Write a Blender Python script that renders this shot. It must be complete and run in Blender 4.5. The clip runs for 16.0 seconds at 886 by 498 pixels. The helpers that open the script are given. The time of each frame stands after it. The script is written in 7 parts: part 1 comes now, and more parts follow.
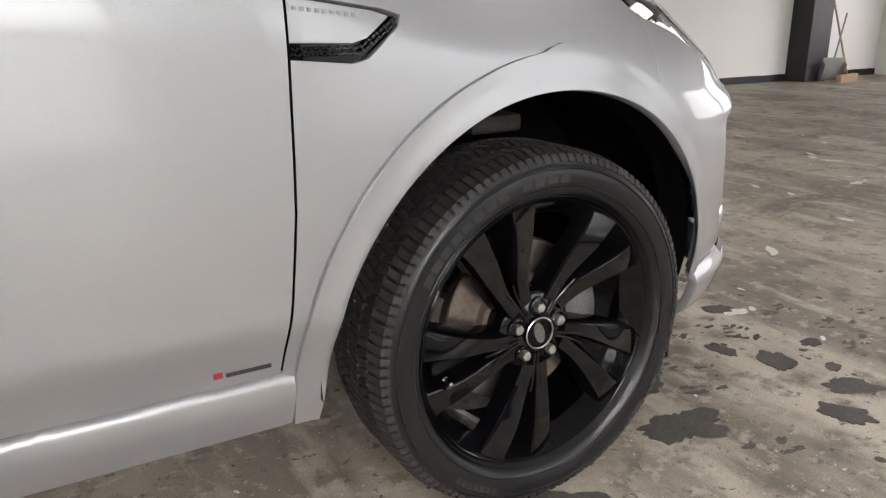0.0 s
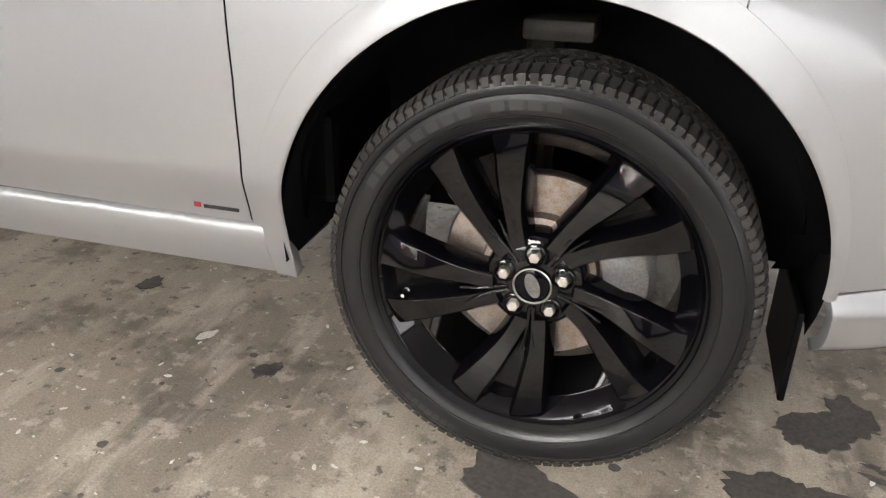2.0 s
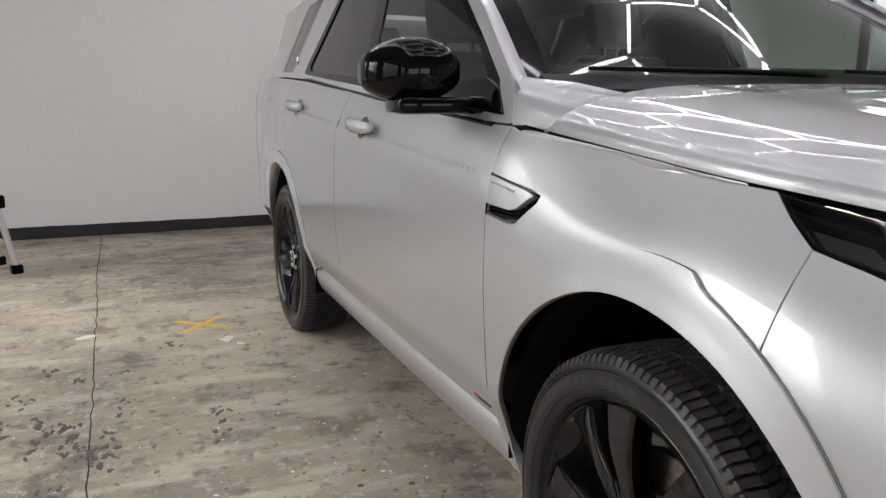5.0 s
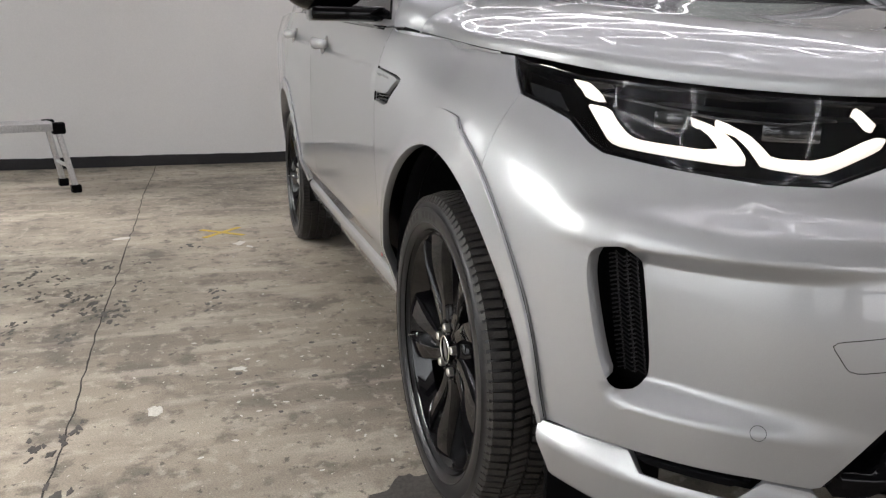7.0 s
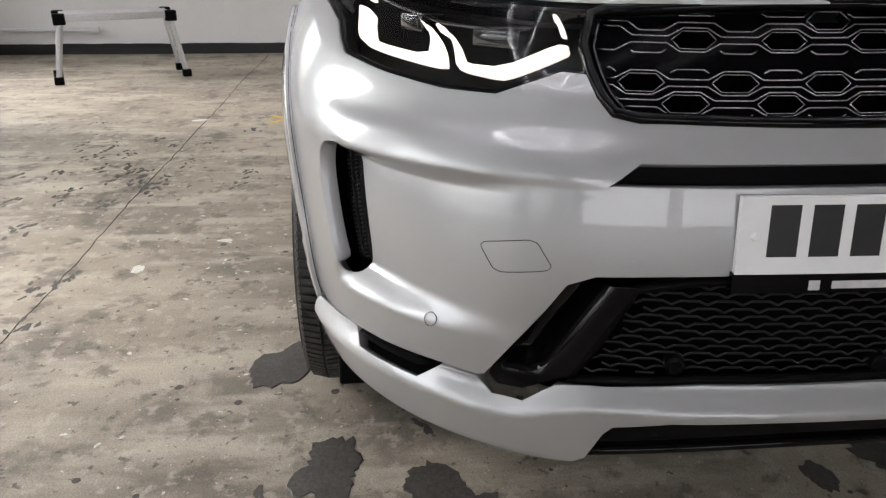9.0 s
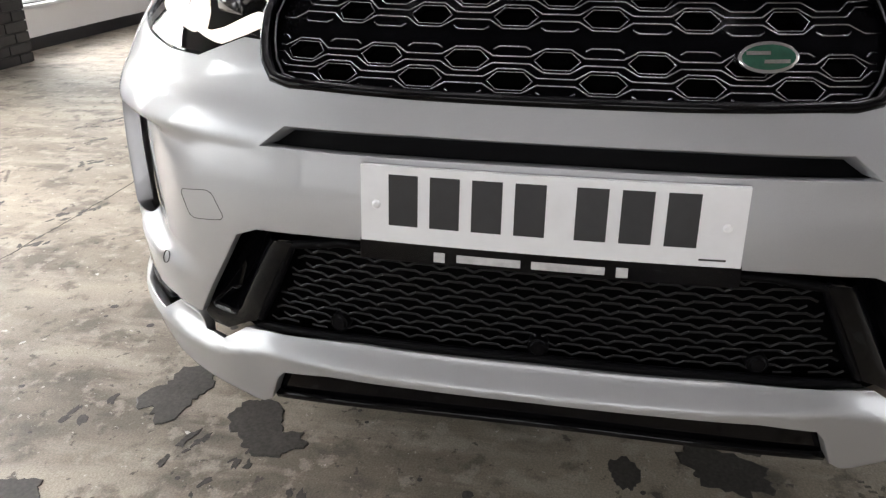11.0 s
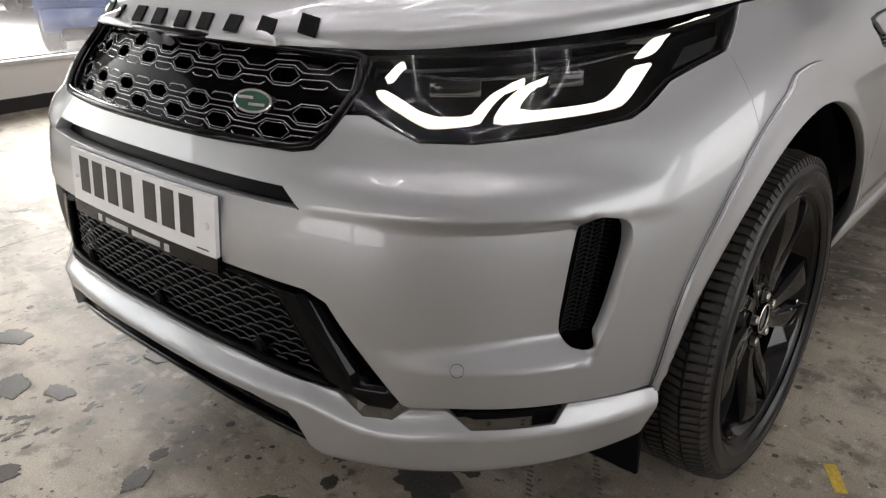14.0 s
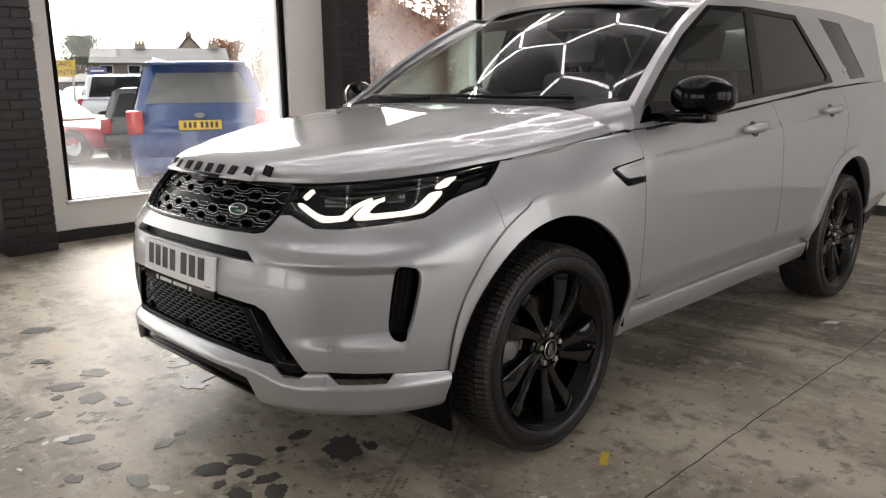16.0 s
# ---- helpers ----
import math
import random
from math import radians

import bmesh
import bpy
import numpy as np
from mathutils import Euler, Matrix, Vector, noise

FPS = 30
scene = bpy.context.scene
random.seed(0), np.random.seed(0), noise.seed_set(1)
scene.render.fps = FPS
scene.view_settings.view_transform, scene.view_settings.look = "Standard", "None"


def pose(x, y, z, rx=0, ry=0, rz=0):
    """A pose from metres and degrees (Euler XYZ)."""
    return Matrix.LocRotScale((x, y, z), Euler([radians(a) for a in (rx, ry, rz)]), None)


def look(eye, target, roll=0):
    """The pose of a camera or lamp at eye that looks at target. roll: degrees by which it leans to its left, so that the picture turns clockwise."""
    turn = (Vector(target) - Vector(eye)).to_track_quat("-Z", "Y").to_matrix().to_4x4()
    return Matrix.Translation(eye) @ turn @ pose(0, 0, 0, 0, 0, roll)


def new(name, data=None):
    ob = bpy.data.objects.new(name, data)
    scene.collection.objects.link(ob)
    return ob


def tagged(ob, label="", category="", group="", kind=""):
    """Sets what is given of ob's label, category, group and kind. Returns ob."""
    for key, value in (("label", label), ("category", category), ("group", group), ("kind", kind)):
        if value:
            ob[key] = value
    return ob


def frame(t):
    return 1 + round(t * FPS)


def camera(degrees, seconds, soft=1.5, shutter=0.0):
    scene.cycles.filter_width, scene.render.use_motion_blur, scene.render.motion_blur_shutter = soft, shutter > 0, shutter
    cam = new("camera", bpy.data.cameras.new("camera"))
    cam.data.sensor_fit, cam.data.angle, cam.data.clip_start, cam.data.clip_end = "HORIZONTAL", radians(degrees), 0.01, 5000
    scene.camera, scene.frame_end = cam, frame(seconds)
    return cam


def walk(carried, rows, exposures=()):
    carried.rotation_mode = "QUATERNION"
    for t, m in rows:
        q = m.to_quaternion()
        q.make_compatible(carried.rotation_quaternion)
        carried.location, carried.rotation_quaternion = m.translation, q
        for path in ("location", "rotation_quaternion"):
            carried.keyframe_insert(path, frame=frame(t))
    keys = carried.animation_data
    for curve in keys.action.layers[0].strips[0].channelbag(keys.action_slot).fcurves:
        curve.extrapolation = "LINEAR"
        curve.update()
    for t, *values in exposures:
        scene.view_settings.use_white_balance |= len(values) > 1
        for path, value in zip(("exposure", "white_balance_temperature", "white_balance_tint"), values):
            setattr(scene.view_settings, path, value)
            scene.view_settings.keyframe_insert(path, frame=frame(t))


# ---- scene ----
cam = camera(60.2, 16.0, soft=1.3)
PATH = [
    (0.0, (-0.8734, -2.0169, 0.9748), (-0.3903, -1.1923, 0.6807), -0.31),
    (0.5, (-0.6113, -2.0205, 0.9251), (-0.2875, -1.1403, 0.5782), -0.09),
    (1.0, (-0.3584, -2.0091, 0.9209), (-0.2169, -1.0990, 0.5315), 0.10),
    (1.5, (-0.0764, -2.0414, 0.9307), (-0.1220, -1.1350, 0.5106), 0.70),
    (2.0, (0.1738, -2.0419, 0.9724), (-0.0793, -1.1735, 0.5460), 0.91),
    (2.5, (0.3120, -1.8910, 1.0245), (-0.1471, -1.1045, 0.6114), 0.86),
    (3.0, (0.4083, -1.7930, 1.1223), (-0.2213, -1.1152, 0.7426), 0.84),
    (3.5, (0.5399, -1.7804, 1.1781), (-0.2114, -1.2086, 0.8487), 0.94),
    (6.0, (1.3129, -1.5662, 1.1282), (0.3931, -1.2140, 0.9552), 0.67),
    (6.5, (1.4743, -1.4882, 1.0625), (0.5516, -1.1620, 0.8572), 0.57),
    (7.0, (1.5902, -1.4151, 1.0391), (0.6668, -1.1228, 0.7904), 0.54),
    (7.5, (1.6523, -1.2661, 1.0165), (0.7290, -1.0192, 0.7223), 0.47),
    (8.0, (1.7152, -1.1054, 1.0444), (0.7918, -0.9151, 0.7111), 0.41),
    (8.5, (1.8114, -0.9271, 1.0645), (0.8879, -0.7955, 0.7043), 0.34),
    (11.0, (1.8871, 0.0457, 1.0792), (0.9919, -0.1265, 0.6680), 0.03),
    (11.5, (1.8311, 0.2369, 1.0766), (0.9537, -0.0009, 0.6601), 0.01),
    (12.0, (1.7828, 0.4396, 1.0884), (0.9299, 0.1320, 0.6667), -0.05),
    (12.5, (1.7574, 0.6570, 1.0927), (0.9360, 0.2750, 0.6692), -0.07),
    (13.0, (1.6956, 0.8800, 1.1021), (0.9158, 0.4176, 0.6801), -0.24),
    (13.5, (1.6108, 1.1045, 1.1083), (0.8760, 0.5650, 0.6973), -0.40),
    (14.0, (1.5738, 1.3464, 1.1624), (0.8781, 0.7418, 0.7747), -0.59),
    (14.5, (1.6592, 1.6152, 1.2186), (0.9860, 0.9639, 0.8686), -0.55),
    (15.0, (1.7753, 1.8935, 1.2443), (1.1097, 1.2122, 0.9397), -0.58),
    (15.5, (1.9170, 2.2059, 1.2614), (1.2473, 1.5082, 1.0068), -0.69),
    (16.0, (2.0357, 2.4737, 1.2809), (1.3559, 1.7712, 1.0700), -0.79),
]
walk(cam, [(t, look(eye, target, roll)) for t, eye, target, roll in PATH], [(0.0, 0.32, 6450, 17), (0.6, 0.40, 6450, 17), (1.2, 0.65, 6550, 17), (2.2, 0.68, 6550, 17), (3.5, 0.38, 6450, 16), (6.5, 0.15, 6350, 16), (8.5, 0.22, 6350, 16), (11.5, 0.55, 6400, 16), (14.0, 0.38, 6550, 16), (16.0, 0.22, 6700, 17)])

from mathutils.geometry import delaunay_2d_cdt

# ---- light ----
world = bpy.data.worlds.new("overcast")
scene.world = world
world.use_nodes = True
wn = world.node_tree.nodes
sky = wn.new("ShaderNodeTexSky")
sky.sky_type, sky.sun_disc = "NISHITA", False
sky.sun_elevation, sky.sun_rotation = radians(38), radians(200)
sky.air_density, sky.dust_density, sky.ozone_density = 1.0, 6.0, 1.0
pale = wn.new("ShaderNodeHueSaturation")
pale.inputs["Saturation"].default_value = 0.25
world.node_tree.links.new(sky.outputs[0], pale.inputs["Color"])
world.node_tree.links.new(pale.outputs[0], wn["Background"].inputs["Color"])
wn["Background"].inputs["Strength"].default_value = 0.52
sun = new("sun", bpy.data.lights.new("sun", "SUN"))
sun.data.energy, sun.data.angle, sun.data.color = 0.55, radians(20), (1.0, 0.96, 0.9)
sun.matrix_world = look((0, -20, 16), (0, 0, 0))
LED = 12.0
# area lamps added as sky light in the unseen shop windows past the nose
for x0, x1 in ((0.95, 4.6), (5.6, 9.2)):
    ld = bpy.data.lights.new("window_fill", "AREA")
    ld.shape, ld.size, ld.size_y, ld.energy, ld.color = "RECTANGLE", x1 - x0 - 0.2, 2.2, 14.0, (1.0, 0.985, 0.96)
    new("window_fill", ld).matrix_world = look(((x0 + x1) / 2, -4.42, 1.55), ((x0 + x1) / 2, 0, 1.55))

# and in unseen windows of the end wall, added to brighten the car's front
for y0, y1 in ((-3.9, 0.1), (0.5, 4.4)):
    ld = bpy.data.lights.new("window_fill", "AREA")
    ld.shape, ld.size, ld.size_y, ld.energy, ld.color = "RECTANGLE", y1 - y0 - 0.2, 2.2, 62.0, (1.0, 0.985, 0.96)
    new("window_fill", ld).matrix_world = look((11.62, (y0 + y1) / 2, 1.55), (0, (y0 + y1) / 2, 1.55))
# and in unseen windows of the long wall, added to brighten the car's left side
for x0, x1 in ((-4.8, -1.6), (-1.2, 2.2)):
    ld = bpy.data.lights.new("window_fill", "AREA")
    ld.shape, ld.size, ld.size_y, ld.energy, ld.color = "RECTANGLE", x1 - x0 - 0.2, 2.2, 36.0, (1.0, 0.97, 0.92)
    new("window_fill", ld).matrix_world = look(((x0 + x1) / 2, 5.42, 1.55), ((x0 + x1) / 2, 0, 1.55))


# ---- materials ----
def material(name, base, rough=0.5, metal=0.0, coat=0.0, spec=0.5, spots=(), grain=None, bump=0.0, bump_scale=200.0, emit=0.0, transmission=0.0, vary=0.0):
    """spots: (scale, amount, low, high, colour) noise patches over the base; grain: (scale, strength) fine value noise; vary: value spread by object."""
    m = bpy.data.materials.new(name)
    m.use_nodes = True
    nt = m.node_tree
    n, l = nt.nodes, nt.links
    b = n["Principled BSDF"]
    b.inputs["Base Color"].default_value = (*base, 1)
    b.inputs["Roughness"].default_value = rough
    b.inputs["Metallic"].default_value = metal
    b.inputs["Coat Weight"].default_value = coat
    b.inputs["Coat Roughness"].default_value = 0.012
    b.inputs["Specular IOR Level"].default_value = spec
    b.inputs["Transmission Weight"].default_value = transmission
    if emit:
        b.inputs["Emission Color"].default_value = (*base, 1)
        b.inputs["Emission Strength"].default_value = emit
    co = n.new("ShaderNodeTexCoord").outputs["Object"]
    out = None

    def noise_at(scale, detail=6.0, rough_=0.6, stretch=()):
        t = n.new("ShaderNodeTexNoise")
        t.inputs["Scale"].default_value, t.inputs["Detail"].default_value, t.inputs["Roughness"].default_value = scale, detail, rough_
        if stretch:
            mp = n.new("ShaderNodeMapping")
            mp.inputs["Scale"].default_value, mp.inputs["Rotation"].default_value = (stretch[0], stretch[1], 1.0), (0, 0, radians(stretch[2]))
            l.new(co, mp.inputs["Vector"])
            l.new(mp.outputs[0], t.inputs["Vector"])
        else:
            l.new(co, t.inputs["Vector"])
        return t.outputs["Fac"]

    def blend(fac, a, bcol, mode="MIX"):
        x = n.new("ShaderNodeMix")
        x.data_type, x.blend_type = "RGBA", mode
        if hasattr(fac, "links"):
            l.new(fac, x.inputs["Factor"])
        else:
            x.inputs["Factor"].default_value = fac
        if a is None:
            x.inputs[6].default_value = (*base, 1)
        else:
            l.new(a, x.inputs[6])
        if hasattr(bcol, "links"):
            l.new(bcol, x.inputs[7])
        else:
            x.inputs[7].default_value = (*bcol, 1)
        return x.outputs[2]

    for scale, amount, low, high, colour, *stretch in spots:
        r = n.new("ShaderNodeMapRange")
        r.inputs["From Min"].default_value, r.inputs["From Max"].default_value, r.inputs["To Max"].default_value = low, high, amount
        l.new(noise_at(scale, stretch=stretch), r.inputs["Value"])
        out = blend(r.outputs[0], out, colour)
    if grain:
        r = n.new("ShaderNodeMapRange")
        r.inputs["From Min"].default_value, r.inputs["From Max"].default_value = 0.3, 0.7
        r.inputs["To Min"].default_value, r.inputs["To Max"].default_value = 1 - grain[1], 1 + grain[1]
        l.new(noise_at(grain[0], 3.0), r.inputs["Value"])
        v = n.new("ShaderNodeCombineColor")
        for i in range(3):
            l.new(r.outputs[0], v.inputs[i])
        out = blend(1.0, out, v.outputs[0], "MULTIPLY")
    if vary:
        info = n.new("ShaderNodeObjectInfo")
        r = n.new("ShaderNodeMapRange")
        r.inputs["To Min"].default_value, r.inputs["To Max"].default_value = 1 - vary, 1 + vary
        l.new(info.outputs["Random"], r.inputs["Value"])
        v = n.new("ShaderNodeCombineColor")
        for i in range(3):
            l.new(r.outputs[0], v.inputs[i])
        out = blend(1.0, out, v.outputs[0], "MULTIPLY")
    if out is not None:
        l.new(out, b.inputs["Base Color"])
    if bump:
        bn = n.new("ShaderNodeBump")
        bn.inputs["Strength"].default_value, bn.inputs["Distance"].default_value = bump, 0.004
        l.new(noise_at(bump_scale, 4.0), bn.inputs["Height"])
        l.new(bn.outputs[0], b.inputs["Normal"])
    return m


SILVER = material("silver_paint", (0.39, 0.398, 0.405), 0.47, 0.71, coat=1.0, grain=(900, 0.05))
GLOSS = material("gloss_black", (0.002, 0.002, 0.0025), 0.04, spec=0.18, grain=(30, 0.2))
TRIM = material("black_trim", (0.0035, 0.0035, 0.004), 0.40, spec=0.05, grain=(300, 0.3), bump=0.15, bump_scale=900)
LINER = material("felt_liner", (0.006, 0.006, 0.007), 0.95, spec=0.1, grain=(200, 0.4), bump=0.4, bump_scale=600)
RUBBER = material("tyre_rubber", (0.009, 0.009, 0.0095), 0.32, spec=0.32, spots=((14, 0.4, 0.5, 0.75, (0.018, 0.017, 0.016)),), grain=(250, 0.15), bump=0.02, bump_scale=300)
TREAD = material("tread_rubber", (0.030, 0.028, 0.026), 0.55, spec=0.3, spots=((40, 0.6, 0.45, 0.7, (0.050, 0.046, 0.041)),), grain=(300, 0.3), bump=0.2, bump_scale=500)
LETTER = material("tyre_marking", (0.018, 0.018, 0.0185), 0.5, grain=(200, 0.3))
RIM = material("rim_black", (0.002, 0.002, 0.0025), 0.05, spec=0.45, grain=(60, 0.25))
CHROME = material("chrome", (0.75, 0.75, 0.76), 0.12, 1.0, grain=(300, 0.08))
STEEL = material("lug_steel", (0.62, 0.60, 0.55), 0.28, 1.0, grain=(300, 0.15))
DARKCHROME = material("dark_chrome", (0.03, 0.03, 0.032), 0.14, 0.9, coat=0.6, grain=(200, 0.1))
RIDGE = material("grille_ridge", (0.24, 0.24, 0.25), 0.22, 0.95, grain=(200, 0.1))
GRILLE = material("grille_black", (0.002, 0.002, 0.0025), 0.12, spec=0.03, grain=(30, 0.2))
DISC = material("brake_disc", (0.34, 0.30, 0.27), 0.38, 1.0, spots=((60, 0.6, 0.45, 0.7, (0.22, 0.13, 0.08)),), grain=(400, 0.2))
CALIPER = material("caliper_grey", (0.13, 0.13, 0.127), 0.5, 0.6, spots=((40, 0.5, 0.5, 0.7, (0.2, 0.14, 0.1)),), grain=(200, 0.25))
MESH = material("intake_mesh_black", (0.010, 0.010, 0.0105), 0.35, spec=0.25, grain=(200, 0.2))
VOID = material("deep_black", (0.002, 0.002, 0.0022), 0.9, spec=0.05, grain=(50, 0.3))
DARKSTEEL = material("dirty_steel", (0.035, 0.033, 0.03), 0.6, 0.5, spots=((30, 0.6, 0.45, 0.65, (0.05, 0.04, 0.03)),), grain=(150, 0.3))


def thin_glass(name, tint, ior=1.45):
    """A single clear sheet: it lets light straight through and mirrors at its true strength."""
    m = bpy.data.materials.new(name)
    m.use_nodes = True
    n, l = m.node_tree.nodes, m.node_tree.links
    n.clear()
    out, mix = n.new("ShaderNodeOutputMaterial"), n.new("ShaderNodeMixShader")
    clear, gloss, edge_on = n.new("ShaderNodeBsdfTransparent"), n.new("ShaderNodeBsdfGlossy"), n.new("ShaderNodeLayerWeight")
    clear.inputs["Color"].default_value = (*tint, 1)
    gloss.inputs["Roughness"].default_value = 0.0
    edge_on.inputs["Blend"].default_value = 0.5
    fifth, mirror_part = n.new("ShaderNodeMath"), n.new("ShaderNodeMapRange")
    fifth.operation = "POWER"
    fifth.inputs[1].default_value = 5.0
    mirror_part.inputs["To Min"].default_value = ((ior - 1) / (ior + 1)) ** 2 * 1.6
    l.new(edge_on.outputs["Facing"], fifth.inputs[0])
    l.new(fifth.outputs[0], mirror_part.inputs["Value"])
    l.new(mirror_part.outputs[0], mix.inputs[0])
    l.new(clear.outputs[0], mix.inputs[1])
    l.new(gloss.outputs[0], mix.inputs[2])
    l.new(mix.outputs[0], out.inputs[0])
    return m


GLASS = thin_glass("window_glass", (0.90, 0.93, 0.91))
CARGLASS = thin_glass("car_glass", (0.62, 0.70, 0.66), 1.52)
LENSGLASS = thin_glass("lamp_glass", (0.96, 0.97, 0.97), 1.27)
TINT = material("privacy_glass", (0.008, 0.009, 0.010), 0.03, spec=0.4, grain=(3, 0.3))
DRL = material("running_light", (1.0, 0.93, 0.80), 0.3, emit=0.8)
SEAT = material("seat_leather", (0.016, 0.016, 0.017), 0.5, grain=(150, 0.3), bump=0.2, bump_scale=400)
PLATE = material("plate_white", (0.78, 0.79, 0.80), 0.35, coat=0.4, grain=(20, 0.04))
INK = material("plate_ink", (0.012, 0.012, 0.013), 0.4, grain=(60, 0.2))
GREY_INK = material("frame_mark", (0.5, 0.5, 0.5), 0.4, grain=(60, 0.15))
GREEN = material("badge_green", (0.015, 0.07, 0.045), 0.2, coat=1.0, grain=(60, 0.15))
RED = material("badge_red", (0.26, 0.015, 0.02), 0.3, coat=0.6, grain=(60, 0.2))
CONCRETE = material("floor_concrete", (0.319, 0.279, 0.219), 0.55, spec=0.3,
                    spots=((0.5, 0.85, 0.42, 0.60, (0.133, 0.117, 0.093)), (1.5, 0.7, 0.50, 0.64, (0.464, 0.419, 0.340), 1.0, 0.3, 12), (3.4, 0.75, 0.53, 0.63, (0.110, 0.097, 0.080)), (6.0, 0.6, 0.52, 0.62, (0.441, 0.396, 0.324), 1.0, 0.25, -28),
                           (9.0, 0.65, 0.56, 0.64, (0.100, 0.089, 0.073)), (17.0, 0.55, 0.56, 0.63, (0.418, 0.379, 0.313)), (26.0, 0.8, 0.61, 0.66, (0.072, 0.063, 0.054)), (44.0, 0.8, 0.655, 0.69, (0.604, 0.565, 0.504))),
                    grain=(210, 0.24), bump=0.35, bump_scale=60)
# pale grey base stands in for the sky mirrored in a tail window
REARGLASS = material("tail_glass_sky_sheen", (0.30, 0.30, 0.295), 0.15, grain=(3, 0.15))
STAIN = material("oil_stain", (0.060, 0.056, 0.050), 0.5, spec=0.3, spots=((9, 0.5, 0.45, 0.65, (0.09, 0.085, 0.075)),), grain=(120, 0.3))
SMUDGE = material("rubber_smudge", (0.12, 0.108, 0.09), 0.6, spec=0.3, spots=((30, 0.7, 0.45, 0.6, (0.20, 0.18, 0.15)),), grain=(120, 0.3))
PALE_SPOT = material("paint_spatter", (0.55, 0.54, 0.50), 0.6, grain=(150, 0.2))
SCUFF = material("pale_scuff", (0.36, 0.34, 0.30), 0.6, spots=((25, 0.8, 0.45, 0.6, (0.2, 0.19, 0.165)),), grain=(120, 0.3))
YELLOW = material("yellow_tape", (0.55, 0.38, 0.04), 0.6, spots=((40, 0.5, 0.55, 0.66, (0.30, 0.24, 0.10)),), grain=(120, 0.25))
CRACK = material("floor_crack", (0.03, 0.028, 0.025), 0.9, grain=(100, 0.3))
WALL = material("white_wall", (0.74, 0.73, 0.71), 0.6, spots=((0.8, 0.3, 0.4, 0.7, (0.66, 0.65, 0.63)),), grain=(90, 0.03), bump=0.08, bump_scale=80)
BLACKWALL = material("black_wall_paint", (0.012, 0.011, 0.012), 0.5, spots=((5, 0.4, 0.5, 0.7, (0.03, 0.028, 0.027)),), grain=(80, 0.3), bump=0.3, bump_scale=60)
BRICKP = material("black_brick", (0.013, 0.0125, 0.013), 0.5, grain=(60, 0.3), bump=0.4, bump_scale=70, vary=0.25)
CEIL = material("grey_ceiling", (0.33, 0.33, 0.335), 0.8, spots=((1.0, 0.4, 0.4, 0.7, (0.28, 0.28, 0.285)),), grain=(40, 0.2))
FRAME = material("window_frame_white", (0.68, 0.68, 0.68), 0.4, grain=(40, 0.05))
TUBE = material("led_tube", (1.0, 0.99, 0.985), 0.4, emit=LED)
ALU = material("aluminium", (0.55, 0.55, 0.56), 0.35, 0.9, grain=(120, 0.2))
WOOD = material("broom_wood", (0.42, 0.27, 0.15), 0.6, spots=((6, 0.5, 0.4, 0.7, (0.32, 0.2, 0.11)),), grain=(150, 0.2))
PLASTIC = material("grey_plastic", (0.33, 0.33, 0.32), 0.5, grain=(60, 0.15))
ASPHALT = material("forecourt_asphalt", (0.13, 0.125, 0.12), 0.6, spots=((0.5, 0.6, 0.4, 0.7, (0.18, 0.172, 0.162)),), grain=(60, 0.2), bump=0.3, bump_scale=90)


# ---- building blocks ----
def part(name, bm, mat, parent=None, label="", smooth=None):
    """One mesh object from a bmesh, under parent."""
    me = bpy.data.meshes.new(name)
    bm.normal_update()
    bm.to_mesh(me)
    bm.free()
    return wrap(name, me, mat, parent, label, smooth)


def wrap(name, me, mat, parent=None, label="", smooth=None):
    if mat:
        me.materials.append(mat)
    if smooth is not None:
        me.shade_smooth() if smooth >= 180 else me.set_sharp_from_angle(angle=radians(smooth))
    ob = new(name, me)
    if parent:
        ob.parent = parent
    if label:
        tagged(ob, label)
    return ob


def thing(name, label, category, group="", at=(0, 0, 0), kind=""):
    ob = new(name)
    ob.location = at
    return tagged(ob, label, category, group, kind)


def box(bm, lo, hi, bevel=0.0, m=None):
    """An axis-aligned box with bevelled edges, moved by m."""
    v = [bm.verts.new((x, y, z)) for z in (lo[2], hi[2]) for y in (lo[1], hi[1]) for x in (lo[0], hi[0])]
    f = [bm.faces.new([v[i] for i in q]) for q in ((0, 2, 3, 1), (4, 5, 7, 6), (0, 1, 5, 4), (2, 6, 7, 3), (0, 4, 6, 2), (1, 3, 7, 5))]
    new_v = v
    if bevel:
        es = list({e for q in f for e in q.edges})
        r = bmesh.ops.bevel(bm, geom=es, offset=bevel, segments=2, affect="EDGES", profile=0.5)
        new_v = list({x for q in r["faces"] for x in q.verts} | {x for x in v if x.is_valid})
        grown = set(new_v)
        stack = list(grown)
        while stack:
            for e in stack.pop().link_edges:
                for x in e.verts:
                    if x not in grown:
                        grown.add(x)
                        stack.append(x)
        new_v = list(grown)
    if m is not None:
        bmesh.ops.transform(bm, matrix=m, verts=new_v)
    return new_v


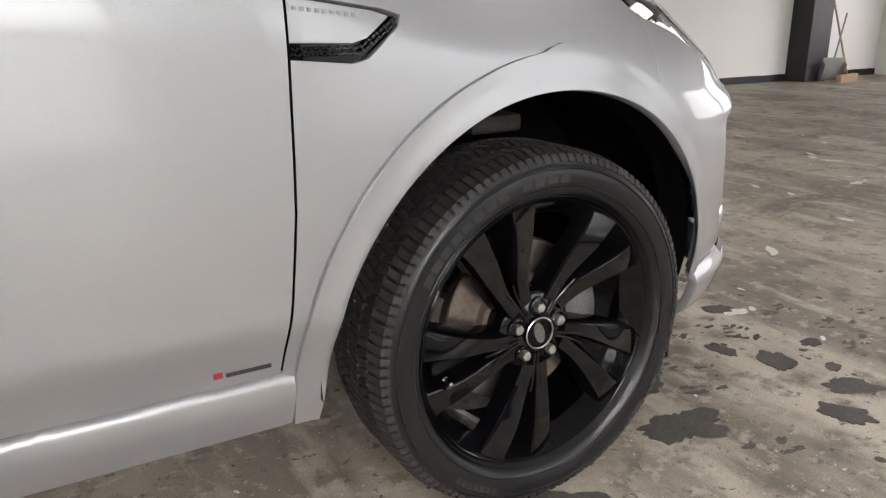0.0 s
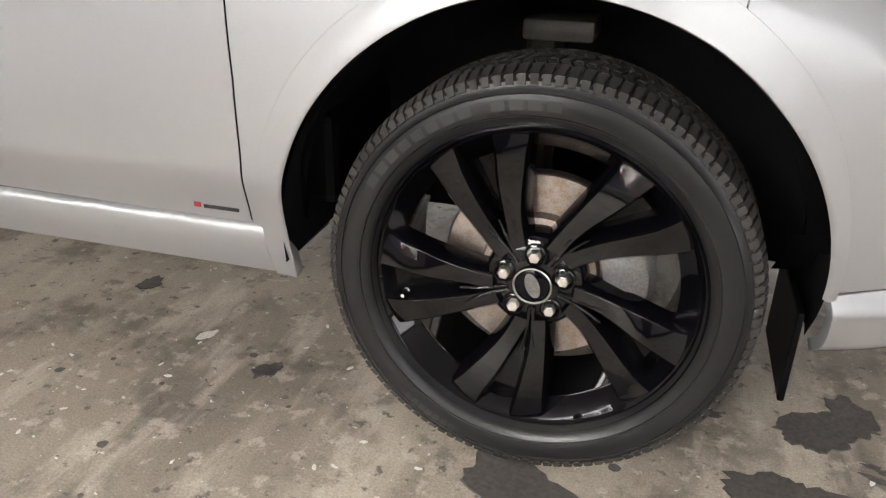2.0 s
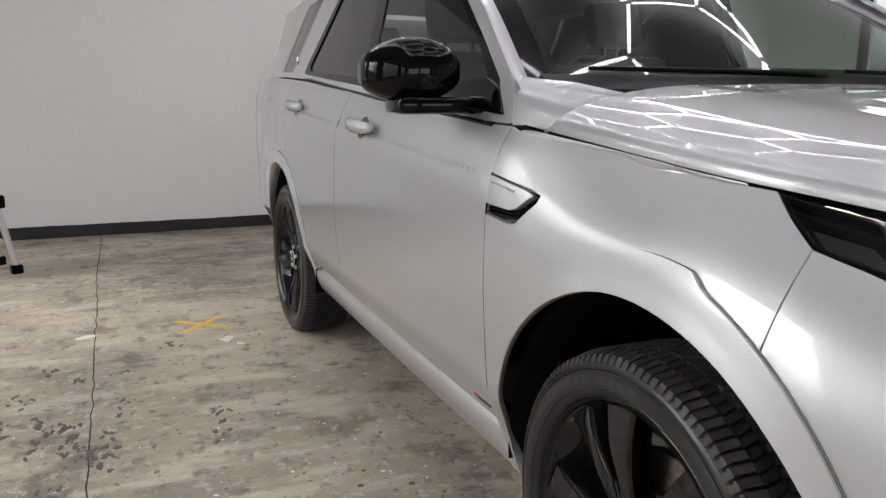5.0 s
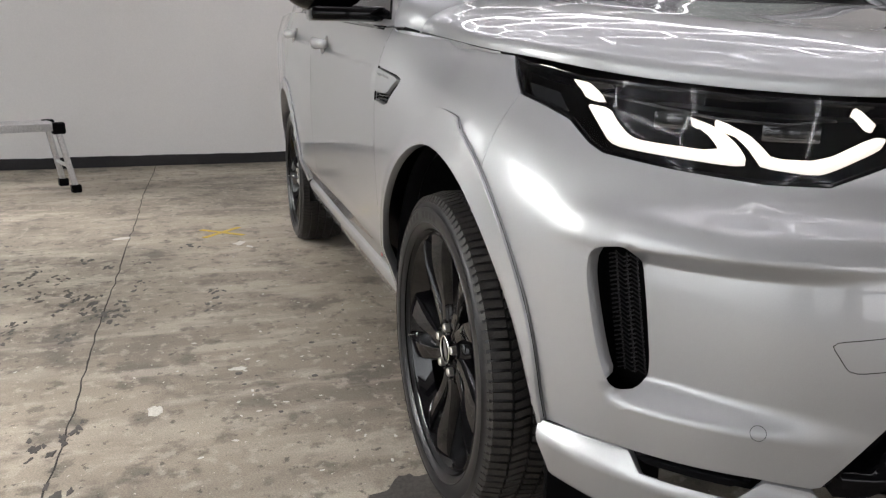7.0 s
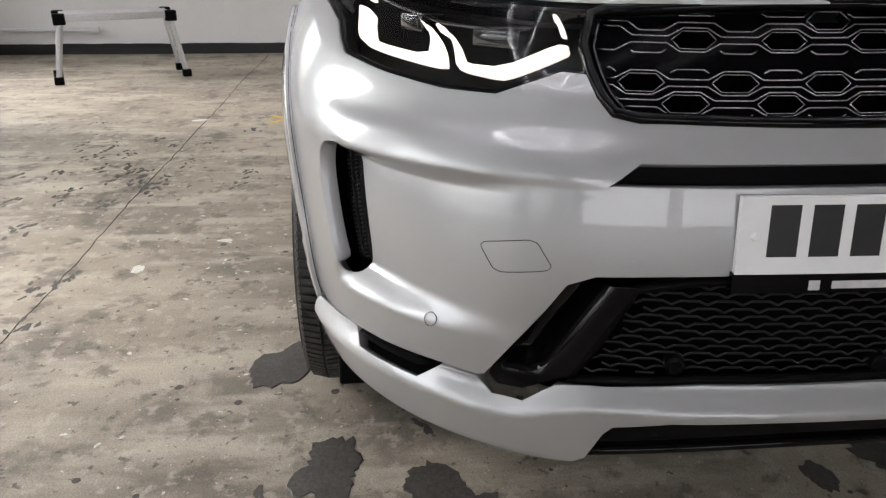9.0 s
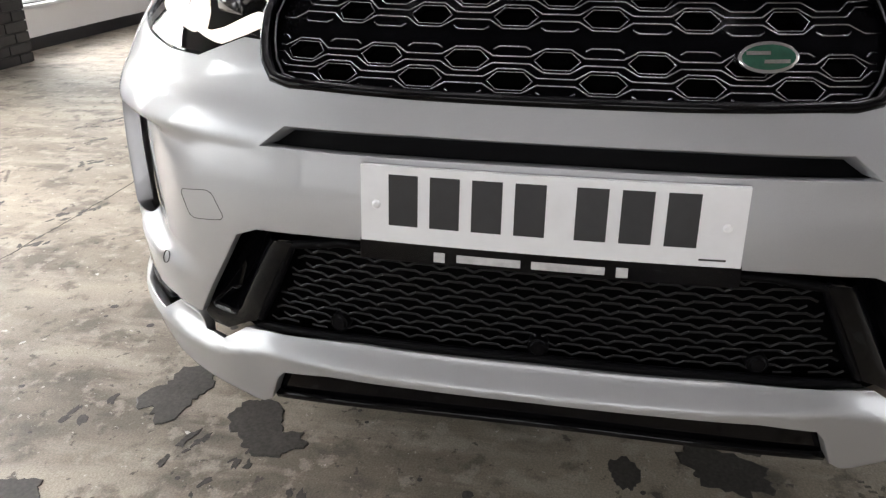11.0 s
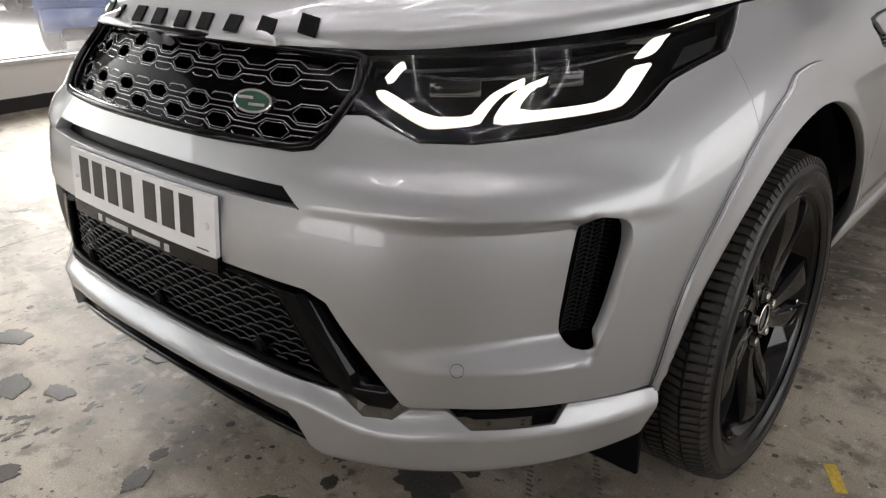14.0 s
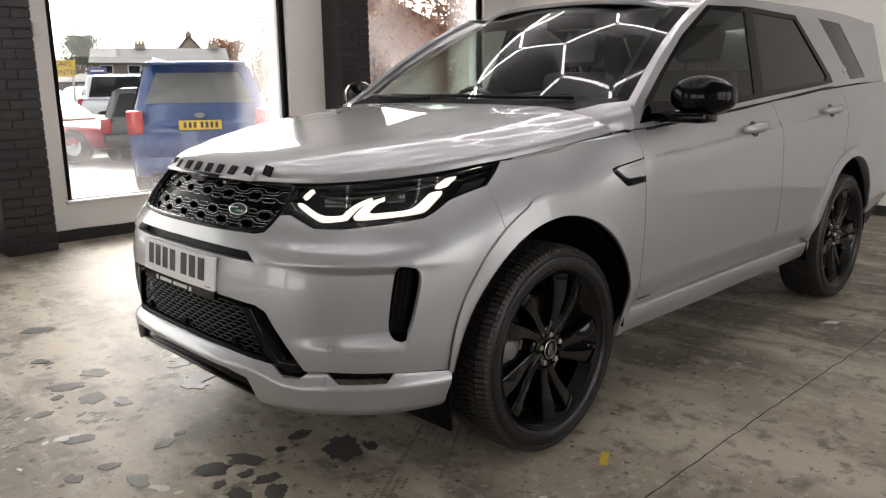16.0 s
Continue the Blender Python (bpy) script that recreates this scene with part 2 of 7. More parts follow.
def lathe(bm, profile, segments=64, axis="y", m=None, closed=False):
    """Turn (radius, along) points round the axis."""
    rings = []
    made = []
    for r, h in profile:
        ring = []
        for i in range(segments):
            a = 2 * math.pi * i / segments
            p = (r * math.cos(a), h, r * math.sin(a)) if axis == "y" else (r * math.cos(a), r * math.sin(a), h)
            ring.append(bm.verts.new(p))
        rings.append(ring)
        made += ring
    pairs = list(zip(rings, rings[1:])) + ([(rings[-1], rings[0])] if closed else [])
    for a, b in pairs:
        for i in range(segments):
            j = (i + 1) % segments
            bm.faces.new((a[i], a[j], b[j], b[i]))
    if m is not None:
        bmesh.ops.transform(bm, matrix=m, verts=made)
    return made


def prism(bm, pts, lo, hi, place, bevel=0.0):
    """A flat outline pts with thickness from lo to hi; place(u, v, w) gives the point."""
    n = len(pts)
    a = [bm.verts.new(place(u, v, lo)) for u, v in pts]
    b = [bm.verts.new(place(u, v, hi)) for u, v in pts]
    top = bm.faces.new(b)
    bm.faces.new(a[::-1])
    for i in range(n):
        j = (i + 1) % n
        bm.faces.new((a[i], a[j], b[j], b[i]))
    if bevel:
        bmesh.ops.bevel(bm, geom=list(top.edges), offset=bevel, segments=2, affect="EDGES", profile=0.5)
    return a + b


def tube(name, pts, radius, mat, parent=None, label="", closed=False, sides=8):
    """A round bar along a line of points, as one mesh."""
    bm = bmesh.new()
    bar(bm, pts, radius, closed, sides)
    return part(name, bm, mat, parent, label, 180)


def bar(bm, pts, radius, closed=False, sides=8, flat=1.0):
    pts = [Vector(p) for p in pts]
    n = len(pts)
    rings = []
    for i, p in enumerate(pts):
        a = pts[(i - 1) % n] if (closed or i) else p
        b = pts[(i + 1) % n] if (closed or i < n - 1) else p
        d = (b - a).normalized()
        ref = Vector((0, 0, 1)) if abs(d.z) < 0.9 else Vector((1, 0, 0))
        s = d.cross(ref).normalized()
        w = s.cross(d)
        r = radius(i / max(1, n - 1)) if callable(radius) else radius
        rings.append([bm.verts.new(p + r * (math.cos(2 * math.pi * k / sides) * s + flat * math.sin(2 * math.pi * k / sides) * w)) for k in range(sides)])
    for i in range(n if closed else n - 1):
        a, b = rings[i], rings[(i + 1) % n]
        for k in range(sides):
            j = (k + 1) % sides
            bm.faces.new((a[k], b[k], b[j], a[j]))
    if not closed:
        bm.faces.new(rings[0])
        bm.faces.new(rings[-1][::-1])


def rounded(pts, times=2, cut=0.22):
    """The closed outline with its corners cut round."""
    for _ in range(times):
        out = []
        for i, p in enumerate(pts):
            q = pts[(i + 1) % len(pts)]
            out += [(p[0] + cut * (q[0] - p[0]), p[1] + cut * (q[1] - p[1])), (q[0] + cut * (p[0] - q[0]), q[1] + cut * (p[1] - q[1]))]
        pts = out
    return pts


def dense(pts, gap):
    out = []
    for i, p in enumerate(pts):
        q = pts[(i + 1) % len(pts)]
        k = max(1, math.ceil(math.dist(p, q) / gap))
        out += [(p[0] + (q[0] - p[0]) * j / k, p[1] + (q[1] - p[1]) * j / k) for j in range(k)]
    clean = []
    for p in out:
        if not clean or math.dist(p, clean[-1]) > gap * 0.15:
            clean.append(p)
    return clean


def dense_line(pts, gap):
    """An open line with points at most gap apart."""
    out = [pts[0]]
    for p, q in zip(pts, pts[1:]):
        k = max(1, math.ceil(math.dist(p, q) / gap))
        out += [(p[0] + (q[0] - p[0]) * j / k, p[1] + (q[1] - p[1]) * j / k) for j in range(1, k + 1)]
    return out


def area(pts):
    return sum(p[0] * q[1] - q[0] * p[1] for p, q in zip(pts, pts[1:] + pts[:1])) / 2


def inside(p, poly):
    x, y = p
    hit = False
    j = len(poly) - 1
    for i in range(len(poly)):
        (xi, yi), (xj, yj) = poly[i], poly[j]
        if (yi > y) != (yj > y) and x < (xj - xi) * (y - yi) / (yj - yi) + xi:
            hit = not hit
        j = i
    return hit


def shrink(pts, d):
    """The outline moved inwards by d."""
    if area(pts) < 0:
        pts = pts[::-1]
    out = []
    n = len(pts)
    for i in range(n):
        a, b, c = Vector(pts[i - 1]), Vector(pts[i]), Vector(pts[(i + 1) % n])
        e, f = (b - a), (c - b)
        e = e.normalized() if e.length > 1e-9 else Vector((1, 0))
        f = f.normalized() if f.length > 1e-9 else e
        t = Vector((-e.y - f.y, e.x + f.x))
        t = t.normalized() if t.length > 1e-6 else Vector((-e.y, e.x))
        out.append((b.x + t.x * d, b.y + t.y * d))
    return out


def patch(name, outline, surf, mat, parent=None, label="", holes=(), gap=0.022, lines=(), edge=0.018, inset=0.0022, flip=False, hole_edge=None):
    """A sheet of the surface surf(u, v) inside the outline, with turned-in edges; lines: rows of points that sharp features need."""
    outer = dense(shrink(outline, inset), gap)
    cuts = [dense(shrink(h, -inset), gap) for h in holes]
    verts, edges = [], []
    for loop in [outer] + cuts:
        s = len(verts)
        verts += [Vector(p) for p in loop]
        edges += [(s + i, s + (i + 1) % len(loop)) for i in range(len(loop))]
    us, vs = [p[0] for p in outer], [p[1] for p in outer]
    rim = np.array([tuple(v) for v in verts])
    extra = [p for line in lines for p in line]
    nu, nv = int((max(us) - min(us)) / gap), int((max(vs) - min(vs)) / gap)
    grid = [(min(us) + (i + 0.5 * (j % 2)) * gap, min(vs) + j * gap) for i in range(nu + 2) for j in range(nv + 2)]
    keep = np.array(extra) if extra else None
    for k, p in enumerate(extra + grid):
        if not inside(p, outer) or any(inside(p, c) for c in cuts):
            continue
        d = np.min(np.hypot(rim[:, 0] - p[0], rim[:, 1] - p[1]))
        if d < gap * (0.15 if k < len(extra) else 0.45):
            continue
        if k >= len(extra) and keep is not None and np.min(np.hypot(keep[:, 0] - p[0], keep[:, 1] - p[1])) < gap * 0.45:
            continue
        verts.append(Vector(p))
    v2, _, faces, *_ = delaunay_2d_cdt(verts, edges, [], 1, 1e-6)
    tris = []
    for f in faces:
        c = sum((v2[i] for i in f), Vector((0, 0))) / len(f)
        if inside(c, outer) and not any(inside(c, h) for h in cuts):
            a = area([tuple(v2[i]) for i in f])
            if abs(a) > 1e-10:
                tris.append(tuple(f) if a > 0 else tuple(f)[::-1])
    h = 0.0015
    pos, nor, tan = [], [], []
    for p in v2:
        u, v = p
        du = Vector(surf(u + h, v)) - Vector(surf(u - h, v))
        dv = Vector(surf(u, v + h)) - Vector(surf(u, v - h))
        n = du.cross(dv)
        n = n.normalized() if n.length > 1e-12 else Vector((0, 0, 1))
        pos.append(Vector(surf(u, v)))
        nor.append(n)
        tan.append((du / (2 * h), dv / (2 * h)))
    count = {}
    for f in tris:
        for a, b in zip(f, f[1:] + f[:1]):
            count[(a, b)] = 1
    border = [(a, b) for a, b in count if (b, a) not in count]
    out = {}
    for a, b in border:
        d = v2[b] - v2[a]
        for i in (a, b):
            o = tan[i][0] * d.y - tan[i][1] * d.x
            out[i] = out.get(i, Vector()) + (o.normalized() if o.length > 1e-12 else o)
    faces3 = list(tris)
    if edge > 0:
        ids = {}
        for i, o in out.items():
            o = o.normalized() if o.length > 1e-9 else nor[i]
            n = nor[i]
            ids[i] = len(pos)
            deep = hole_edge if hole_edge and i >= len(outer) else edge
            pos += [pos[i].copy(), pos[i] - n * 0.0022 + o * 0.0012, pos[i] - n * deep + o * 0.0012]
            nor += [n, (n * 0.35 + o).normalized(), o]
        for a, b in border:
            for k in (0, 1):
                faces3.append((ids[b] + k, ids[a] + k, ids[a] + k + 1, ids[b] + k + 1))
    if flip:
        pos = [Vector((p.x, -p.y, p.z)) for p in pos]
        nor = [Vector((p.x, -p.y, p.z)) for p in nor]
        faces3 = [f[::-1] for f in faces3]
    me = bpy.data.meshes.new(name)
    me.from_pydata([tuple(p) for p in pos], [], faces3)
    me.polygons.foreach_set("use_smooth", [True] * len(me.polygons))
    me.normals_split_custom_set_from_vertices([tuple(n) for n in nor])
    return wrap(name, me, mat, parent, label)


def both(fn):
    """Build the left one and the right one."""
    for flip in (False, True):
        fn(flip)


# ---- body surfaces: x forward from the front axle, y to the car's left, z up ----
def curve(v, keys):
    """Smooth value at v through (position, value) keys."""
    if v <= keys[0][0]:
        return keys[0][1]
    if v >= keys[-1][0]:
        return keys[-1][1]
    i = 0
    while v > keys[i + 1][0]:
        i += 1

    def slope(j):
        lo, hi = max(0, j - 1), min(len(keys) - 1, j + 1)
        if lo == j or hi == j:
            return (keys[hi][1] - keys[lo][1]) / (keys[hi][0] - keys[lo][0])
        a = (keys[j][1] - keys[lo][1]) / (keys[j][0] - keys[lo][0])
        b = (keys[hi][1] - keys[j][1]) / (keys[hi][0] - keys[j][0])
        wa, wb = keys[hi][0] - keys[j][0], keys[j][0] - keys[lo][0]
        return (a * wa + b * wb) / (wa + wb)

    (x0, y0), (x1, y1) = keys[i], keys[i + 1]
    h = x1 - x0
    t = (v - x0) / h
    return (2 * t**3 - 3 * t**2 + 1) * y0 + (t**3 - 2 * t**2 + t) * slope(i) * h + (-2 * t**3 + 3 * t**2) * y1 + (t**3 - t**2) * slope(i + 1) * h


def faired(keys, spread, step=0.0005):
    """The curve through the keys with its bends evened out over the spread; as a quick look-up."""
    lo, hi = keys[0][0] - 0.3, keys[-1][0] + 0.3
    ends = [(keys[0][1] - keys[1][1]) / (keys[0][0] - keys[1][0]), (keys[-1][1] - keys[-2][1]) / (keys[-1][0] - keys[-2][0])]
    xs = np.arange(lo, hi, step)
    ys = np.array([keys[0][1] + (x - keys[0][0]) * ends[0] if x < keys[0][0] else keys[-1][1] + (x - keys[-1][0]) * ends[1] if x > keys[-1][0] else curve(x, keys) for x in xs])
    n = int(3 * spread / step)
    w = np.exp(-0.5 * (np.arange(-n, n + 1) * step / spread) ** 2)
    ys = np.convolve(np.pad(ys, n, "edge"), w / w.sum(), "valid").tolist()
    top = len(ys) - 2

    def at(v):
        k = min(max((v - lo) / step, 0.0), top)
        i = int(k)
        return ys[i] + (ys[i + 1] - ys[i]) * (k - i)
    return at


def ramp(v, a, b):
    t = min(1.0, max(0.0, (v - a) / (b - a)))
    return t * t * (3 - 2 * t)


NOSE = [(0.18, 0.86), (0.24, 0.893), (0.30, 0.907), (0.38, 0.912), (0.50, 0.915), (0.62, 0.918), (0.70, 0.912), (0.77, 0.897), (0.85, 0.868), (0.965, 0.825), (1.05, 0.76)]
WING = [(0.20, 0.80), (0.28, 0.86), (0.40, 0.91), (0.60, 0.932), (0.85, 0.938), (0.93, 0.925), (0.965, 0.905), (1.03, 0.862), (1.10, 0.80)]
DOOR = [(0.20, 0.80), (0.28, 0.852), (0.34, 0.876), (0.42, 0.901), (0.46, 0.916), (0.495, 0.931), (0.512, 0.9365), (0.55, 0.9405), (0.65, 0.951), (0.75, 0.957), (0.85, 0.957), (0.95, 0.953), (1.0, 0.944), (1.06, 0.928), (1.12, 0.90), (1.2, 0.87)]
POWER = [(0.20, 2.8), (0.75, 2.8), (0.80, 2.74), (0.86, 2.42), (0.92, 2.05), (0.965, 1.9), (1.05, 1.85)]
U0 = 1.45
NOSE_AT, WING_AT, DOOR_AT, POWER_AT = (faired(k, w) for k, w in ((NOSE, 0.035), (WING, 0.03), (DOOR, 0.009), (POWER, 0.05)))
WB = -2.741
SILL_AT = faired([(0.26, 0.850), (0.30, 0.868), (0.318, 0.877), (0.335, 0.8855), (0.36, 0.896), (0.383, 0.9005), (0.398, 0.9015), (0.405, 0.897), (0.412, 0.884), (0.43, 0.87)], 0.004)


def lift(x, z):
    return z - 0.055 * max(0.0, -x - 0.5) * ramp(z, 0.6, 1.0)


def flank(x, z):
    k = ramp(-x, 0.05, 0.5)
    zz = lift(x, z)
    crease = 0.005 * (1 - ramp(zz, 0.990, 1.003)) * ramp(zz, 0.9, 0.99) * ramp(-x, 0.5, 0.54)
    return (1 - k) * WING_AT(z) + k * DOOR_AT(zz) + crease - 0.06 * ramp(-x, 2.7, 3.75)


def skin(u, z):
    """u runs round from the middle of the nose and back along the side; minus: the right side."""
    s = 1 if u >= 0 else -1
    u = abs(u)
    if u >= U0:
        return (U0 - u, s * flank(U0 - u, z), z)
    a = u / U0 * math.pi / 2
    n = POWER_AT(z)
    r = ((math.cos(a) / NOSE_AT(z)) ** n + (math.sin(a) / WING_AT(z)) ** n) ** (-1 / n)
    return (r * math.cos(a), s * r * math.sin(a), z)


def uz(x, z):
    """The skin's own coordinates of the point that stands at x, z on the left side."""
    if x <= 0:
        return (U0 - x, z)
    n, a, b = POWER_AT(z), NOSE_AT(z), WING_AT(z)
    y = b * max(1e-6, 1 - (x / a) ** n) ** (1 / n)
    return (math.atan2(y, x) / (math.pi / 2) * U0, z)


def off(surf, d):
    """The surface moved out by d metres (or d(u, v))."""
    def moved(u, v):
        h = 0.002
        p = Vector(surf(u, v))
        n = (Vector(surf(u + h, v)) - Vector(surf(u - h, v))).cross(Vector(surf(u, v + h)) - Vector(surf(u, v - h)))
        k = d(u, v) if callable(d) else d
        return p + n.normalized() * k if n.length > 1e-12 else p
    return moved


def pocket(u, z):
    """How far the scoop beside the bumper's air vent is sunk in, and the shelf over the number plate stands out."""
    u = abs(u)
    scoop = ramp(u, 0.50, 0.82) * (1 - ramp(u, 0.850, 0.876)) * ramp(z, 0.498, 0.542) * (1 - ramp(z, 0.732, 0.758))
    shelf = ramp(z, 0.742, 0.762) * (1 - ramp(z, 0.766, 0.822)) * (1 - ramp(u, 0.90, 1.05))
    hollow = ramp(z, 0.790, 0.828) * (1 - ramp(z, 0.832, 0.874)) * ramp(u, 0.34, 0.50) * (1 - ramp(u, 0.86, 1.02))
    return -0.044 * scoop - 0.0055 * hollow + 0.0045 * shelf * (0.4 + 0.6 * ramp(u, 0.40, 0.50))


BUMPER = off(skin, pocket)


def clad_rise(u, z):
    """The arch trim swells towards its inner edge and rolls over there."""
    x = skin(u, z)[0]
    r = math.hypot(x - (0.0 if x > -1.4 else WB), z - 0.39)
    return 0.011 + 0.004 * (1 - ramp(r, 0.450, 0.492)) - 0.010 * (1 - ramp(r, 0.441, 0.453))


def lip_rise(u, z):
    """A bevelled ledge along the lip's top, an upright face and a tucked-in foot."""
    u = abs(u)
    top = 0.456 - 0.036 * ramp(u, 0.40, 0.56) + 0.008 * ramp(u, 0.58, 0.66)
    return 0.002 + 0.027 * ramp(top - z, 0.0, 0.042) - 0.020 * (1 - ramp(z, 0.275, 0.325)) * ramp(u, 0.40, 0.5)


CLAD = off(skin, clad_rise)
LIP = off(skin, lip_rise)


def ring(keys, cx, cz, a0, a1, k=40):
    """Points at radius keys(angle) round a wheel's arch, as x, z."""
    out = []
    for i in range(k + 1):
        a = a0 + (a1 - a0) * i / k
        r = float(np.interp(a, [k[0] for k in keys], [k[1] for k in keys]))
        out.append((cx + r * math.cos(radians(a)), cz + r * math.sin(radians(a))))
    return out


ARCH_OUT = [(-5, 0.470), (8, 0.477), (43, 0.505), (64, 0.512), (71.5, 0.516), (75, 0.531), (89, 0.523), (93, 0.508), (110, 0.498), (150, 0.489), (185, 0.492)]
ARCH_IN = [(-20, 0.440), (0, 0.445), (60, 0.456), (120, 0.453), (200, 0.448)]
REAR_OUT = [(-20, 0.49), (90, 0.50), (200, 0.49)]


def mirrored(half):
    """A closed outline from its left half, which starts and ends on the middle line."""
    return half + [(-u, z) for u, z in half[::-1] if u > 1e-6]


LAMP = [(0.489, 0.894), (0.523, 0.895), (0.562, 0.880), (0.609, 0.862), (0.693, 0.862), (0.818, 0.873), (0.938, 0.888), (0.970, 0.901), (1.028, 0.934), (1.093, 0.952),
        (1.170, 0.969), (1.217, 1.004), (1.256, 1.037), (1.205, 1.030), (1.038, 1.006), (0.862, 0.993), (0.716, 0.984), (0.606, 0.980), (0.512, 0.978)]


def car_body(car):
    # bumper, from the grille's and lamps' lower edge to the seam over the lip
    front = [uz(x, z) for x, z in ring(ARCH_OUT, -0.01, 0.40, 58, 1, 24)]
    seam = [(0.984, 0.411), (0.940, 0.415), (0.840, 0.424), (0.66, 0.430), (0.591, 0.426), (0.579, 0.430), (0.493, 0.560), (0.466, 0.606), (0.43, 0.622), (0.34, 0.628), (0.19, 0.634), (0.0, 0.636)]
    half = [(0.0, 0.836), (0.2, 0.836), (0.36, 0.837), (0.415, 0.840), (0.450, 0.856), (0.475, 0.889)] + LAMP[:11] + front + seam
    slot = mirrored([(0.0, 0.786), (0.20, 0.786), (0.390, 0.783), (0.425, 0.753), (0.20, 0.757), (0.0, 0.758)])
    vent = rounded([(0.858, 0.757), (0.914, 0.745), (0.916, 0.70), (0.890, 0.578), (0.866, 0.520), (0.840, 0.524), (0.826, 0.55), (0.838, 0.66), (0.85, 0.735)], 2, 0.2)
    rows = [[(s * u, z) for u in np.arange(0.45, 0.845, 0.0125)] for s in (1, -1) for z in (0.488, 0.496, 0.503, 0.511, 0.520, 0.529, 0.538, 0.546, 0.554, 0.708, 0.716, 0.724, 0.731, 0.737, 0.743, 0.748, 0.753, 0.759, 0.764)]
    rows += [[(u, z) for u in np.arange(-0.43, 0.44, 0.02)] for z in (0.748, 0.765)] + [[(u, z) for u in np.arange(-1.2, 1.2, 0.015)] for z in (0.766, 0.772, 0.778, 0.784, 0.790, 0.797, 0.804, 0.812, 0.820, 0.828, 0.836, 0.844, 0.852, 0.860, 0.868)]
    bumper = patch("front_bumper", mirrored(half), BUMPER, SILVER, car, "silver painted front bumper with scooped corners", holes=[slot, vent, [(-u, z) for u, z in vent[::-1]]], lines=rows, gap=0.02, edge=0.014, hole_edge=0.03)
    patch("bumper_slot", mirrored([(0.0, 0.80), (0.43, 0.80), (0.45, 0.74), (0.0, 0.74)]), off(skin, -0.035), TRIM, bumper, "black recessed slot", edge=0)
    # lip under the bumper
    tail = [uz(0.455, 0.414), uz(0.462, 0.34), uz(0.455, 0.287)]
    lip = [(0.0, 0.456), (0.128, 0.455), (0.272, 0.455), (0.43, 0.446), (0.475, 0.438), (0.520, 0.408), (0.565, 0.407), (0.591, 0.424), (0.648, 0.428), (0.655, 0.424), (0.685, 0.404), (0.811, 0.404),
           (0.836, 0.426), (0.940, 0.420)] + tail + [(0.9, 0.282), (0.75, 0.282), (0.55, 0.288), (0.445, 0.312), (0.426, 0.325), (0.404, 0.374), (0.392, 0.388), (0.314, 0.400), (0.18, 0.404), (0.0, 0.405)]
    rows = [[(u, z) for u in np.arange(-1.1, 1.1, 0.011)] for z in (0.29, 0.30, 0.315, 0.33, 0.37, 0.38, 0.39, 0.40, 0.41, 0.42, 0.43, 0.44, 0.45)]
    patch("front_lip", mirrored(lip), LIP, SILVER, car, "silver painted lower lip", lines=rows, gap=0.010, edge=0.022)
    skid = [(0.0, 0.425), (0.18, 0.424), (0.314, 0.42), (0.41, 0.41), (0.435, 0.318), (0.315, 0.337), (0.18, 0.350), (0.0, 0.355)]
    patch("skid_plate", mirrored(skid), lambda u, z: (*Vector(off(skin, -0.004)(u, 0.41))[:2], z), GLOSS, car, "gloss black skid plate", gap=0.02, edge=0.05)
    tube("skid_lip", [(q[0] + 0.004, q[1], z) for q, z in ((off(skin, -0.004)(u, 0.41), 0.352 - 0.03 * abs(u / 0.43) ** 2.4) for u in np.linspace(-0.425, 0.425, 40))], 0.0085, GLOSS, car, "rounded gloss black lower edge", sides=10)
    patch("valance", mirrored([(0.0, 0.40), (1.0, 0.40), (1.0, 0.27), (0.0, 0.27)]), off(skin, -0.16), TRIM, car, edge=0, gap=0.05)
    # inner black shell that shows in the gaps
    for flip in (False, True):
        shell = [(0.0, 0.42), (0.98, 0.42)] + [uz(x, z) for x, z in ring(ARCH_IN, 0.0, 0.39, 8, 172, 20)] + [(U0 + 0.46, 0.36), (U0 + 2.29, 0.36)]
        shell += [(U0 - x, z) for x, z in ring(ARCH_IN, WB, 0.39, 4, 176, 16)] + [(U0 + 3.25, 0.36), (U0 + 3.6, 0.5), (U0 + 3.6, 1.10), (U0 + 0.6, 1.05), (1.2, 0.96), (0.0, 0.90)]
        patch("inner_shell", shell, off(skin, -0.085), TRIM, car, edge=0, gap=0.06, flip=flip)
    both(lambda flip: side_panels(car, flip))


SEAM_A = [(-0.472, 1.105), (-0.498, 1.0), (-0.501, 0.85), (-0.503, 0.69), (-0.512, 0.55), (-0.522, 0.46), (-0.527, 0.408)]
SEAM_B = [(-1.675, 1.178), (-1.735, 1.0), (-1.757, 0.74), (-1.765, 0.44)]
SEAM_C = [(-2.58, 1.235), (-2.60, 1.05), (-2.56, 0.80), (-2.42, 0.62), (-2.33, 0.445)]


def belt(x):
    return curve(-x, [(0.4, 1.095), (0.55, 1.103), (1.75, 1.180), (2.52, 1.236), (3.6, 1.27)])


def uvs(pts):
    return [(U0 - x, z) for x, z in pts]


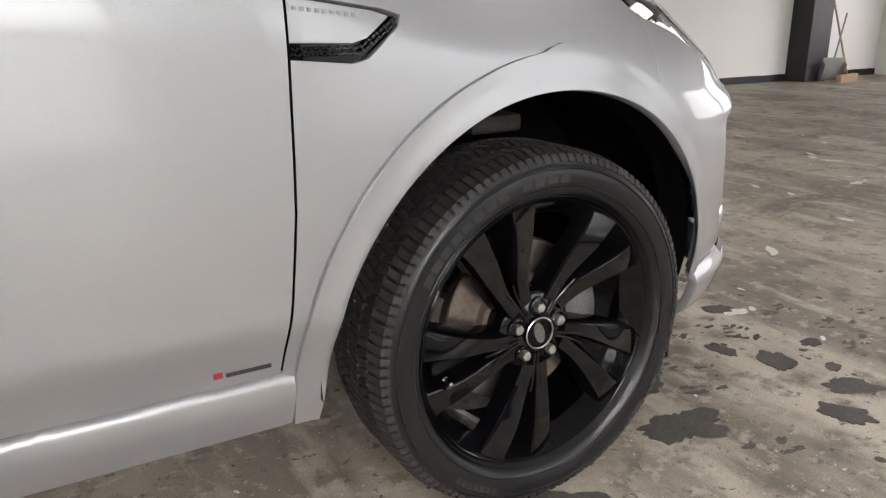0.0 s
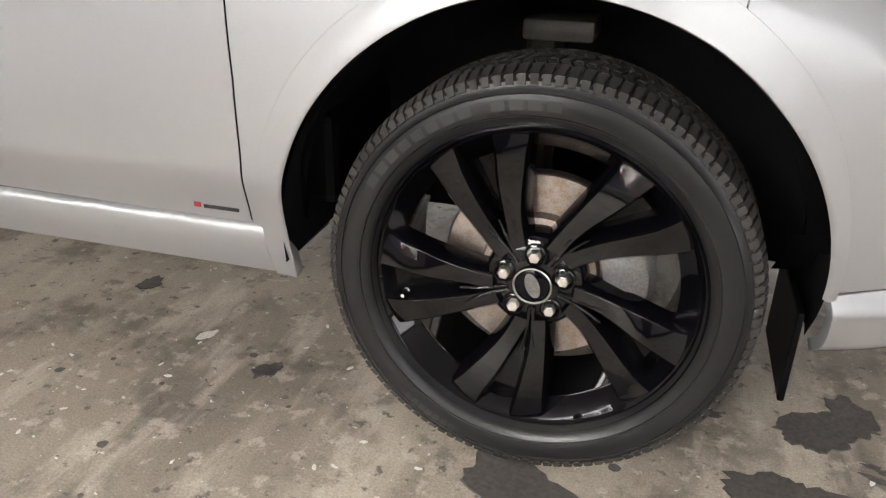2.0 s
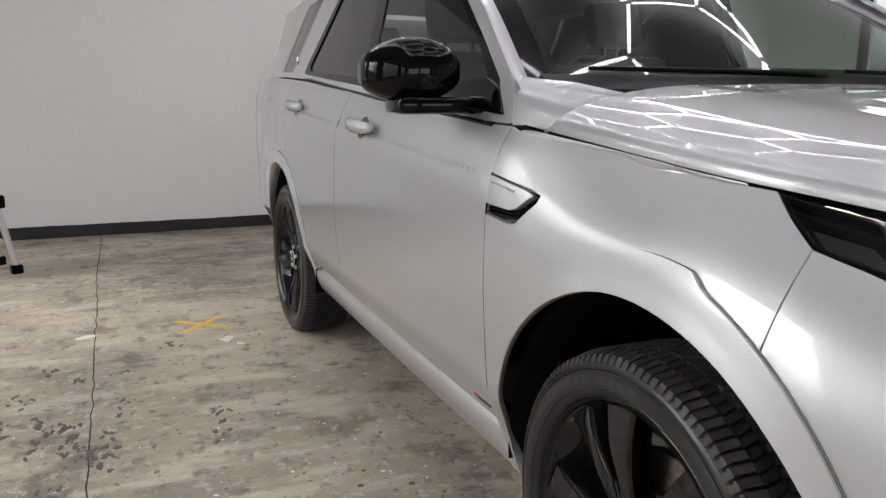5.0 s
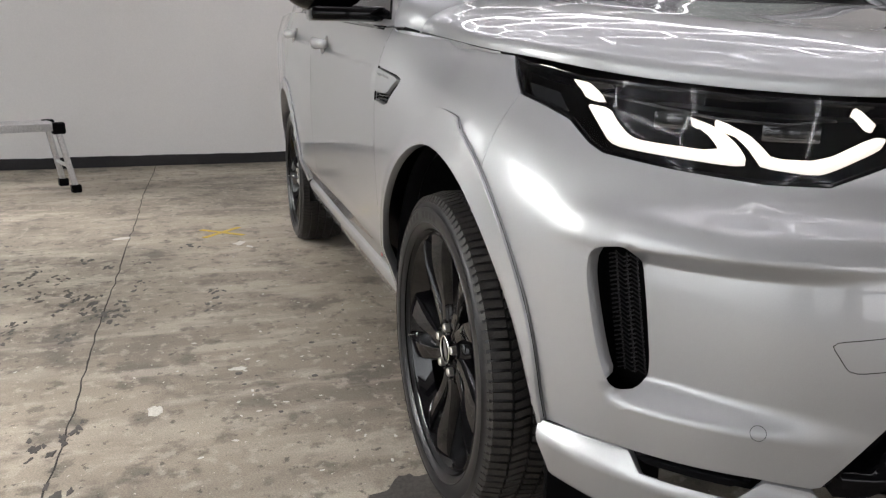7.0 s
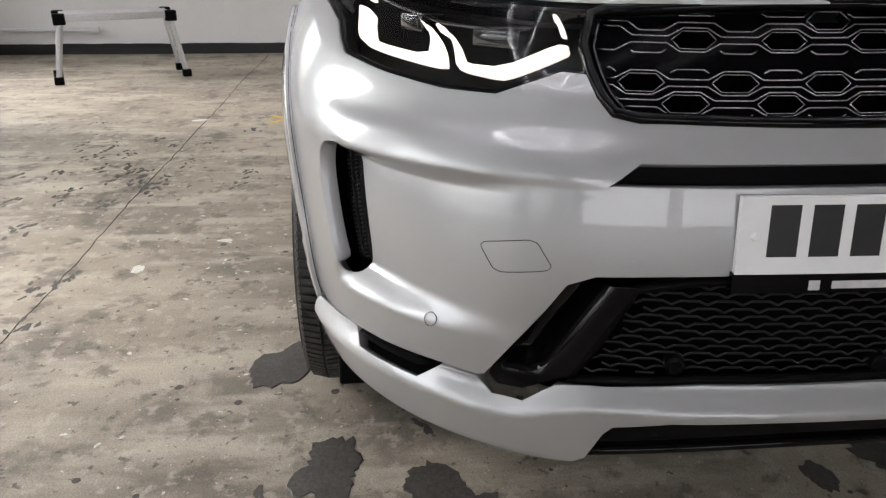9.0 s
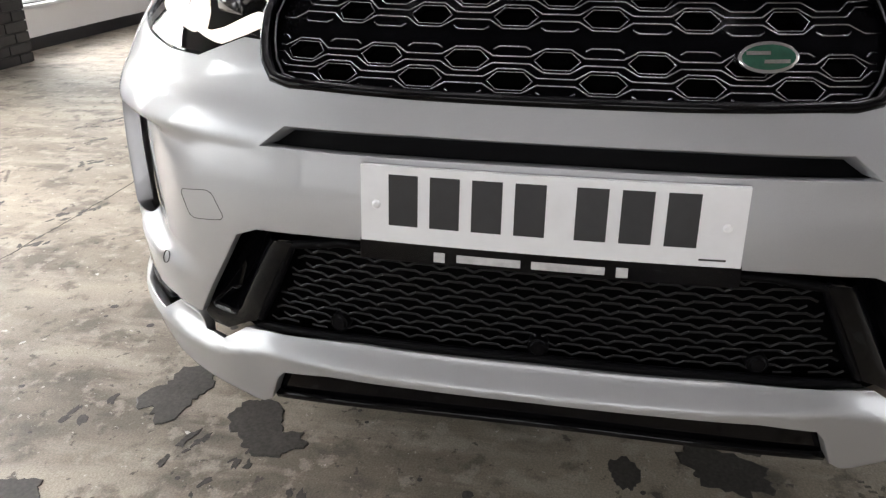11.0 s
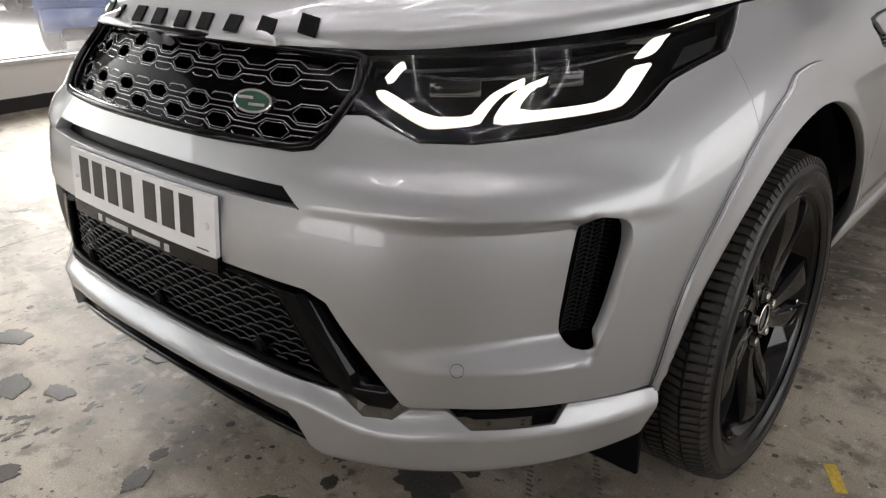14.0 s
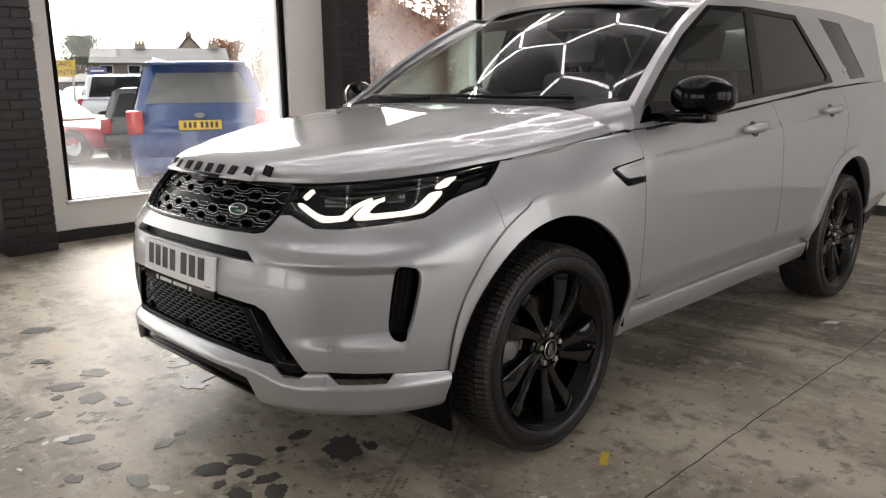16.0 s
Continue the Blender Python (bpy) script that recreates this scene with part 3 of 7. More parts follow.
def side_panels(car, flip):
    put = lambda *a, **k: patch(*a, flip=flip, **k)
    arch = [uz(x, z) for x, z in ring(ARCH_OUT, -0.01, 0.40, 58, 183, 50)]
    vent = [(-0.4955, 1.003), (-0.345, 0.983), (-0.310, 0.974), (-0.318, 0.958), (-0.375, 0.912), (-0.40, 0.906), (-0.4985, 0.914)]
    top = [(1.170, 0.969), (1.217, 1.004), (1.256, 1.037)] + [uz(x, z) for x, z in ((0.10, 1.042), (0.0, 1.050))] + uvs([(-0.10, 1.06), (-0.25, 1.075), (-0.385, 1.088)])
    outline = top + uvs([(-0.44, 1.095)]) + uvs(SEAM_A) + arch[::-1][1:]
    fender = put("front_wing", outline, skin, SILVER, car, "silver painted front wing", holes=[uvs(vent)], gap=0.024)
    # rounded shoulder from the wing up to the bonnet's edge
    bm = bmesh.new()
    sgn = -1 if flip else 1
    rows = []
    for i in range(23):
        x = 0.13 - 0.575 * i / 22
        z = float(np.interp(-x, [-0.13, -0.10, 0.0, 0.10, 0.25, 0.385, 0.44], [1.040, 1.042, 1.050, 1.060, 1.075, 1.088, 1.095]))
        w = Vector(skin(*uz(x, z - 0.002)))
        ye, ze = hood_edge(x)
        e = Vector((x, ye + 0.0035, ze - 0.005))
        cols = [w, w.lerp(e, 0.3) + Vector((0, 0.004, 0.005)), w.lerp(e, 0.65) + Vector((0, 0.003, 0.005)), e, e + Vector((0, -0.004, -0.022))]
        rows.append([bm.verts.new((q.x, sgn * q.y, q.z)) for q in cols])
    for ra, rb in zip(rows, rows[1:]):
        for i in range(4):
            bm.faces.new((ra[i], rb[i], rb[i + 1], ra[i + 1]))
    bmesh.ops.recalc_face_normals(bm, faces=bm.faces[:])
    part("wing_shoulder", bm, SILVER, fender, "silver shoulder under the bonnet's edge", 180)
    # vent in the wing: sunk black mesh and a painted blade
    put("vent_recess", uvs([(-0.56, 1.01), (-0.30, 0.99), (-0.30, 0.95), (-0.40, 0.895), (-0.56, 0.90)]), off(skin, -0.016), GLOSS, fender, "black side vent", edge=0, gap=0.03)
    put("vent_blade", uvs([(-0.497, 0.9995), (-0.36, 0.9815), (-0.332, 0.972), (-0.375, 0.940), (-0.40, 0.933), (-0.499, 0.936)]), off(skin, 0.001), SILVER, fender, "silver vent blade", gap=0.015)
    bm = bmesh.new()
    s = -1 if flip else 1
    for i in range(26):
        for j in range(2):
            f = (i + 0.5 * j) / 26
            x = -0.495 + 0.110 * min(1, f * 1.6) + 0.075 * max(0, f - 0.62) * 2.6
            z = 0.9205 + 0.008 * j + 0.048 * max(0, f - 0.62) * 2.6
            p = Vector(off(skin, -0.010)(U0 - x, z))
            box(bm, (-0.003, -0.004, -0.0016), (0.003, 0.004, 0.0016), 0, Matrix.Translation((p.x, s * p.y, p.z)) @ Matrix.Rotation(radians(35 if (i + j) % 2 else -35), 4, "Y"))
    part("vent_mesh", bm, DARKCHROME, fender)
    bm = bmesh.new()
    for k in range(9):
        p = Vector(off(skin, 0.0012)(U0 + 0.487 - k * 0.0115, 0.9835 - k * 0.0012))
        box(bm, (-0.003, -0.001, -0.003), (0.003, 0.001, 0.003), 0, Matrix.Translation((p.x, s * p.y, p.z)))
    part("vent_marking", bm, PLASTIC, fender, "small grey bars of lettering")
    # cladding round the arches
    ends = [uz(x, z) for x, z in ring(ARCH_OUT, -0.01, 0.40, 0.8, 179.5, 70)]
    rim = [uz(x, z) for x, z in ring(ARCH_IN, 0.0, 0.39, 2, 178, 50)]
    ends += uvs([(-0.503, 0.36), (-0.500, 0.300)])
    rim += uvs([(-0.452, 0.345), (-0.457, 0.300)])
    put("arch_trim", ends + rim[::-1], CLAD, SILVER, car, "silver arch trim of the front wheel", gap=0.011, edge=0.022, inset=0.0006)
    # black lines laid on the skin draw the shade in the arch trims' gaps
    line = [Vector(off(skin, 0.0035)(*p)) for p in dense_line([uz(x, z) for x, z in ring(ARCH_OUT, -0.01, 0.40, 2, 179, 90)], 0.012)]
    tube("arch_seam", [(q.x, s * q.y, q.z) for q in line], 0.0009, VOID, car, "fine black line for the shade in the arch trim's gap", sides=5)
    line = [Vector(off(skin, 0.0035)(*p)) for p in uvs(ring(REAR_OUT, WB, 0.40, 2, 178, 60))]
    tube("arch_seam", [(q.x, s * q.y, q.z) for q in line], 0.0009, VOID, car, "fine black line for the shade in the arch trim's gap", sides=5)
    outr = uvs(ring(REAR_OUT, WB, 0.40, 2, 178, 40))
    inr = uvs(ring(ARCH_IN, WB, 0.39, 2, 178, 40))
    put("arch_trim", outr + inr[::-1], CLAD, SILVER, car, "silver arch trim of the rear wheel", gap=0.013, edge=0.05, inset=0.0006)
    # doors
    def crease(x0, x1):
        rows = []
        for d in (-0.018, -0.012, -0.0095, -0.007, -0.0045, -0.002, 0.0005, 0.003, 0.006, 0.012):
            rows.append([(U0 - x, 1.0 + d + 0.055 * (-x - 0.5)) for x in np.arange(x1, x0, 0.03)])
        for z in (0.44, 0.46, 0.476, 0.488, 0.496, 0.504, 0.512, 0.522, 0.535):
            rows.append([(U0 - x, z) for x in np.arange(x1, x0, 0.03)])
        return rows
    front = uvs(SEAM_A + [(-0.6, 0.408), (-1.2, 0.413), (-1.765, 0.428)] + SEAM_B[::-1] + [(-1.4, belt(-1.4)), (-1.0, belt(-1.0)), (-0.7, belt(-0.7))])
    door = put("front_door", front, skin, SILVER, car, "silver front door", gap=0.03, inset=0.0034, lines=crease(-0.56, -1.72))
    handle(door, -1.40, flip)
    rear = uvs(SEAM_B + [(-1.765, 0.428), (-2.0, 0.434), (-2.30, 0.442)] + SEAM_C[::-1] + [(-2.3, belt(-2.3)), (-2.0, belt(-2.0))])
    door2 = put("rear_door", rear, skin, SILVER, car, "silver rear door", gap=0.034, inset=0.0034, lines=crease(-1.76, -2.56))
    handle(door2, -2.33, flip)
    outer = ring(REAR_OUT, WB, 0.40, 40, 178, 30)
    quarter = uvs(SEAM_C[:3] + outer + [(-3.40, 0.42), (-3.68, 0.5), (-3.70, 1.0), (-3.66, 1.26), (-3.2, belt(-3.2))])
    put("rear_wing", quarter, skin, SILVER, car, "silver rear wing", gap=0.04)
    # sill under the doors
    def sill(x, z):
        return (-(x), SILL_AT(z), z)
    def sill_s(u, z):
        return sill(u - U0, z - 0.012 * max(0.0, (u - U0 - 0.5)))
    put("sill", [(U0 + 0.503, 0.410), (U0 + 1.2, 0.420), (U0 + 2.32, 0.448), (U0 + 2.33, 0.36), (U0 + 2.28, 0.335), (U0 + 1.2, 0.305), (U0 + 0.52, 0.296), (U0 + 0.503, 0.298)], sill_s, SILVER, car, "silver sill cover", gap=0.03, edge=0.012, lines=[[(u, z + 0.012 * max(0.0, u - U0 - 0.5)) for u in np.arange(U0 + 0.52, U0 + 2.30, 0.025)] for z in (0.315, 0.325, 0.333, 0.342, 0.352, 0.378, 0.393, 0.400, 0.405)])
    bm = bmesh.new()
    box(bm, (-2.4, 0.60, 0.29), (-0.50, 0.82, 0.36), 0.02, Matrix.Diagonal((1, s, 1, 1)))
    bmesh.ops.recalc_face_normals(bm, faces=bm.faces[:])
    part("floor_edge", bm, TRIM, car)
    bm = bmesh.new()
    box(bm, (0.425, 0.60, 0.185), (0.437, 0.845, 0.36), 0.004, Matrix.Diagonal((1, s, 1, 1)) @ Matrix.Translation((0, 0, 0)))
    bmesh.ops.recalc_face_normals(bm, faces=bm.faces[:])
    part("air_deflector", bm, TRIM, car, "black flap ahead of the wheel")
    # black strips, where rubber seals sit, added to draw the door gaps' shade
    for seam in (SEAM_A, SEAM_B, SEAM_C):
        line = [Vector(off(skin, -0.0022)(U0 - x, z)) for (xa, za), (xb, zb) in zip(seam, seam[1:]) for x, z in [(xa + (xb - xa) * k / 6, za + (zb - za) * k / 6) for k in range(6)]]
        tube("door_seal", [(q.x, s * q.y, q.z) for q in line], 0.0022, VOID, car, "black strip for the shade in the door gap", sides=6)
    # small mark low on the front door
    bm = bmesh.new()
    for k in range(7):
        p = Vector(off(skin, 0.0015)(U0 + 0.613 - k * 0.0105, 0.436))
        box(bm, (-0.0058, -0.0012, -0.0035), (0.0045, 0.0012, 0.0035), 0.0006, Matrix.Translation((p.x, s * p.y, p.z)))
    badge = part("door_mark", bm, INK, door, "small black mark with a red end")
    bm = bmesh.new()
    p = Vector(off(skin, 0.0018)(U0 + 0.631, 0.4385))
    box(bm, (-0.007, -0.0014, -0.005), (0.007, 0.0014, 0.005), 0.0008, Matrix.Translation((p.x, s * p.y, p.z)))
    part("mark_end", bm, RED, door, "red mark")
    liner(car, 0.0, s)
    liner(car, WB, s)


def handle(door, x, flip):
    s = -1 if flip else 1
    z = 1.0 + 0.055 * (-x - 0.5) + 0.018
    y = flank(x, z)
    bm = bmesh.new()
    pts = [(x - 0.115 + 0.23 * i / 14, s * (y + 0.006 + 0.038 * math.sin(math.pi * min(1, max(0, (i + 0.6) / 15.2))) ** 0.5), z + 0.010 - 0.0009 * i) for i in range(15)]
    bar(bm, pts, lambda t: 0.010 + 0.007 * math.sin(math.pi * t) ** 0.6, sides=10, flat=1.35)
    part("door_handle", bm, SILVER, door, "silver pull handle", 180)
    # flat dark oval on the skin paints the shade behind the handle
    ell = [(U0 - x + 0.045 * math.cos(a) + 0.02, z + 0.035 * math.sin(a) - 0.005) for a in np.linspace(0, 2 * math.pi, 24, endpoint=False)]
    patch("handle_cup", ell, off(skin, lambda u, v: 0.0008), DARKCHROME, door, "flat dark oval for the shade behind the handle", gap=0.015, edge=0, inset=0, flip=flip)


def liner(car, cx, s):
    """The felt-lined wheel housing."""
    bm = bmesh.new()
    rows = []
    for y in (0.50, 0.62, 0.75, 0.88, 0.905):
        row = []
        for a in range(-12, 187, 6):
            x, z = cx + (0.47 if y < 0.88 else 0.462) * math.cos(radians(a)), 0.39 + (0.48 if y < 0.88 else 0.46) * math.sin(radians(a))
            side = skin(*uz(x, max(z, 0.3)))[1] - 0.024 if x > 0.05 else 1.0
            row.append(bm.verts.new((x, s * min(y, side), z)))
        rows.append(row)
    for a, b in zip(rows, rows[1:]):
        for i in range(len(a) - 1):
            bm.faces.new((a[i], a[i + 1], b[i + 1], b[i]))
    bm.faces.new(rows[0])
    bmesh.ops.recalc_face_normals(bm, faces=bm.faces[:])
    part("wheel_housing", bm, LINER, car, "black felt wheel housing", 60)


HOOD_EDGE = faired([(-0.824, 0.990), (-0.77, 0.985), (-0.69, 0.979), (-0.57, 0.985), (-0.40, 1.003), (-0.25, 1.030), (-0.10, 1.045), (0.1, 1.064), (0.45, 1.094)], 0.06)
HOOD_MID = faired([(-0.806, 0.984), (-0.79, 1.004), (-0.77, 1.024), (-0.745, 1.041), (-0.71, 1.055), (-0.66, 1.067), (-0.60, 1.077), (-0.5, 1.090), (-0.40, 1.101), (-0.25, 1.121), (0.0, 1.156), (0.25, 1.19), (0.45, 1.212)], 0.007)


HOOD_LONG = faired([(-0.806, 0.984), (-0.79, 1.004), (-0.77, 1.024), (-0.745, 1.041), (-0.71, 1.055), (-0.66, 1.067), (-0.60, 1.077), (-0.5, 1.090), (-0.40, 1.101), (-0.25, 1.121), (0.0, 1.156), (0.25, 1.19), (0.45, 1.212)], 0.09)
HOOD_SIDE = faired([(-0.69, 0.432), (-0.57, 0.56), (-0.40, 0.705), (-0.25, 0.80), (-0.10, 0.838), (0.1, 0.845), (0.45, 0.838)], 0.07)


def hood_edge(x):
    """Half width and height of the bonnet's edge at x."""
    ye = curve(-x, [(-0.806, 0.0), (-0.800, 0.14), (-0.762, 0.296), (-0.69, 0.432), (-0.57, 0.56), (-0.40, 0.705), (-0.25, 0.80), (-0.10, 0.838), (0.1, 0.845), (0.45, 0.838)])
    k = ramp(x, 0.40, 0.58)
    return ye * k + HOOD_SIDE(-x) * (1 - k), HOOD_EDGE(-x)


def hood_point(p, q):
    """p: 0 at the windscreen to 1.25 at the nose; q: across, -1 to 1."""
    k = min(1.0, max(0.0, p / 1.25))
    q = max(-1.0, min(1.0, q))
    rear = -0.34 - 0.115 * abs(q) ** 2.2
    x = rear + (0.805 - rear) * (1 - (1 - k) ** 3.0)
    ye = curve(-x, [(-0.806, 0.0), (-0.800, 0.14), (-0.762, 0.296), (-0.69, 0.432), (-0.57, 0.56), (-0.40, 0.705), (-0.25, 0.80), (-0.10, 0.838), (0.1, 0.845), (0.45, 0.838)])
    ze = HOOD_EDGE(-x)
    k = ramp(x, 0.50, 0.66)
    c = HOOD_MID(-x) * k + HOOD_LONG(-x) * (1 - k)
    k = ramp(x, 0.40, 0.58)
    ye = ye * k + HOOD_SIDE(-x) * (1 - k)
    m = 2.7
    a = abs(q) * math.pi / 2
    r = (math.cos(a) ** m + math.sin(a) ** m) ** (-1 / m)
    dome = 0.007 * ramp(abs(q), 0.28, 0.46) * (1 - ramp(abs(q), 0.46, 0.80)) * ramp(-x, -0.75, -0.4)
    return (x, math.copysign(ye * r * math.sin(a), q), ze + (c - ze) * r * math.cos(a) + dome)


def car_upper(car):
    hood = patch("bonnet", [(0.0, -0.999), (0.0, 0.999), (1.238, 0.999), (1.238, -0.999)][::-1], lambda u, v: hood_point(u, v), SILVER, car, "silver bonnet", gap=0.03, edge=0.02, inset=0.003,
                 lines=[[(p, s * q) for p in np.arange(0.02, 1.24, 0.03)] for s in (1, -1) for q in (0.42, 0.455, 0.485, 0.55, 0.93, 0.97)] + [[(p, q) for q in np.arange(-0.98, 0.99, 0.04)] for p in (1.21,)])
    # raised black blocks along the bonnet's front edge
    for k in range(9):
        y = -0.335 + 0.61 * k / 8
        y = -y
        bm = bmesh.new()
        best = min((hood_point(1.25 * i / 400, q / 60.0) + (i, q) for i in range(150, 398) for q in range(-40, 41)), key=lambda h: (h[1] - y) ** 2 + (h[2] - 1.012) ** 2 + (9 if h[0] < 0.62 else 0))
        p = Vector(best[:3])
        u, v = 1.25 * best[3] / 400, best[4] / 60.0
        n = (Vector(hood_point(u, v + 0.01)) - Vector(hood_point(u, v - 0.01))).cross(Vector(hood_point(u - 0.01, v)) - Vector(hood_point(u + 0.01, v))).normalized()
        if n.z < 0:
            n = -n
        side = Vector((0, 1, 0))
        up = (side.cross(n)).normalized()
        if up.z < 0:
            up = -up
        side = up.cross(n).normalized()
        m = Matrix((side, up, n)).transposed().to_4x4()
        m.translation = p
        w = 0.006 if k == 7 else 0.018
        shear = lambda a, b, c: m @ Vector((a - 0.30 * b, b, c))
        prism(bm, [(-w, -0.018), (w, -0.018), (w, 0.018), (-w, 0.018)], 0.0, 0.004, shear, 0.001)
        bmesh.ops.recalc_face_normals(bm, faces=bm.faces[:])
        part("bonnet_letter_block", bm, TRIM, hood, "plain black raised block")
    # windscreen
    def screen(u, v):
        """u across -1..1, v 0 at the base to 1 at the roof."""
        k = abs(u)
        bx, bz, by = -0.385 - 0.20 * k ** 2.4, 1.205, 0.825
        tx, tz, ty = -1.20 - 0.14 * k ** 2.2, 1.662 - 0.052 * k ** 2, 0.655
        w = by + (ty - by) * v
        return (bx + (tx - bx) * v, w * u, bz + (tz - bz) * v + 0.035 * math.sin(math.pi * v))
    glass = patch("windscreen", [(-0.93, 0.02), (0.93, 0.02), (0.90, 0.97), (-0.90, 0.97)], screen, CARGLASS, car, "clear windscreen glass", gap=0.06, edge=0)
    bm = bmesh.new()
    edge = [screen(u, 0.0) for u in np.linspace(-0.95, 0.95, 30)]
    for a, b in zip(edge, edge[1:]):
        v = [bm.verts.new(q) for q in ((a[0] + 0.09, a[1] * 1.02, a[2] - 0.022), (b[0] + 0.09, b[1] * 1.02, b[2] - 0.022), (b[0] - 0.02, b[1], b[2] + 0.012), (a[0] - 0.02, a[1], a[2] + 0.012))]
        bm.faces.new(v)
    part("cowl", bm, TRIM, car, "black plastic scuttle under the windscreen", 40)
    for y0, y1 in ((0.60, -0.02), (-0.10, -0.66)):
        pts = []
        for i in range(12):
            f = i / 11
            y = y0 + (y1 - y0) * f
            q = screen(y / 0.79, 0.012 + 0.018 * f)
            pts.append((q[0] + 0.012, q[1], q[2] + 0.009))
        tube("wiper", pts, lambda t: 0.008 - 0.003 * t, TRIM, car, "black windscreen wiper")
    # black border round the glass
    border = [(-0.99, 0.0), (0.99, 0.0), (0.985, 1.0), (-0.985, 1.0)]
    patch("windscreen_band", border, off(screen, -0.003), GLOSS, car, "black glass border", holes=[[(-0.90, 0.06), (0.90, 0.06), (0.87, 0.93), (-0.87, 0.93)]], gap=0.05, edge=0, inset=0)
    # roof
    def roof(u, v):
        """u: -x from 1.2 to 3.7; v across -1..1."""
        x = -u
        z = curve(u, [(1.15, 1.648), (1.4, 1.685), (1.8, 1.712), (2.4, 1.728), (3.0, 1.720), (3.45, 1.692), (3.75, 1.650)])
        w = curve(u, [(1.15, 0.60), (1.5, 0.66), (2.5, 0.685), (3.75, 0.65)])
        a = abs(v)
        return (x, w * v * 1.0, z - 0.035 * a ** 2 - 0.075 * a ** 6)
    patch("roof", [(1.17 + 0.14, -1.0), (1.17, -0.6), (1.16, 0.0), (1.17, 0.6), (1.17 + 0.14, 1.0), (3.7, 1.0), (3.7, -1.0)][::-1], roof, SILVER, car, "silver roof", gap=0.06, edge=0.02)
    both(lambda flip: glasshouse(car, flip, screen, roof))
    # tail, closed and plain
    bm = bmesh.new()
    rows = []
    for z, x in ((0.32, -3.60), (0.5, -3.66), (0.8, -3.68), (1.0, -3.69), (1.25, -3.64), (1.5, -3.70), (1.64, -3.72)):
        w = flank(-3.68, z) if z < 1.2 else 1.172 - 0.3 * z
        rows.append([bm.verts.new((x - 0.10 * (1 - (k / 8) ** 2) + 0.03, w * k / 8, z)) for k in range(-8, 9)])
    for a, b in zip(rows, rows[1:]):
        for i in range(16):
            bm.faces.new((a[i], a[i + 1], b[i + 1], b[i]))
    bmesh.ops.recalc_face_normals(bm, faces=bm.faces[:])
    part("tailgate", bm, SILVER, car, "silver tailgate", 180)


def cabin(u, z):
    """The side of the cabin: u is -x."""
    return (-u, 1.235 - 0.30 * z - 0.05 * ramp(u, 2.6, 3.7) - 0.09 * (1 - ramp(u, 0.5, 1.2)) * ramp(z, 1.2, 1.3) * 0, z)


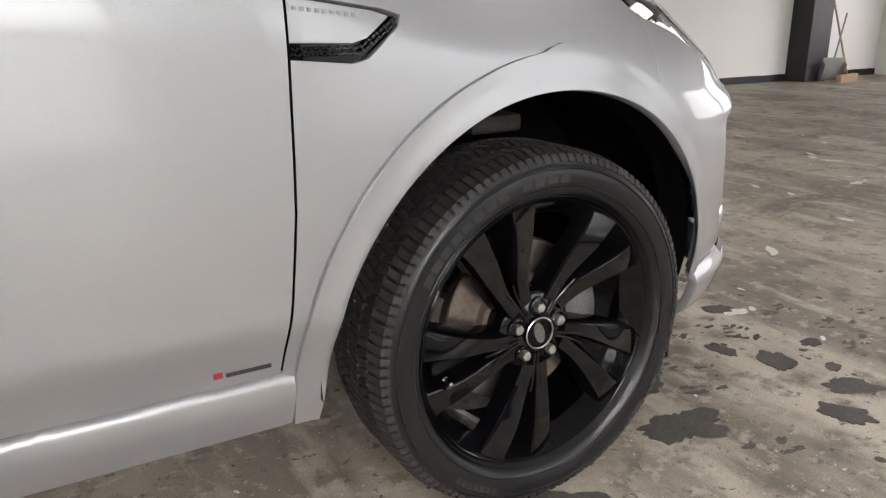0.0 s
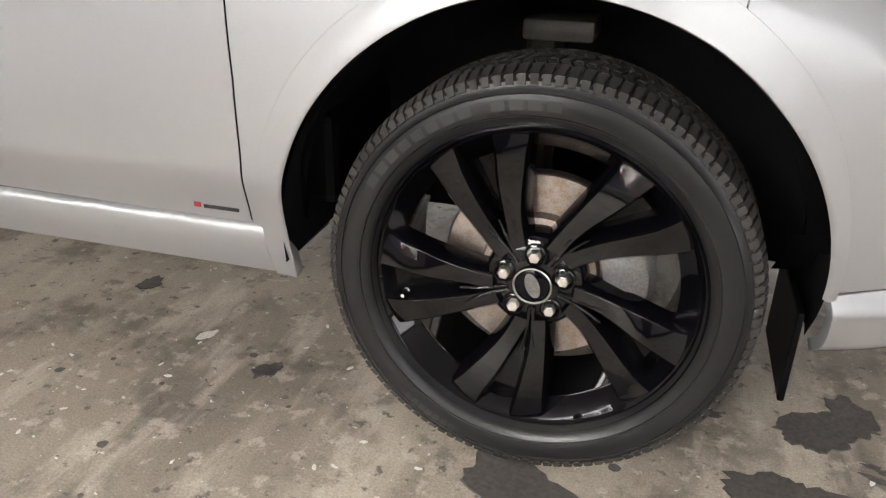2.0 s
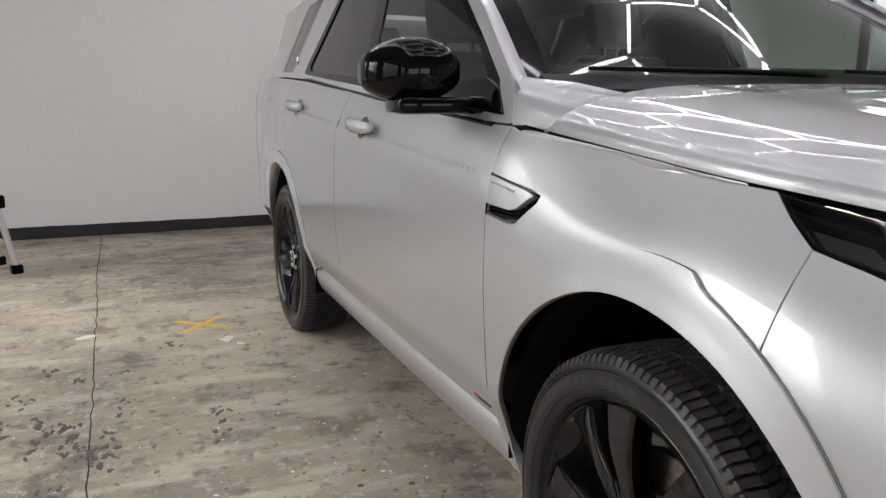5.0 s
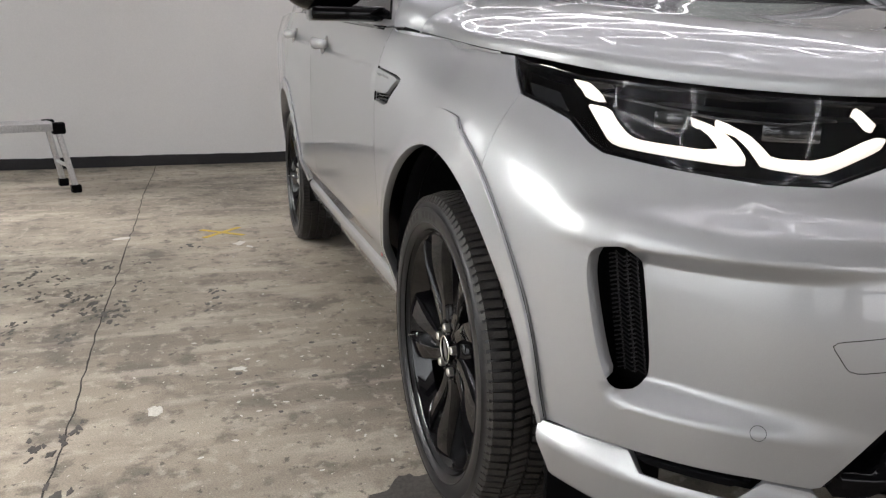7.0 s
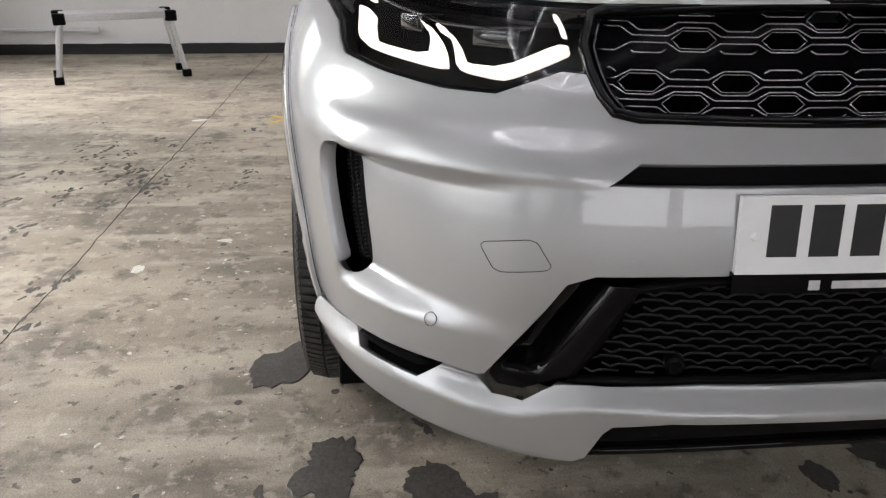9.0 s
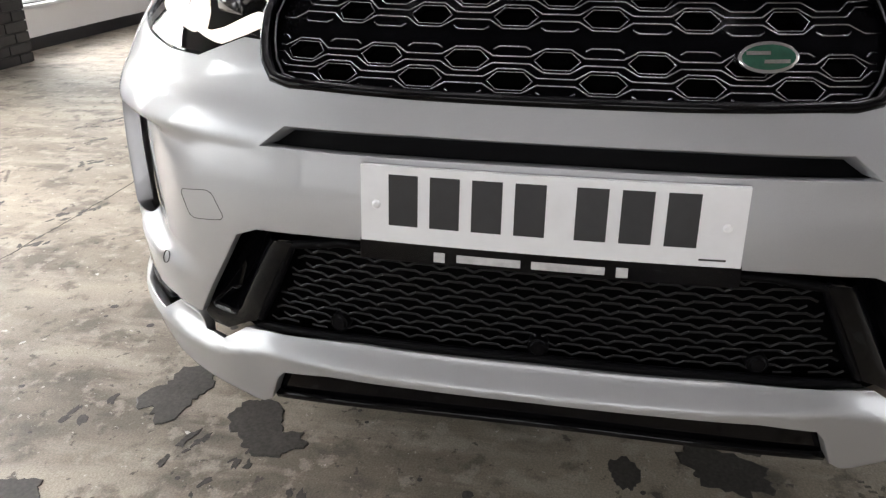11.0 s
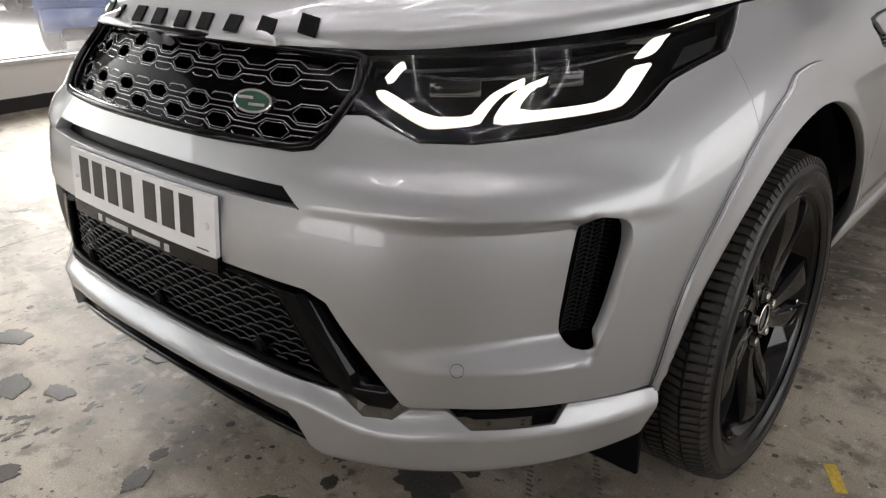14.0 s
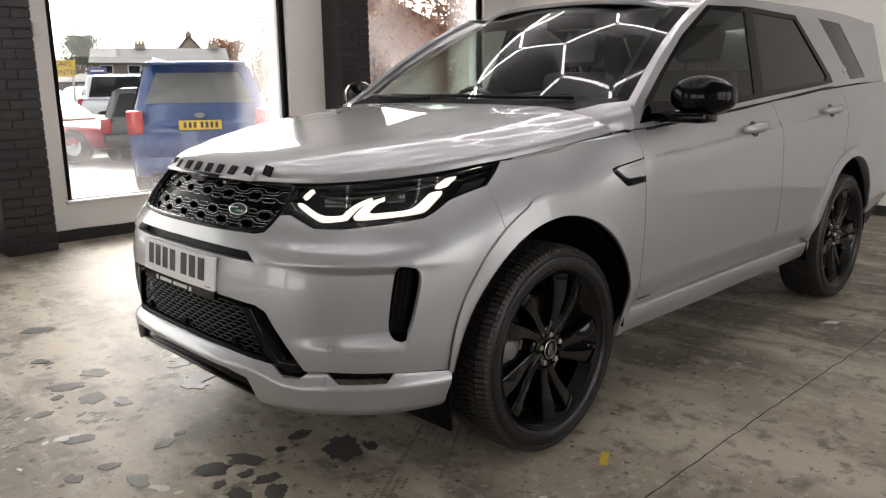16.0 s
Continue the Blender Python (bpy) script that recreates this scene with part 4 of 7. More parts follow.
def glasshouse(car, flip, screen, roof):
    put = lambda *a, **k: patch(*a, flip=flip, **k)
    xs = lambda pts: [(-x, z) for x, z in pts]
    s = -1 if flip else 1
    frame_out = xs([(-0.50, 1.11), (-0.70, belt(-0.7)), (-1.2, belt(-1.2)), (-1.75, belt(-1.75)), (-2.52, belt(-2.52)), (-3.1, belt(-3.1)), (-3.64, 1.262), (-3.67, 1.63), (-3.2, 1.655), (-2.4, 1.665), (-1.7, 1.662), (-1.32, 1.645), (-1.02, 1.515), (-0.80, 1.385), (-0.56, 1.22), (-0.525, 1.19), (-0.488, 1.112)])
    g1 = xs([(-0.575, 1.165), (-1.2, 1.165), (-1.70, 1.20), (-2.50, 1.252), (-2.60, 1.262), (-2.585, 1.30), (-2.27, 1.615), (-1.7, 1.628), (-1.29, 1.612), (-1.0, 1.470), (-0.74, 1.302), (-0.60, 1.205)])
    g2 = xs([(-2.90, 1.275), (-3.25, 1.29), (-2.93, 1.60), (-2.57, 1.615)])
    put("cabin_side", frame_out, cabin, SILVER, car, "silver cabin side and pillars", holes=[g1, g2], gap=0.04, edge=0.03, inset=0)
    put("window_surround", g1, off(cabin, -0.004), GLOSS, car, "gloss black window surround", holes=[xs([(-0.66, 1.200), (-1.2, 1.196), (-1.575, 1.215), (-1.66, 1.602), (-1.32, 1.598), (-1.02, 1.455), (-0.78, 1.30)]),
        xs([(-1.68, 1.225), (-2.50, 1.272), (-2.53, 1.295), (-2.25, 1.592), (-1.75, 1.604)])], gap=0.04, edge=0.01, inset=0)
    glass = put("front_window", xs([(-0.64, 1.190), (-1.2, 1.186), (-1.60, 1.205), (-1.67, 1.612), (-1.32, 1.608), (-1.0, 1.465), (-0.76, 1.31)]), off(cabin, -0.008), CARGLASS, car, "clear front door window", gap=0.08, edge=0)
    put("rear_window", xs([(-1.66, 1.21), (-2.55, 1.26), (-2.25, 1.61), (-1.72, 1.61)]), off(cabin, -0.010), TINT, car, "dark tinted rear door window", gap=0.08, edge=0)
    put("quarter_window", g2, off(cabin, -0.004), TINT, car, "dark tinted quarter window", gap=0.08, edge=0)
    # bright line of paint along the belt, roof rail gap
    pts = [(x, s * (1.235 - 0.30 * belt(x) + 0.004), belt(x)) for x in np.linspace(-0.56, -2.55, 24)]
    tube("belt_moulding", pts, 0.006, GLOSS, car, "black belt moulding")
    # windscreen pillar skin between cabin side and screen
    bm = bmesh.new()
    rows = []
    for i in range(13):
        v = i / 12
        a = Vector(screen(0.985, v))
        x = curve(v, [(0.0, -0.47), (0.15, -0.56), (0.5, -0.84), (0.78, -1.06), (1.0, -1.32)])
        z = curve(-x, [(0.47, 1.17), (0.56, 1.22), (0.80, 1.385), (1.02, 1.515), (1.32, 1.645)])
        b = Vector(cabin(-x, z))
        mid = (a + b) / 2 + Vector((-0.003, 0.012, -0.003))
        rows.append([bm.verts.new((q.x, s * q.y, q.z)) for q in (a, a.lerp(mid, 0.55) + Vector((0.0, 0.002, 0.0)), mid, mid.lerp(b, 0.5) + Vector((0.003, 0.003, 0.003)), b)])
    for a, b in zip(rows, rows[1:]):
        for i in range(4):
            bm.faces.new((a[i], a[i + 1], b[i + 1], b[i]))
    bmesh.ops.recalc_face_normals(bm, faces=bm.faces[:])
    part("screen_pillar", bm, SILVER, car, "silver windscreen pillar", 180)
    # corner panel between bonnet, wing and screen pillar
    bm = bmesh.new()
    hood_edge = [Vector(hood_point(0.0, q)) for q in (0.995, 0.90, 0.80, 0.70, 0.62, 0.55)]
    behind = [Vector((-0.480, 0.902, 1.105)), Vector((-0.505, 0.893, 1.140)), Vector((-0.530, 0.880, 1.175)), Vector((-0.560, 0.862, 1.205)), Vector((-0.570, 0.835, 1.212)), Vector((-0.572, 0.805, 1.208))]
    rows = []
    for a, b in zip(hood_edge, behind):
        a = a + Vector((-0.004, 0, 0))
        mid = a.lerp(b, 0.5) + Vector((0.0, 0.006, 0.006))
        rows.append([bm.verts.new((q.x, s * q.y, q.z)) for q in (a - Vector((0, 0, 0.015)), a, mid, b)])
    for a, b in zip(rows, rows[1:]):
        for i in range(3):
            bm.faces.new((a[i], a[i + 1], b[i + 1], b[i]))
    bmesh.ops.recalc_face_normals(bm, faces=bm.faces[:])
    part("scuttle_corner", bm, SILVER, car, "silver corner panel beside the bonnet", 60)
    # roof side skin
    bm = bmesh.new()
    rows = []
    for i in range(16):
        u = 1.31 + 2.36 * i / 15
        a = Vector(roof(u, 1.0))
        b = Vector(cabin(u, curve(u, [(1.31, 1.64), (1.7, 1.660), (2.4, 1.664), (3.2, 1.654), (3.67, 1.628)])))
        mid = a.lerp(b, 0.5) + Vector((0, 0.008, 0.006))
        rows.append([bm.verts.new((q.x, s * q.y, q.z)) for q in (a, mid, b)])
    for a, b in zip(rows, rows[1:]):
        for i in range(2):
            bm.faces.new((a[i], a[i + 1], b[i + 1], b[i]))
    bmesh.ops.recalc_face_normals(bm, faces=bm.faces[:])
    part("roof_side", bm, SILVER, car, "silver roof side", 180)
    bm = bmesh.new()
    lathe(bm, [(0.0, 0.004), (0.018, 0.003), (0.021, 0.0), (0.021, -0.004)], 20, "y", Matrix.Translation((-2.80, s * (1.235 - 0.3 * 1.33 + 0.004), 1.33)) @ Matrix.Diagonal((1, s, 1, 1)))
    part("pillar_badge", bm, CHROME, car, "round silver pillar badge", 180)
    # mirror
    bm = bmesh.new()
    shape = []
    for i in range(19):
        t = i / 18
        w = math.sin(math.pi * min(1, max(0.0, 0.04 + 0.93 * t))) ** 0.42
        ring_ = []
        for k in range(20):
            a = 2 * math.pi * k / 20
            ca, sa = math.cos(a), math.sin(a)
            ex = math.copysign(abs(ca) ** 0.75, ca) * 0.085 * (0.75 + 0.35 * t) * w
            ez = math.copysign(abs(sa) ** 0.75, sa) * 0.082 * w * (1.0 if sa > 0 else 0.85)
            ring_.append(bm.verts.new((-0.70 + ex - 0.05 * t, s * (0.94 + 0.215 * t), 1.222 + ez - 0.006 * t)))
        shape.append(ring_)
    for a, b in zip(shape, shape[1:]):
        for k in range(20):
            bm.faces.new((a[k], a[(k + 1) % 20], b[(k + 1) % 20], b[k]))
    bm.faces.new(shape[0])
    bm.faces.new(shape[-1])
    bmesh.ops.recalc_face_normals(bm, faces=bm.faces[:])
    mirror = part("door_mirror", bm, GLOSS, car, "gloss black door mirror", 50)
    bm = bmesh.new()
    box(bm, (-0.755, 0.85, 1.125), (-0.635, 1.10, 1.165), 0.012, Matrix.Diagonal((1, s, 1, 1)))
    bmesh.ops.recalc_face_normals(bm, faces=bm.faces[:])
    part("mirror_foot", bm, GLOSS, mirror, "gloss black mirror arm", 40)
    put("mirror_sail", xs([(-0.53, 1.125), (-0.80, 1.14), (-0.80, 1.20), (-0.66, 1.21), (-0.585, 1.185)]), off(cabin, 0.006), GLOSS, mirror, "black triangle at the window's corner", gap=0.03)


def wheel(car, cx, s):
    """A black ten-spoke wheel on its tyre; built for the side s, centre at axle height."""
    m = Matrix.Translation((cx, s * 0.815, 0.368)) @ Matrix.Diagonal((1, s, 1, 1))
    R = 0.370

    def done(bm, name, mat, parent, label="", smooth=40):
        bmesh.ops.transform(bm, matrix=m, verts=bm.verts[:])
        bmesh.ops.recalc_face_normals(bm, faces=bm.faces[:])
        return part(name, bm, mat, parent, label, smooth)

    bm = bmesh.new()
    lathe(bm, [(0.280, 0.113), (0.286, 0.107), (0.286, 0.098), (0.279, 0.096), (0.272, 0.102), (0.269, 0.099), (0.267, 0.095), (0.239, 0.060), (0.241, 0.05), (0.246, -0.09), (0.262, -0.105), (0.272, -0.108)], 96)
    rim = done(bm, "wheel", RIM, car, "gloss black ten-spoke alloy wheel", 40)
    bm = bmesh.new()
    lathe(bm, [(0.276, 0.095), (0.285, 0.109), (0.294, 0.117), (0.2985, 0.1195), (0.3000, 0.1222), (0.3020, 0.1208), (0.307, 0.1225), (0.322, 0.1235), (0.3330, 0.1207), (0.3345, 0.1226), (0.3365, 0.1195), (0.346, 0.114), (0.351, 0.1135), (0.356, 0.108), (0.3605, 0.098), (0.3605, 0.085), (0.3610, 0.0),
               (0.3605, -0.085), (0.3605, -0.1), (0.335, -0.120), (0.30, -0.12), (0.268, -0.10)], 120)
    done(bm, "tyre", RUBBER, rim, "black tyre with moulded bars on its wall", 30)
    # tread blocks
    bm = bmesh.new()
    pitch = 118
    for rib, (y0, y1, slant) in enumerate(((0.073, 0.109, 0.06), (0.034, 0.067, -0.25), (-0.006, 0.028, 0.3), (-0.046, -0.012, -0.3), (-0.109, -0.053, 0.06))):
        for i in range(pitch):
            a0 = 2 * math.pi * (i + 0.31 * rib) / pitch
            w = 2 * math.pi / pitch * (0.68 if rib in (0, 4) else 0.66)
            lo, hi = [], []
            for yy in (y0, y1):
                sh = slant * (yy - y0) / R
                for a in (a0 + sh, a0 + sh + w):
                    outer = rib == 0 and yy == y1 or rib == 4 and yy == y0
                    r = R - (0.010 if outer else 0.0005 * (rib % 2))
                    lo.append(bm.verts.new(((R - 0.016) * math.cos(a), yy, (R - 0.016) * math.sin(a))))
                    hi.append(bm.verts.new((r * math.cos(a), yy, r * math.sin(a))))
            for q in ((0, 1, 3, 2),):
                bm.faces.new([hi[k] for k in q])
            for a, b in ((0, 1), (1, 3), (3, 2), (2, 0)):
                bm.faces.new((lo[a], lo[b], hi[b], hi[a]))
    # shoulder bars down the wall
    for i in range(pitch):
        a0 = 2 * math.pi * i / pitch
        w = 2 * math.pi / pitch * 0.66
        q = [(r * math.cos(a), y, r * math.sin(a)) for r, y in ((0.3615, 0.1085), (0.347, 0.1165)) for a in (a0, a0 + w)]
        base_ = [(r * math.cos(a), y, r * math.sin(a)) for r, y in ((0.357, 0.104), (0.345, 0.112)) for a in (a0, a0 + w)]
        hi = [bm.verts.new(p) for p in q]
        lo = [bm.verts.new(p) for p in base_]
        bm.faces.new([hi[k] for k in (0, 1, 3, 2)])
        for a, b in ((0, 1), (1, 3), (3, 2), (2, 0)):
            bm.faces.new((lo[a], lo[b], hi[b], hi[a]))
    tagged(done(bm, "tread", TREAD, rim, "worn tread blocks", None), kind="stuff")
    # moulded marks on the wall: plain raised bars
    def arc_bar(a0, a1, r0, r1, y):
        bm = bmesh.new()
        for i in range(3):
            b = [a0 + (a1 - a0) * j / 3 for j in (i, i + 1)]
            v = [bm.verts.new((r * math.cos(radians(a)), y, r * math.sin(radians(a)))) for r, a in ((r0, b[0]), (r0, b[1]), (r1, b[1]), (r1, b[0]))]
            bm.faces.new(v)
        done(bm, "wall_mark", LETTER, rim, "", None)
    for start, n in ((150, 8), (104, 4)):
        for i in range(n):
            a = start - 5.2 * i
            arc_bar(a - 3.9, a, 0.310, 0.326, 0.1248)
    for i in range(7):
        arc_bar(248 - 2.9 * i - 2.1, 248 - 2.9 * i, 0.318, 0.331, 0.1245)
    # spokes
    for k in range(5):
        for a0, a1, first in ((114, 100.5, True), (65, 55.5, False)):
            a0 += 72 * k
            a1 += 72 * k
            bm = bmesh.new()
            rows = []
            steps = 9
            for i in range(steps + 1):
                t = i / steps
                r = 0.070 + (0.274 - 0.070) * t
                a = radians(a0 + (a1 - a0) * (1 - (1 - t) ** 1.6))
                half = 0.0165 + 0.010 * ramp(t, 0.15, 0.9) + 0.007 * ramp(t, 0.8, 1.0)
                y = 0.082 + 0.016 * ramp(t, 0.1, 0.75) - 0.004 * ramp(t, 0.8, 1)
                c = Vector((r * math.cos(a), 0, r * math.sin(a)))
                d = Vector((-math.sin(a), 0, math.cos(a)))
                tilt = 0.005 * ramp(t, 0.2, 0.7) * (1 if first else -1)
                sec = ((-half - 0.007, y - 0.050), (-half - 0.002, y - 0.008 - tilt), (-half + 0.004, y - tilt), (0.0, y + 0.001), (half - 0.004, y + tilt), (half + 0.002, y - 0.008 + tilt), (half + 0.007, y - 0.050))
                rows.append([bm.verts.new(c + d * w + Vector((0, h, 0))) for w, h in sec])
            for a, b in zip(rows, rows[1:]):
                for i in range(6):
                    bm.faces.new((a[i], a[i + 1], b[i + 1], b[i]))
            bm.faces.new(rows[0])
            bm.faces.new(rows[-1])
            done(bm, "spoke", RIM, rim, "", 35)
        # small bright facets between the paired spokes at the rim
        bm = bmesh.new()
        a = radians(41.5 + 72 * k)
        rows = []
        for r, w, h in ((0.270, 0.052, 0.090), (0.232, 0.036, 0.060), (0.10, 0.012, 0.040)):
            c = Vector((r * math.cos(a), h, r * math.sin(a)))
            d = Vector((-math.sin(a), 0, math.cos(a)))
            rows.append([bm.verts.new(c + d * q) for q in (-w, w)])
        for p, q in zip(rows, rows[1:]):
            bm.faces.new((p[0], p[1], q[1], q[0]))
        bmesh.ops.solidify(bm, geom=bm.faces[:], thickness=0.006)
        done(bm, "rim_web", RIM, rim, "", 20)
        # twin fine ribs that run from the hub between the pairs
        for side in (-1, 1):
            bm = bmesh.new()
            a = radians(54 + 72 * k)
            c, d = Vector((math.cos(a), 0, math.sin(a))), Vector((-math.sin(a), 0, math.cos(a)))
            bar(bm, [c * r + d * side * w + Vector((0, h, 0)) for r, w, h in ((0.045, 0.004, 0.080), (0.075, 0.005, 0.079), (0.105, 0.008, 0.081), (0.128, 0.014, 0.083))], 0.0035, False, 6)
            done(bm, "hub_rib", RIM, rim, "", 60)
    bm = bmesh.new()
    lathe(bm, [(0.0, 0.082), (0.034, 0.082), (0.042, 0.080), (0.078, 0.076), (0.086, 0.068), (0.090, 0.03), (0.090, -0.02)], 60)
    done(bm, "hub", RIM, rim, "", 40)
    bm = bmesh.new()
    lathe(bm, [(0.0, 0.0885), (0.026, 0.0885), (0.0285, 0.087), (0.0315, 0.0905), (0.0335, 0.0895), (0.034, 0.080)], 40)
    cap = done(bm, "centre_cap", GLOSS, rim, "black centre cap with an oval badge", 40)
    bm = bmesh.new()
    v = [bm.verts.new((0.0125 * math.cos(t) * 0.9 - 0.008 * math.sin(t), 0.0892, 0.022 * math.sin(t) + 0.004 * math.cos(t))) for t in np.linspace(0, 2 * math.pi, 24, endpoint=False)]
    bm.faces.new(v)
    done(bm, "cap_badge", CALIPER, rim, "grey oval badge", None)
    bm = bmesh.new()
    lathe(bm, [(0.0305, 0.0895), (0.032, 0.0918), (0.0338, 0.0905)], 40)
    done(bm, "cap_ring", STEEL, rim, "bright ring round the cap", 40)
    for k in range(5):
        a = radians(90 + 72 * k)
        bm = bmesh.new()
        lathe(bm, [(0.0, 0.094), (0.0085, 0.094), (0.0105, 0.0915), (0.0105, 0.076), (0.0135, 0.074)], 6, "y", Matrix.Translation((0.0535 * math.cos(a), 0, 0.0535 * math.sin(a))))
        done(bm, "wheel_nut", STEEL, rim, "steel wheel nut", 20)
        bm = bmesh.new()
        lathe(bm, [(0.0145, 0.079), (0.0175, 0.0835), (0.0195, 0.0825), (0.021, 0.074)], 24, "y", Matrix.Translation((0.0535 * math.cos(a), 0, 0.0535 * math.sin(a))))
        done(bm, "nut_seat", RIM, rim, "", 40)
    bm = bmesh.new()
    lathe(bm, [(0.0, 0.118), (0.0035, 0.118), (0.0042, 0.112), (0.0042, 0.098), (0.006, 0.096)], 10, "y", Matrix.Translation((-0.222, 0, -0.042)))
    done(bm, "valve", CHROME, rim, "valve with a metal cap", 40)
    bm = bmesh.new()
    lathe(bm, [(0.175, 0.010), (0.172, 0.014), (0.105, 0.014), (0.100, 0.03), (0.075, 0.034), (0.06, 0.034), (0.06, -0.02), (0.175, -0.012)], 60, closed=True)
    done(bm, "brake_disc", DISC, rim, "worn grey-brown brake disc", 30)
    bm = bmesh.new()
    rows = []
    for a in range(-24, 25, 4):
        k = 1 - (abs(a) / 24) ** 4 * 0.35
        c, d = math.cos(radians(a)), math.sin(radians(a))
        rows.append([bm.verts.new((r * c, y, r * d)) for r, y in ((0.105 + 0.02 * (1 - k), -0.045), (0.198 - 0.03 * (1 - k), -0.045), (0.200 - 0.03 * (1 - k), 0.018), (0.188 * k + 0.02 * (1 - k), 0.036), (0.150, 0.046 * k), (0.112 + 0.02 * (1 - k), 0.036))])
    for p, q in zip(rows, rows[1:]):
        for i in range(6):
            bm.faces.new((p[i], p[(i + 1) % 6], q[(i + 1) % 6], q[i]))
    bm.faces.new(rows[0])
    bm.faces.new(rows[-1])
    done(bm, "brake_caliper", CALIPER, rim, "grey brake caliper", 30)


def front_end(car):
    # grille
    half = [(0.0, 0.994), (0.20, 0.992), (0.34, 0.986), (0.49, 0.977), (0.512, 0.972), (0.508, 0.93), (0.486, 0.896), (0.464, 0.868), (0.440, 0.848), (0.405, 0.842), (0.2, 0.840), (0.0, 0.840)]
    grille = patch("grille", mirrored(half), off(skin, -0.055), VOID, car, "gloss black grille with a honeycomb of bright-edged cells", gap=0.04, edge=0)
    frame_line = mirrored([(u * 0.988, 0.842 + (z - 0.842) * 0.985) for u, z in half])
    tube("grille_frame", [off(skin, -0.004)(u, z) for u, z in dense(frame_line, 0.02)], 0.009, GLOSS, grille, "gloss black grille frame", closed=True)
    inner = [(u * 0.962, 0.848 + (z - 0.842) * 0.94) for u, z in mirrored(half)]
    tube("grille_edge", [off(skin, -0.010)(u, z) for u, z in dense(inner, 0.02)], 0.0028, DARKCHROME, grille, "thin bright grille edge", closed=True, sides=6)
    web = off(skin, -0.020)

    # a gloss panel pierced by long hexagons; each row of cells is strung on twin ridges that open round every cell
    field = [(u * 0.975, 0.845 + (z - 0.842) * 0.965) for u, z in mirrored(half)]
    pitch, cw, ch = 0.136, 0.034, 0.0115
    holes = []
    bright = bmesh.new()

    def ridge(line, r):
        run = []
        for p in dense_line(line, 0.012) + [None]:
            if p and inside(p, inner):
                run.append(p)
            else:
                if len(run) > 2:
                    bar(bright, [web(*q) for q in run], r, False, 5)
                run = []
    for z, phase in ((0.866, 0.5), (0.893, 0.0), (0.949, 0.5), (0.976, 0.0)):
        for s in (-1, 1):
            line = []
            for i in range(-5, 6):
                u = (i + phase) * pitch
                line += [(u - cw - 0.006, z + s * 0.0045), (u - cw * 0.55, z + s * (ch + 0.004)), (u + cw * 0.55, z + s * (ch + 0.004)), (u + cw + 0.006, z + s * 0.0045)]
            ridge(line, 0.0016)
        for i in range(-5, 6):
            u = (i + phase) * pitch
            hexa = [(u + a, z + b) for a, b in ((-cw, 0), (-cw * 0.58, -ch), (cw * 0.58, -ch), (cw, 0), (cw * 0.58, ch), (-cw * 0.58, ch))]
            if all(inside(p, inner) for p in hexa):
                holes.append(rounded(hexa, 1, 0.1))
                ridge(hexa + hexa[:1], 0.0010)
            # short dashes over and under the joints of each pair of rows
            s = -1 if phase else 1
            u += pitch / 2
            ridge([(u - 0.028, z + s * 0.013), (u - 0.020, z + s * 0.0175), (u + 0.020, z + s * 0.0175), (u + 0.028, z + s * 0.013)], 0.0016)
    patch("grille_web", field, web, GRILLE, grille, "gloss black honeycomb panel", holes=holes, gap=0.03, edge=0.018)
    part("grille_ridge", bright, RIDGE, grille, "fine bright ridges round the cells", 180)
    # oval badge on the grille
    c = Vector((0.815, 0.270, 0.897))
    n = Vector((0.90, 0.22, 0.32)).normalized()
    side = Vector((0, 0, 1)).cross(n).normalized()
    up = n.cross(side)
    m = Matrix((side, up, n)).transposed().to_4x4()
    m.translation = c
    bm = bmesh.new()
    oval = [(0.041 * math.cos(a), 0.0205 * math.sin(a)) for a in np.linspace(0, 2 * math.pi, 36, endpoint=False)]
    prism(bm, oval, -0.012, 0.004, lambda a, b, h: m @ Vector((a, b, h)), 0.002)
    badge = part("grille_badge", bm, CHROME, grille, "green oval badge with a silver rim", 40)
    bm = bmesh.new()
    prism(bm, [(a * 0.88, b * 0.80) for a, b in oval], 0.003, 0.0047, lambda a, b, h: m @ Vector((a, b, h)))
    part("badge_field", bm, GREEN, grille, "green enamel", None)
    bm = bmesh.new()
    for x0, y0, w in ((-0.016, 0.0055, 0.018), (0.012, -0.0055, 0.019)):
        prism(bm, [(x0 - w, y0 - 0.0024), (x0 + w, y0 - 0.0024), (x0 + w, y0 + 0.0024), (x0 - w, y0 + 0.0024)], 0.0045, 0.0056, lambda a, b, h: m @ Vector((a * 0.9, b, h)))
    part("badge_lettering", bm, CHROME, grille, "two plain silver bars", None)
    # lower intake: backing, mesh, corner blades, sensors
    half = [(0.0, 0.640), (0.34, 0.632), (0.45, 0.622), (0.50, 0.57), (0.595, 0.425), (0.56, 0.40), (0.50, 0.385), (0.45, 0.385), (0.0, 0.39)]
    intake = patch("lower_intake", mirrored(half), off(skin, -0.055), VOID, car, "black lower air intake with a honeycomb mesh", gap=0.05, edge=0)
    region = mirrored([(0.0, 0.626), (0.30, 0.614), (0.368, 0.600), (0.412, 0.51), (0.452, 0.446), (0.27, 0.461), (0.0, 0.463)])
    mesh_at = off(skin, -0.022)
    bm = bmesh.new()
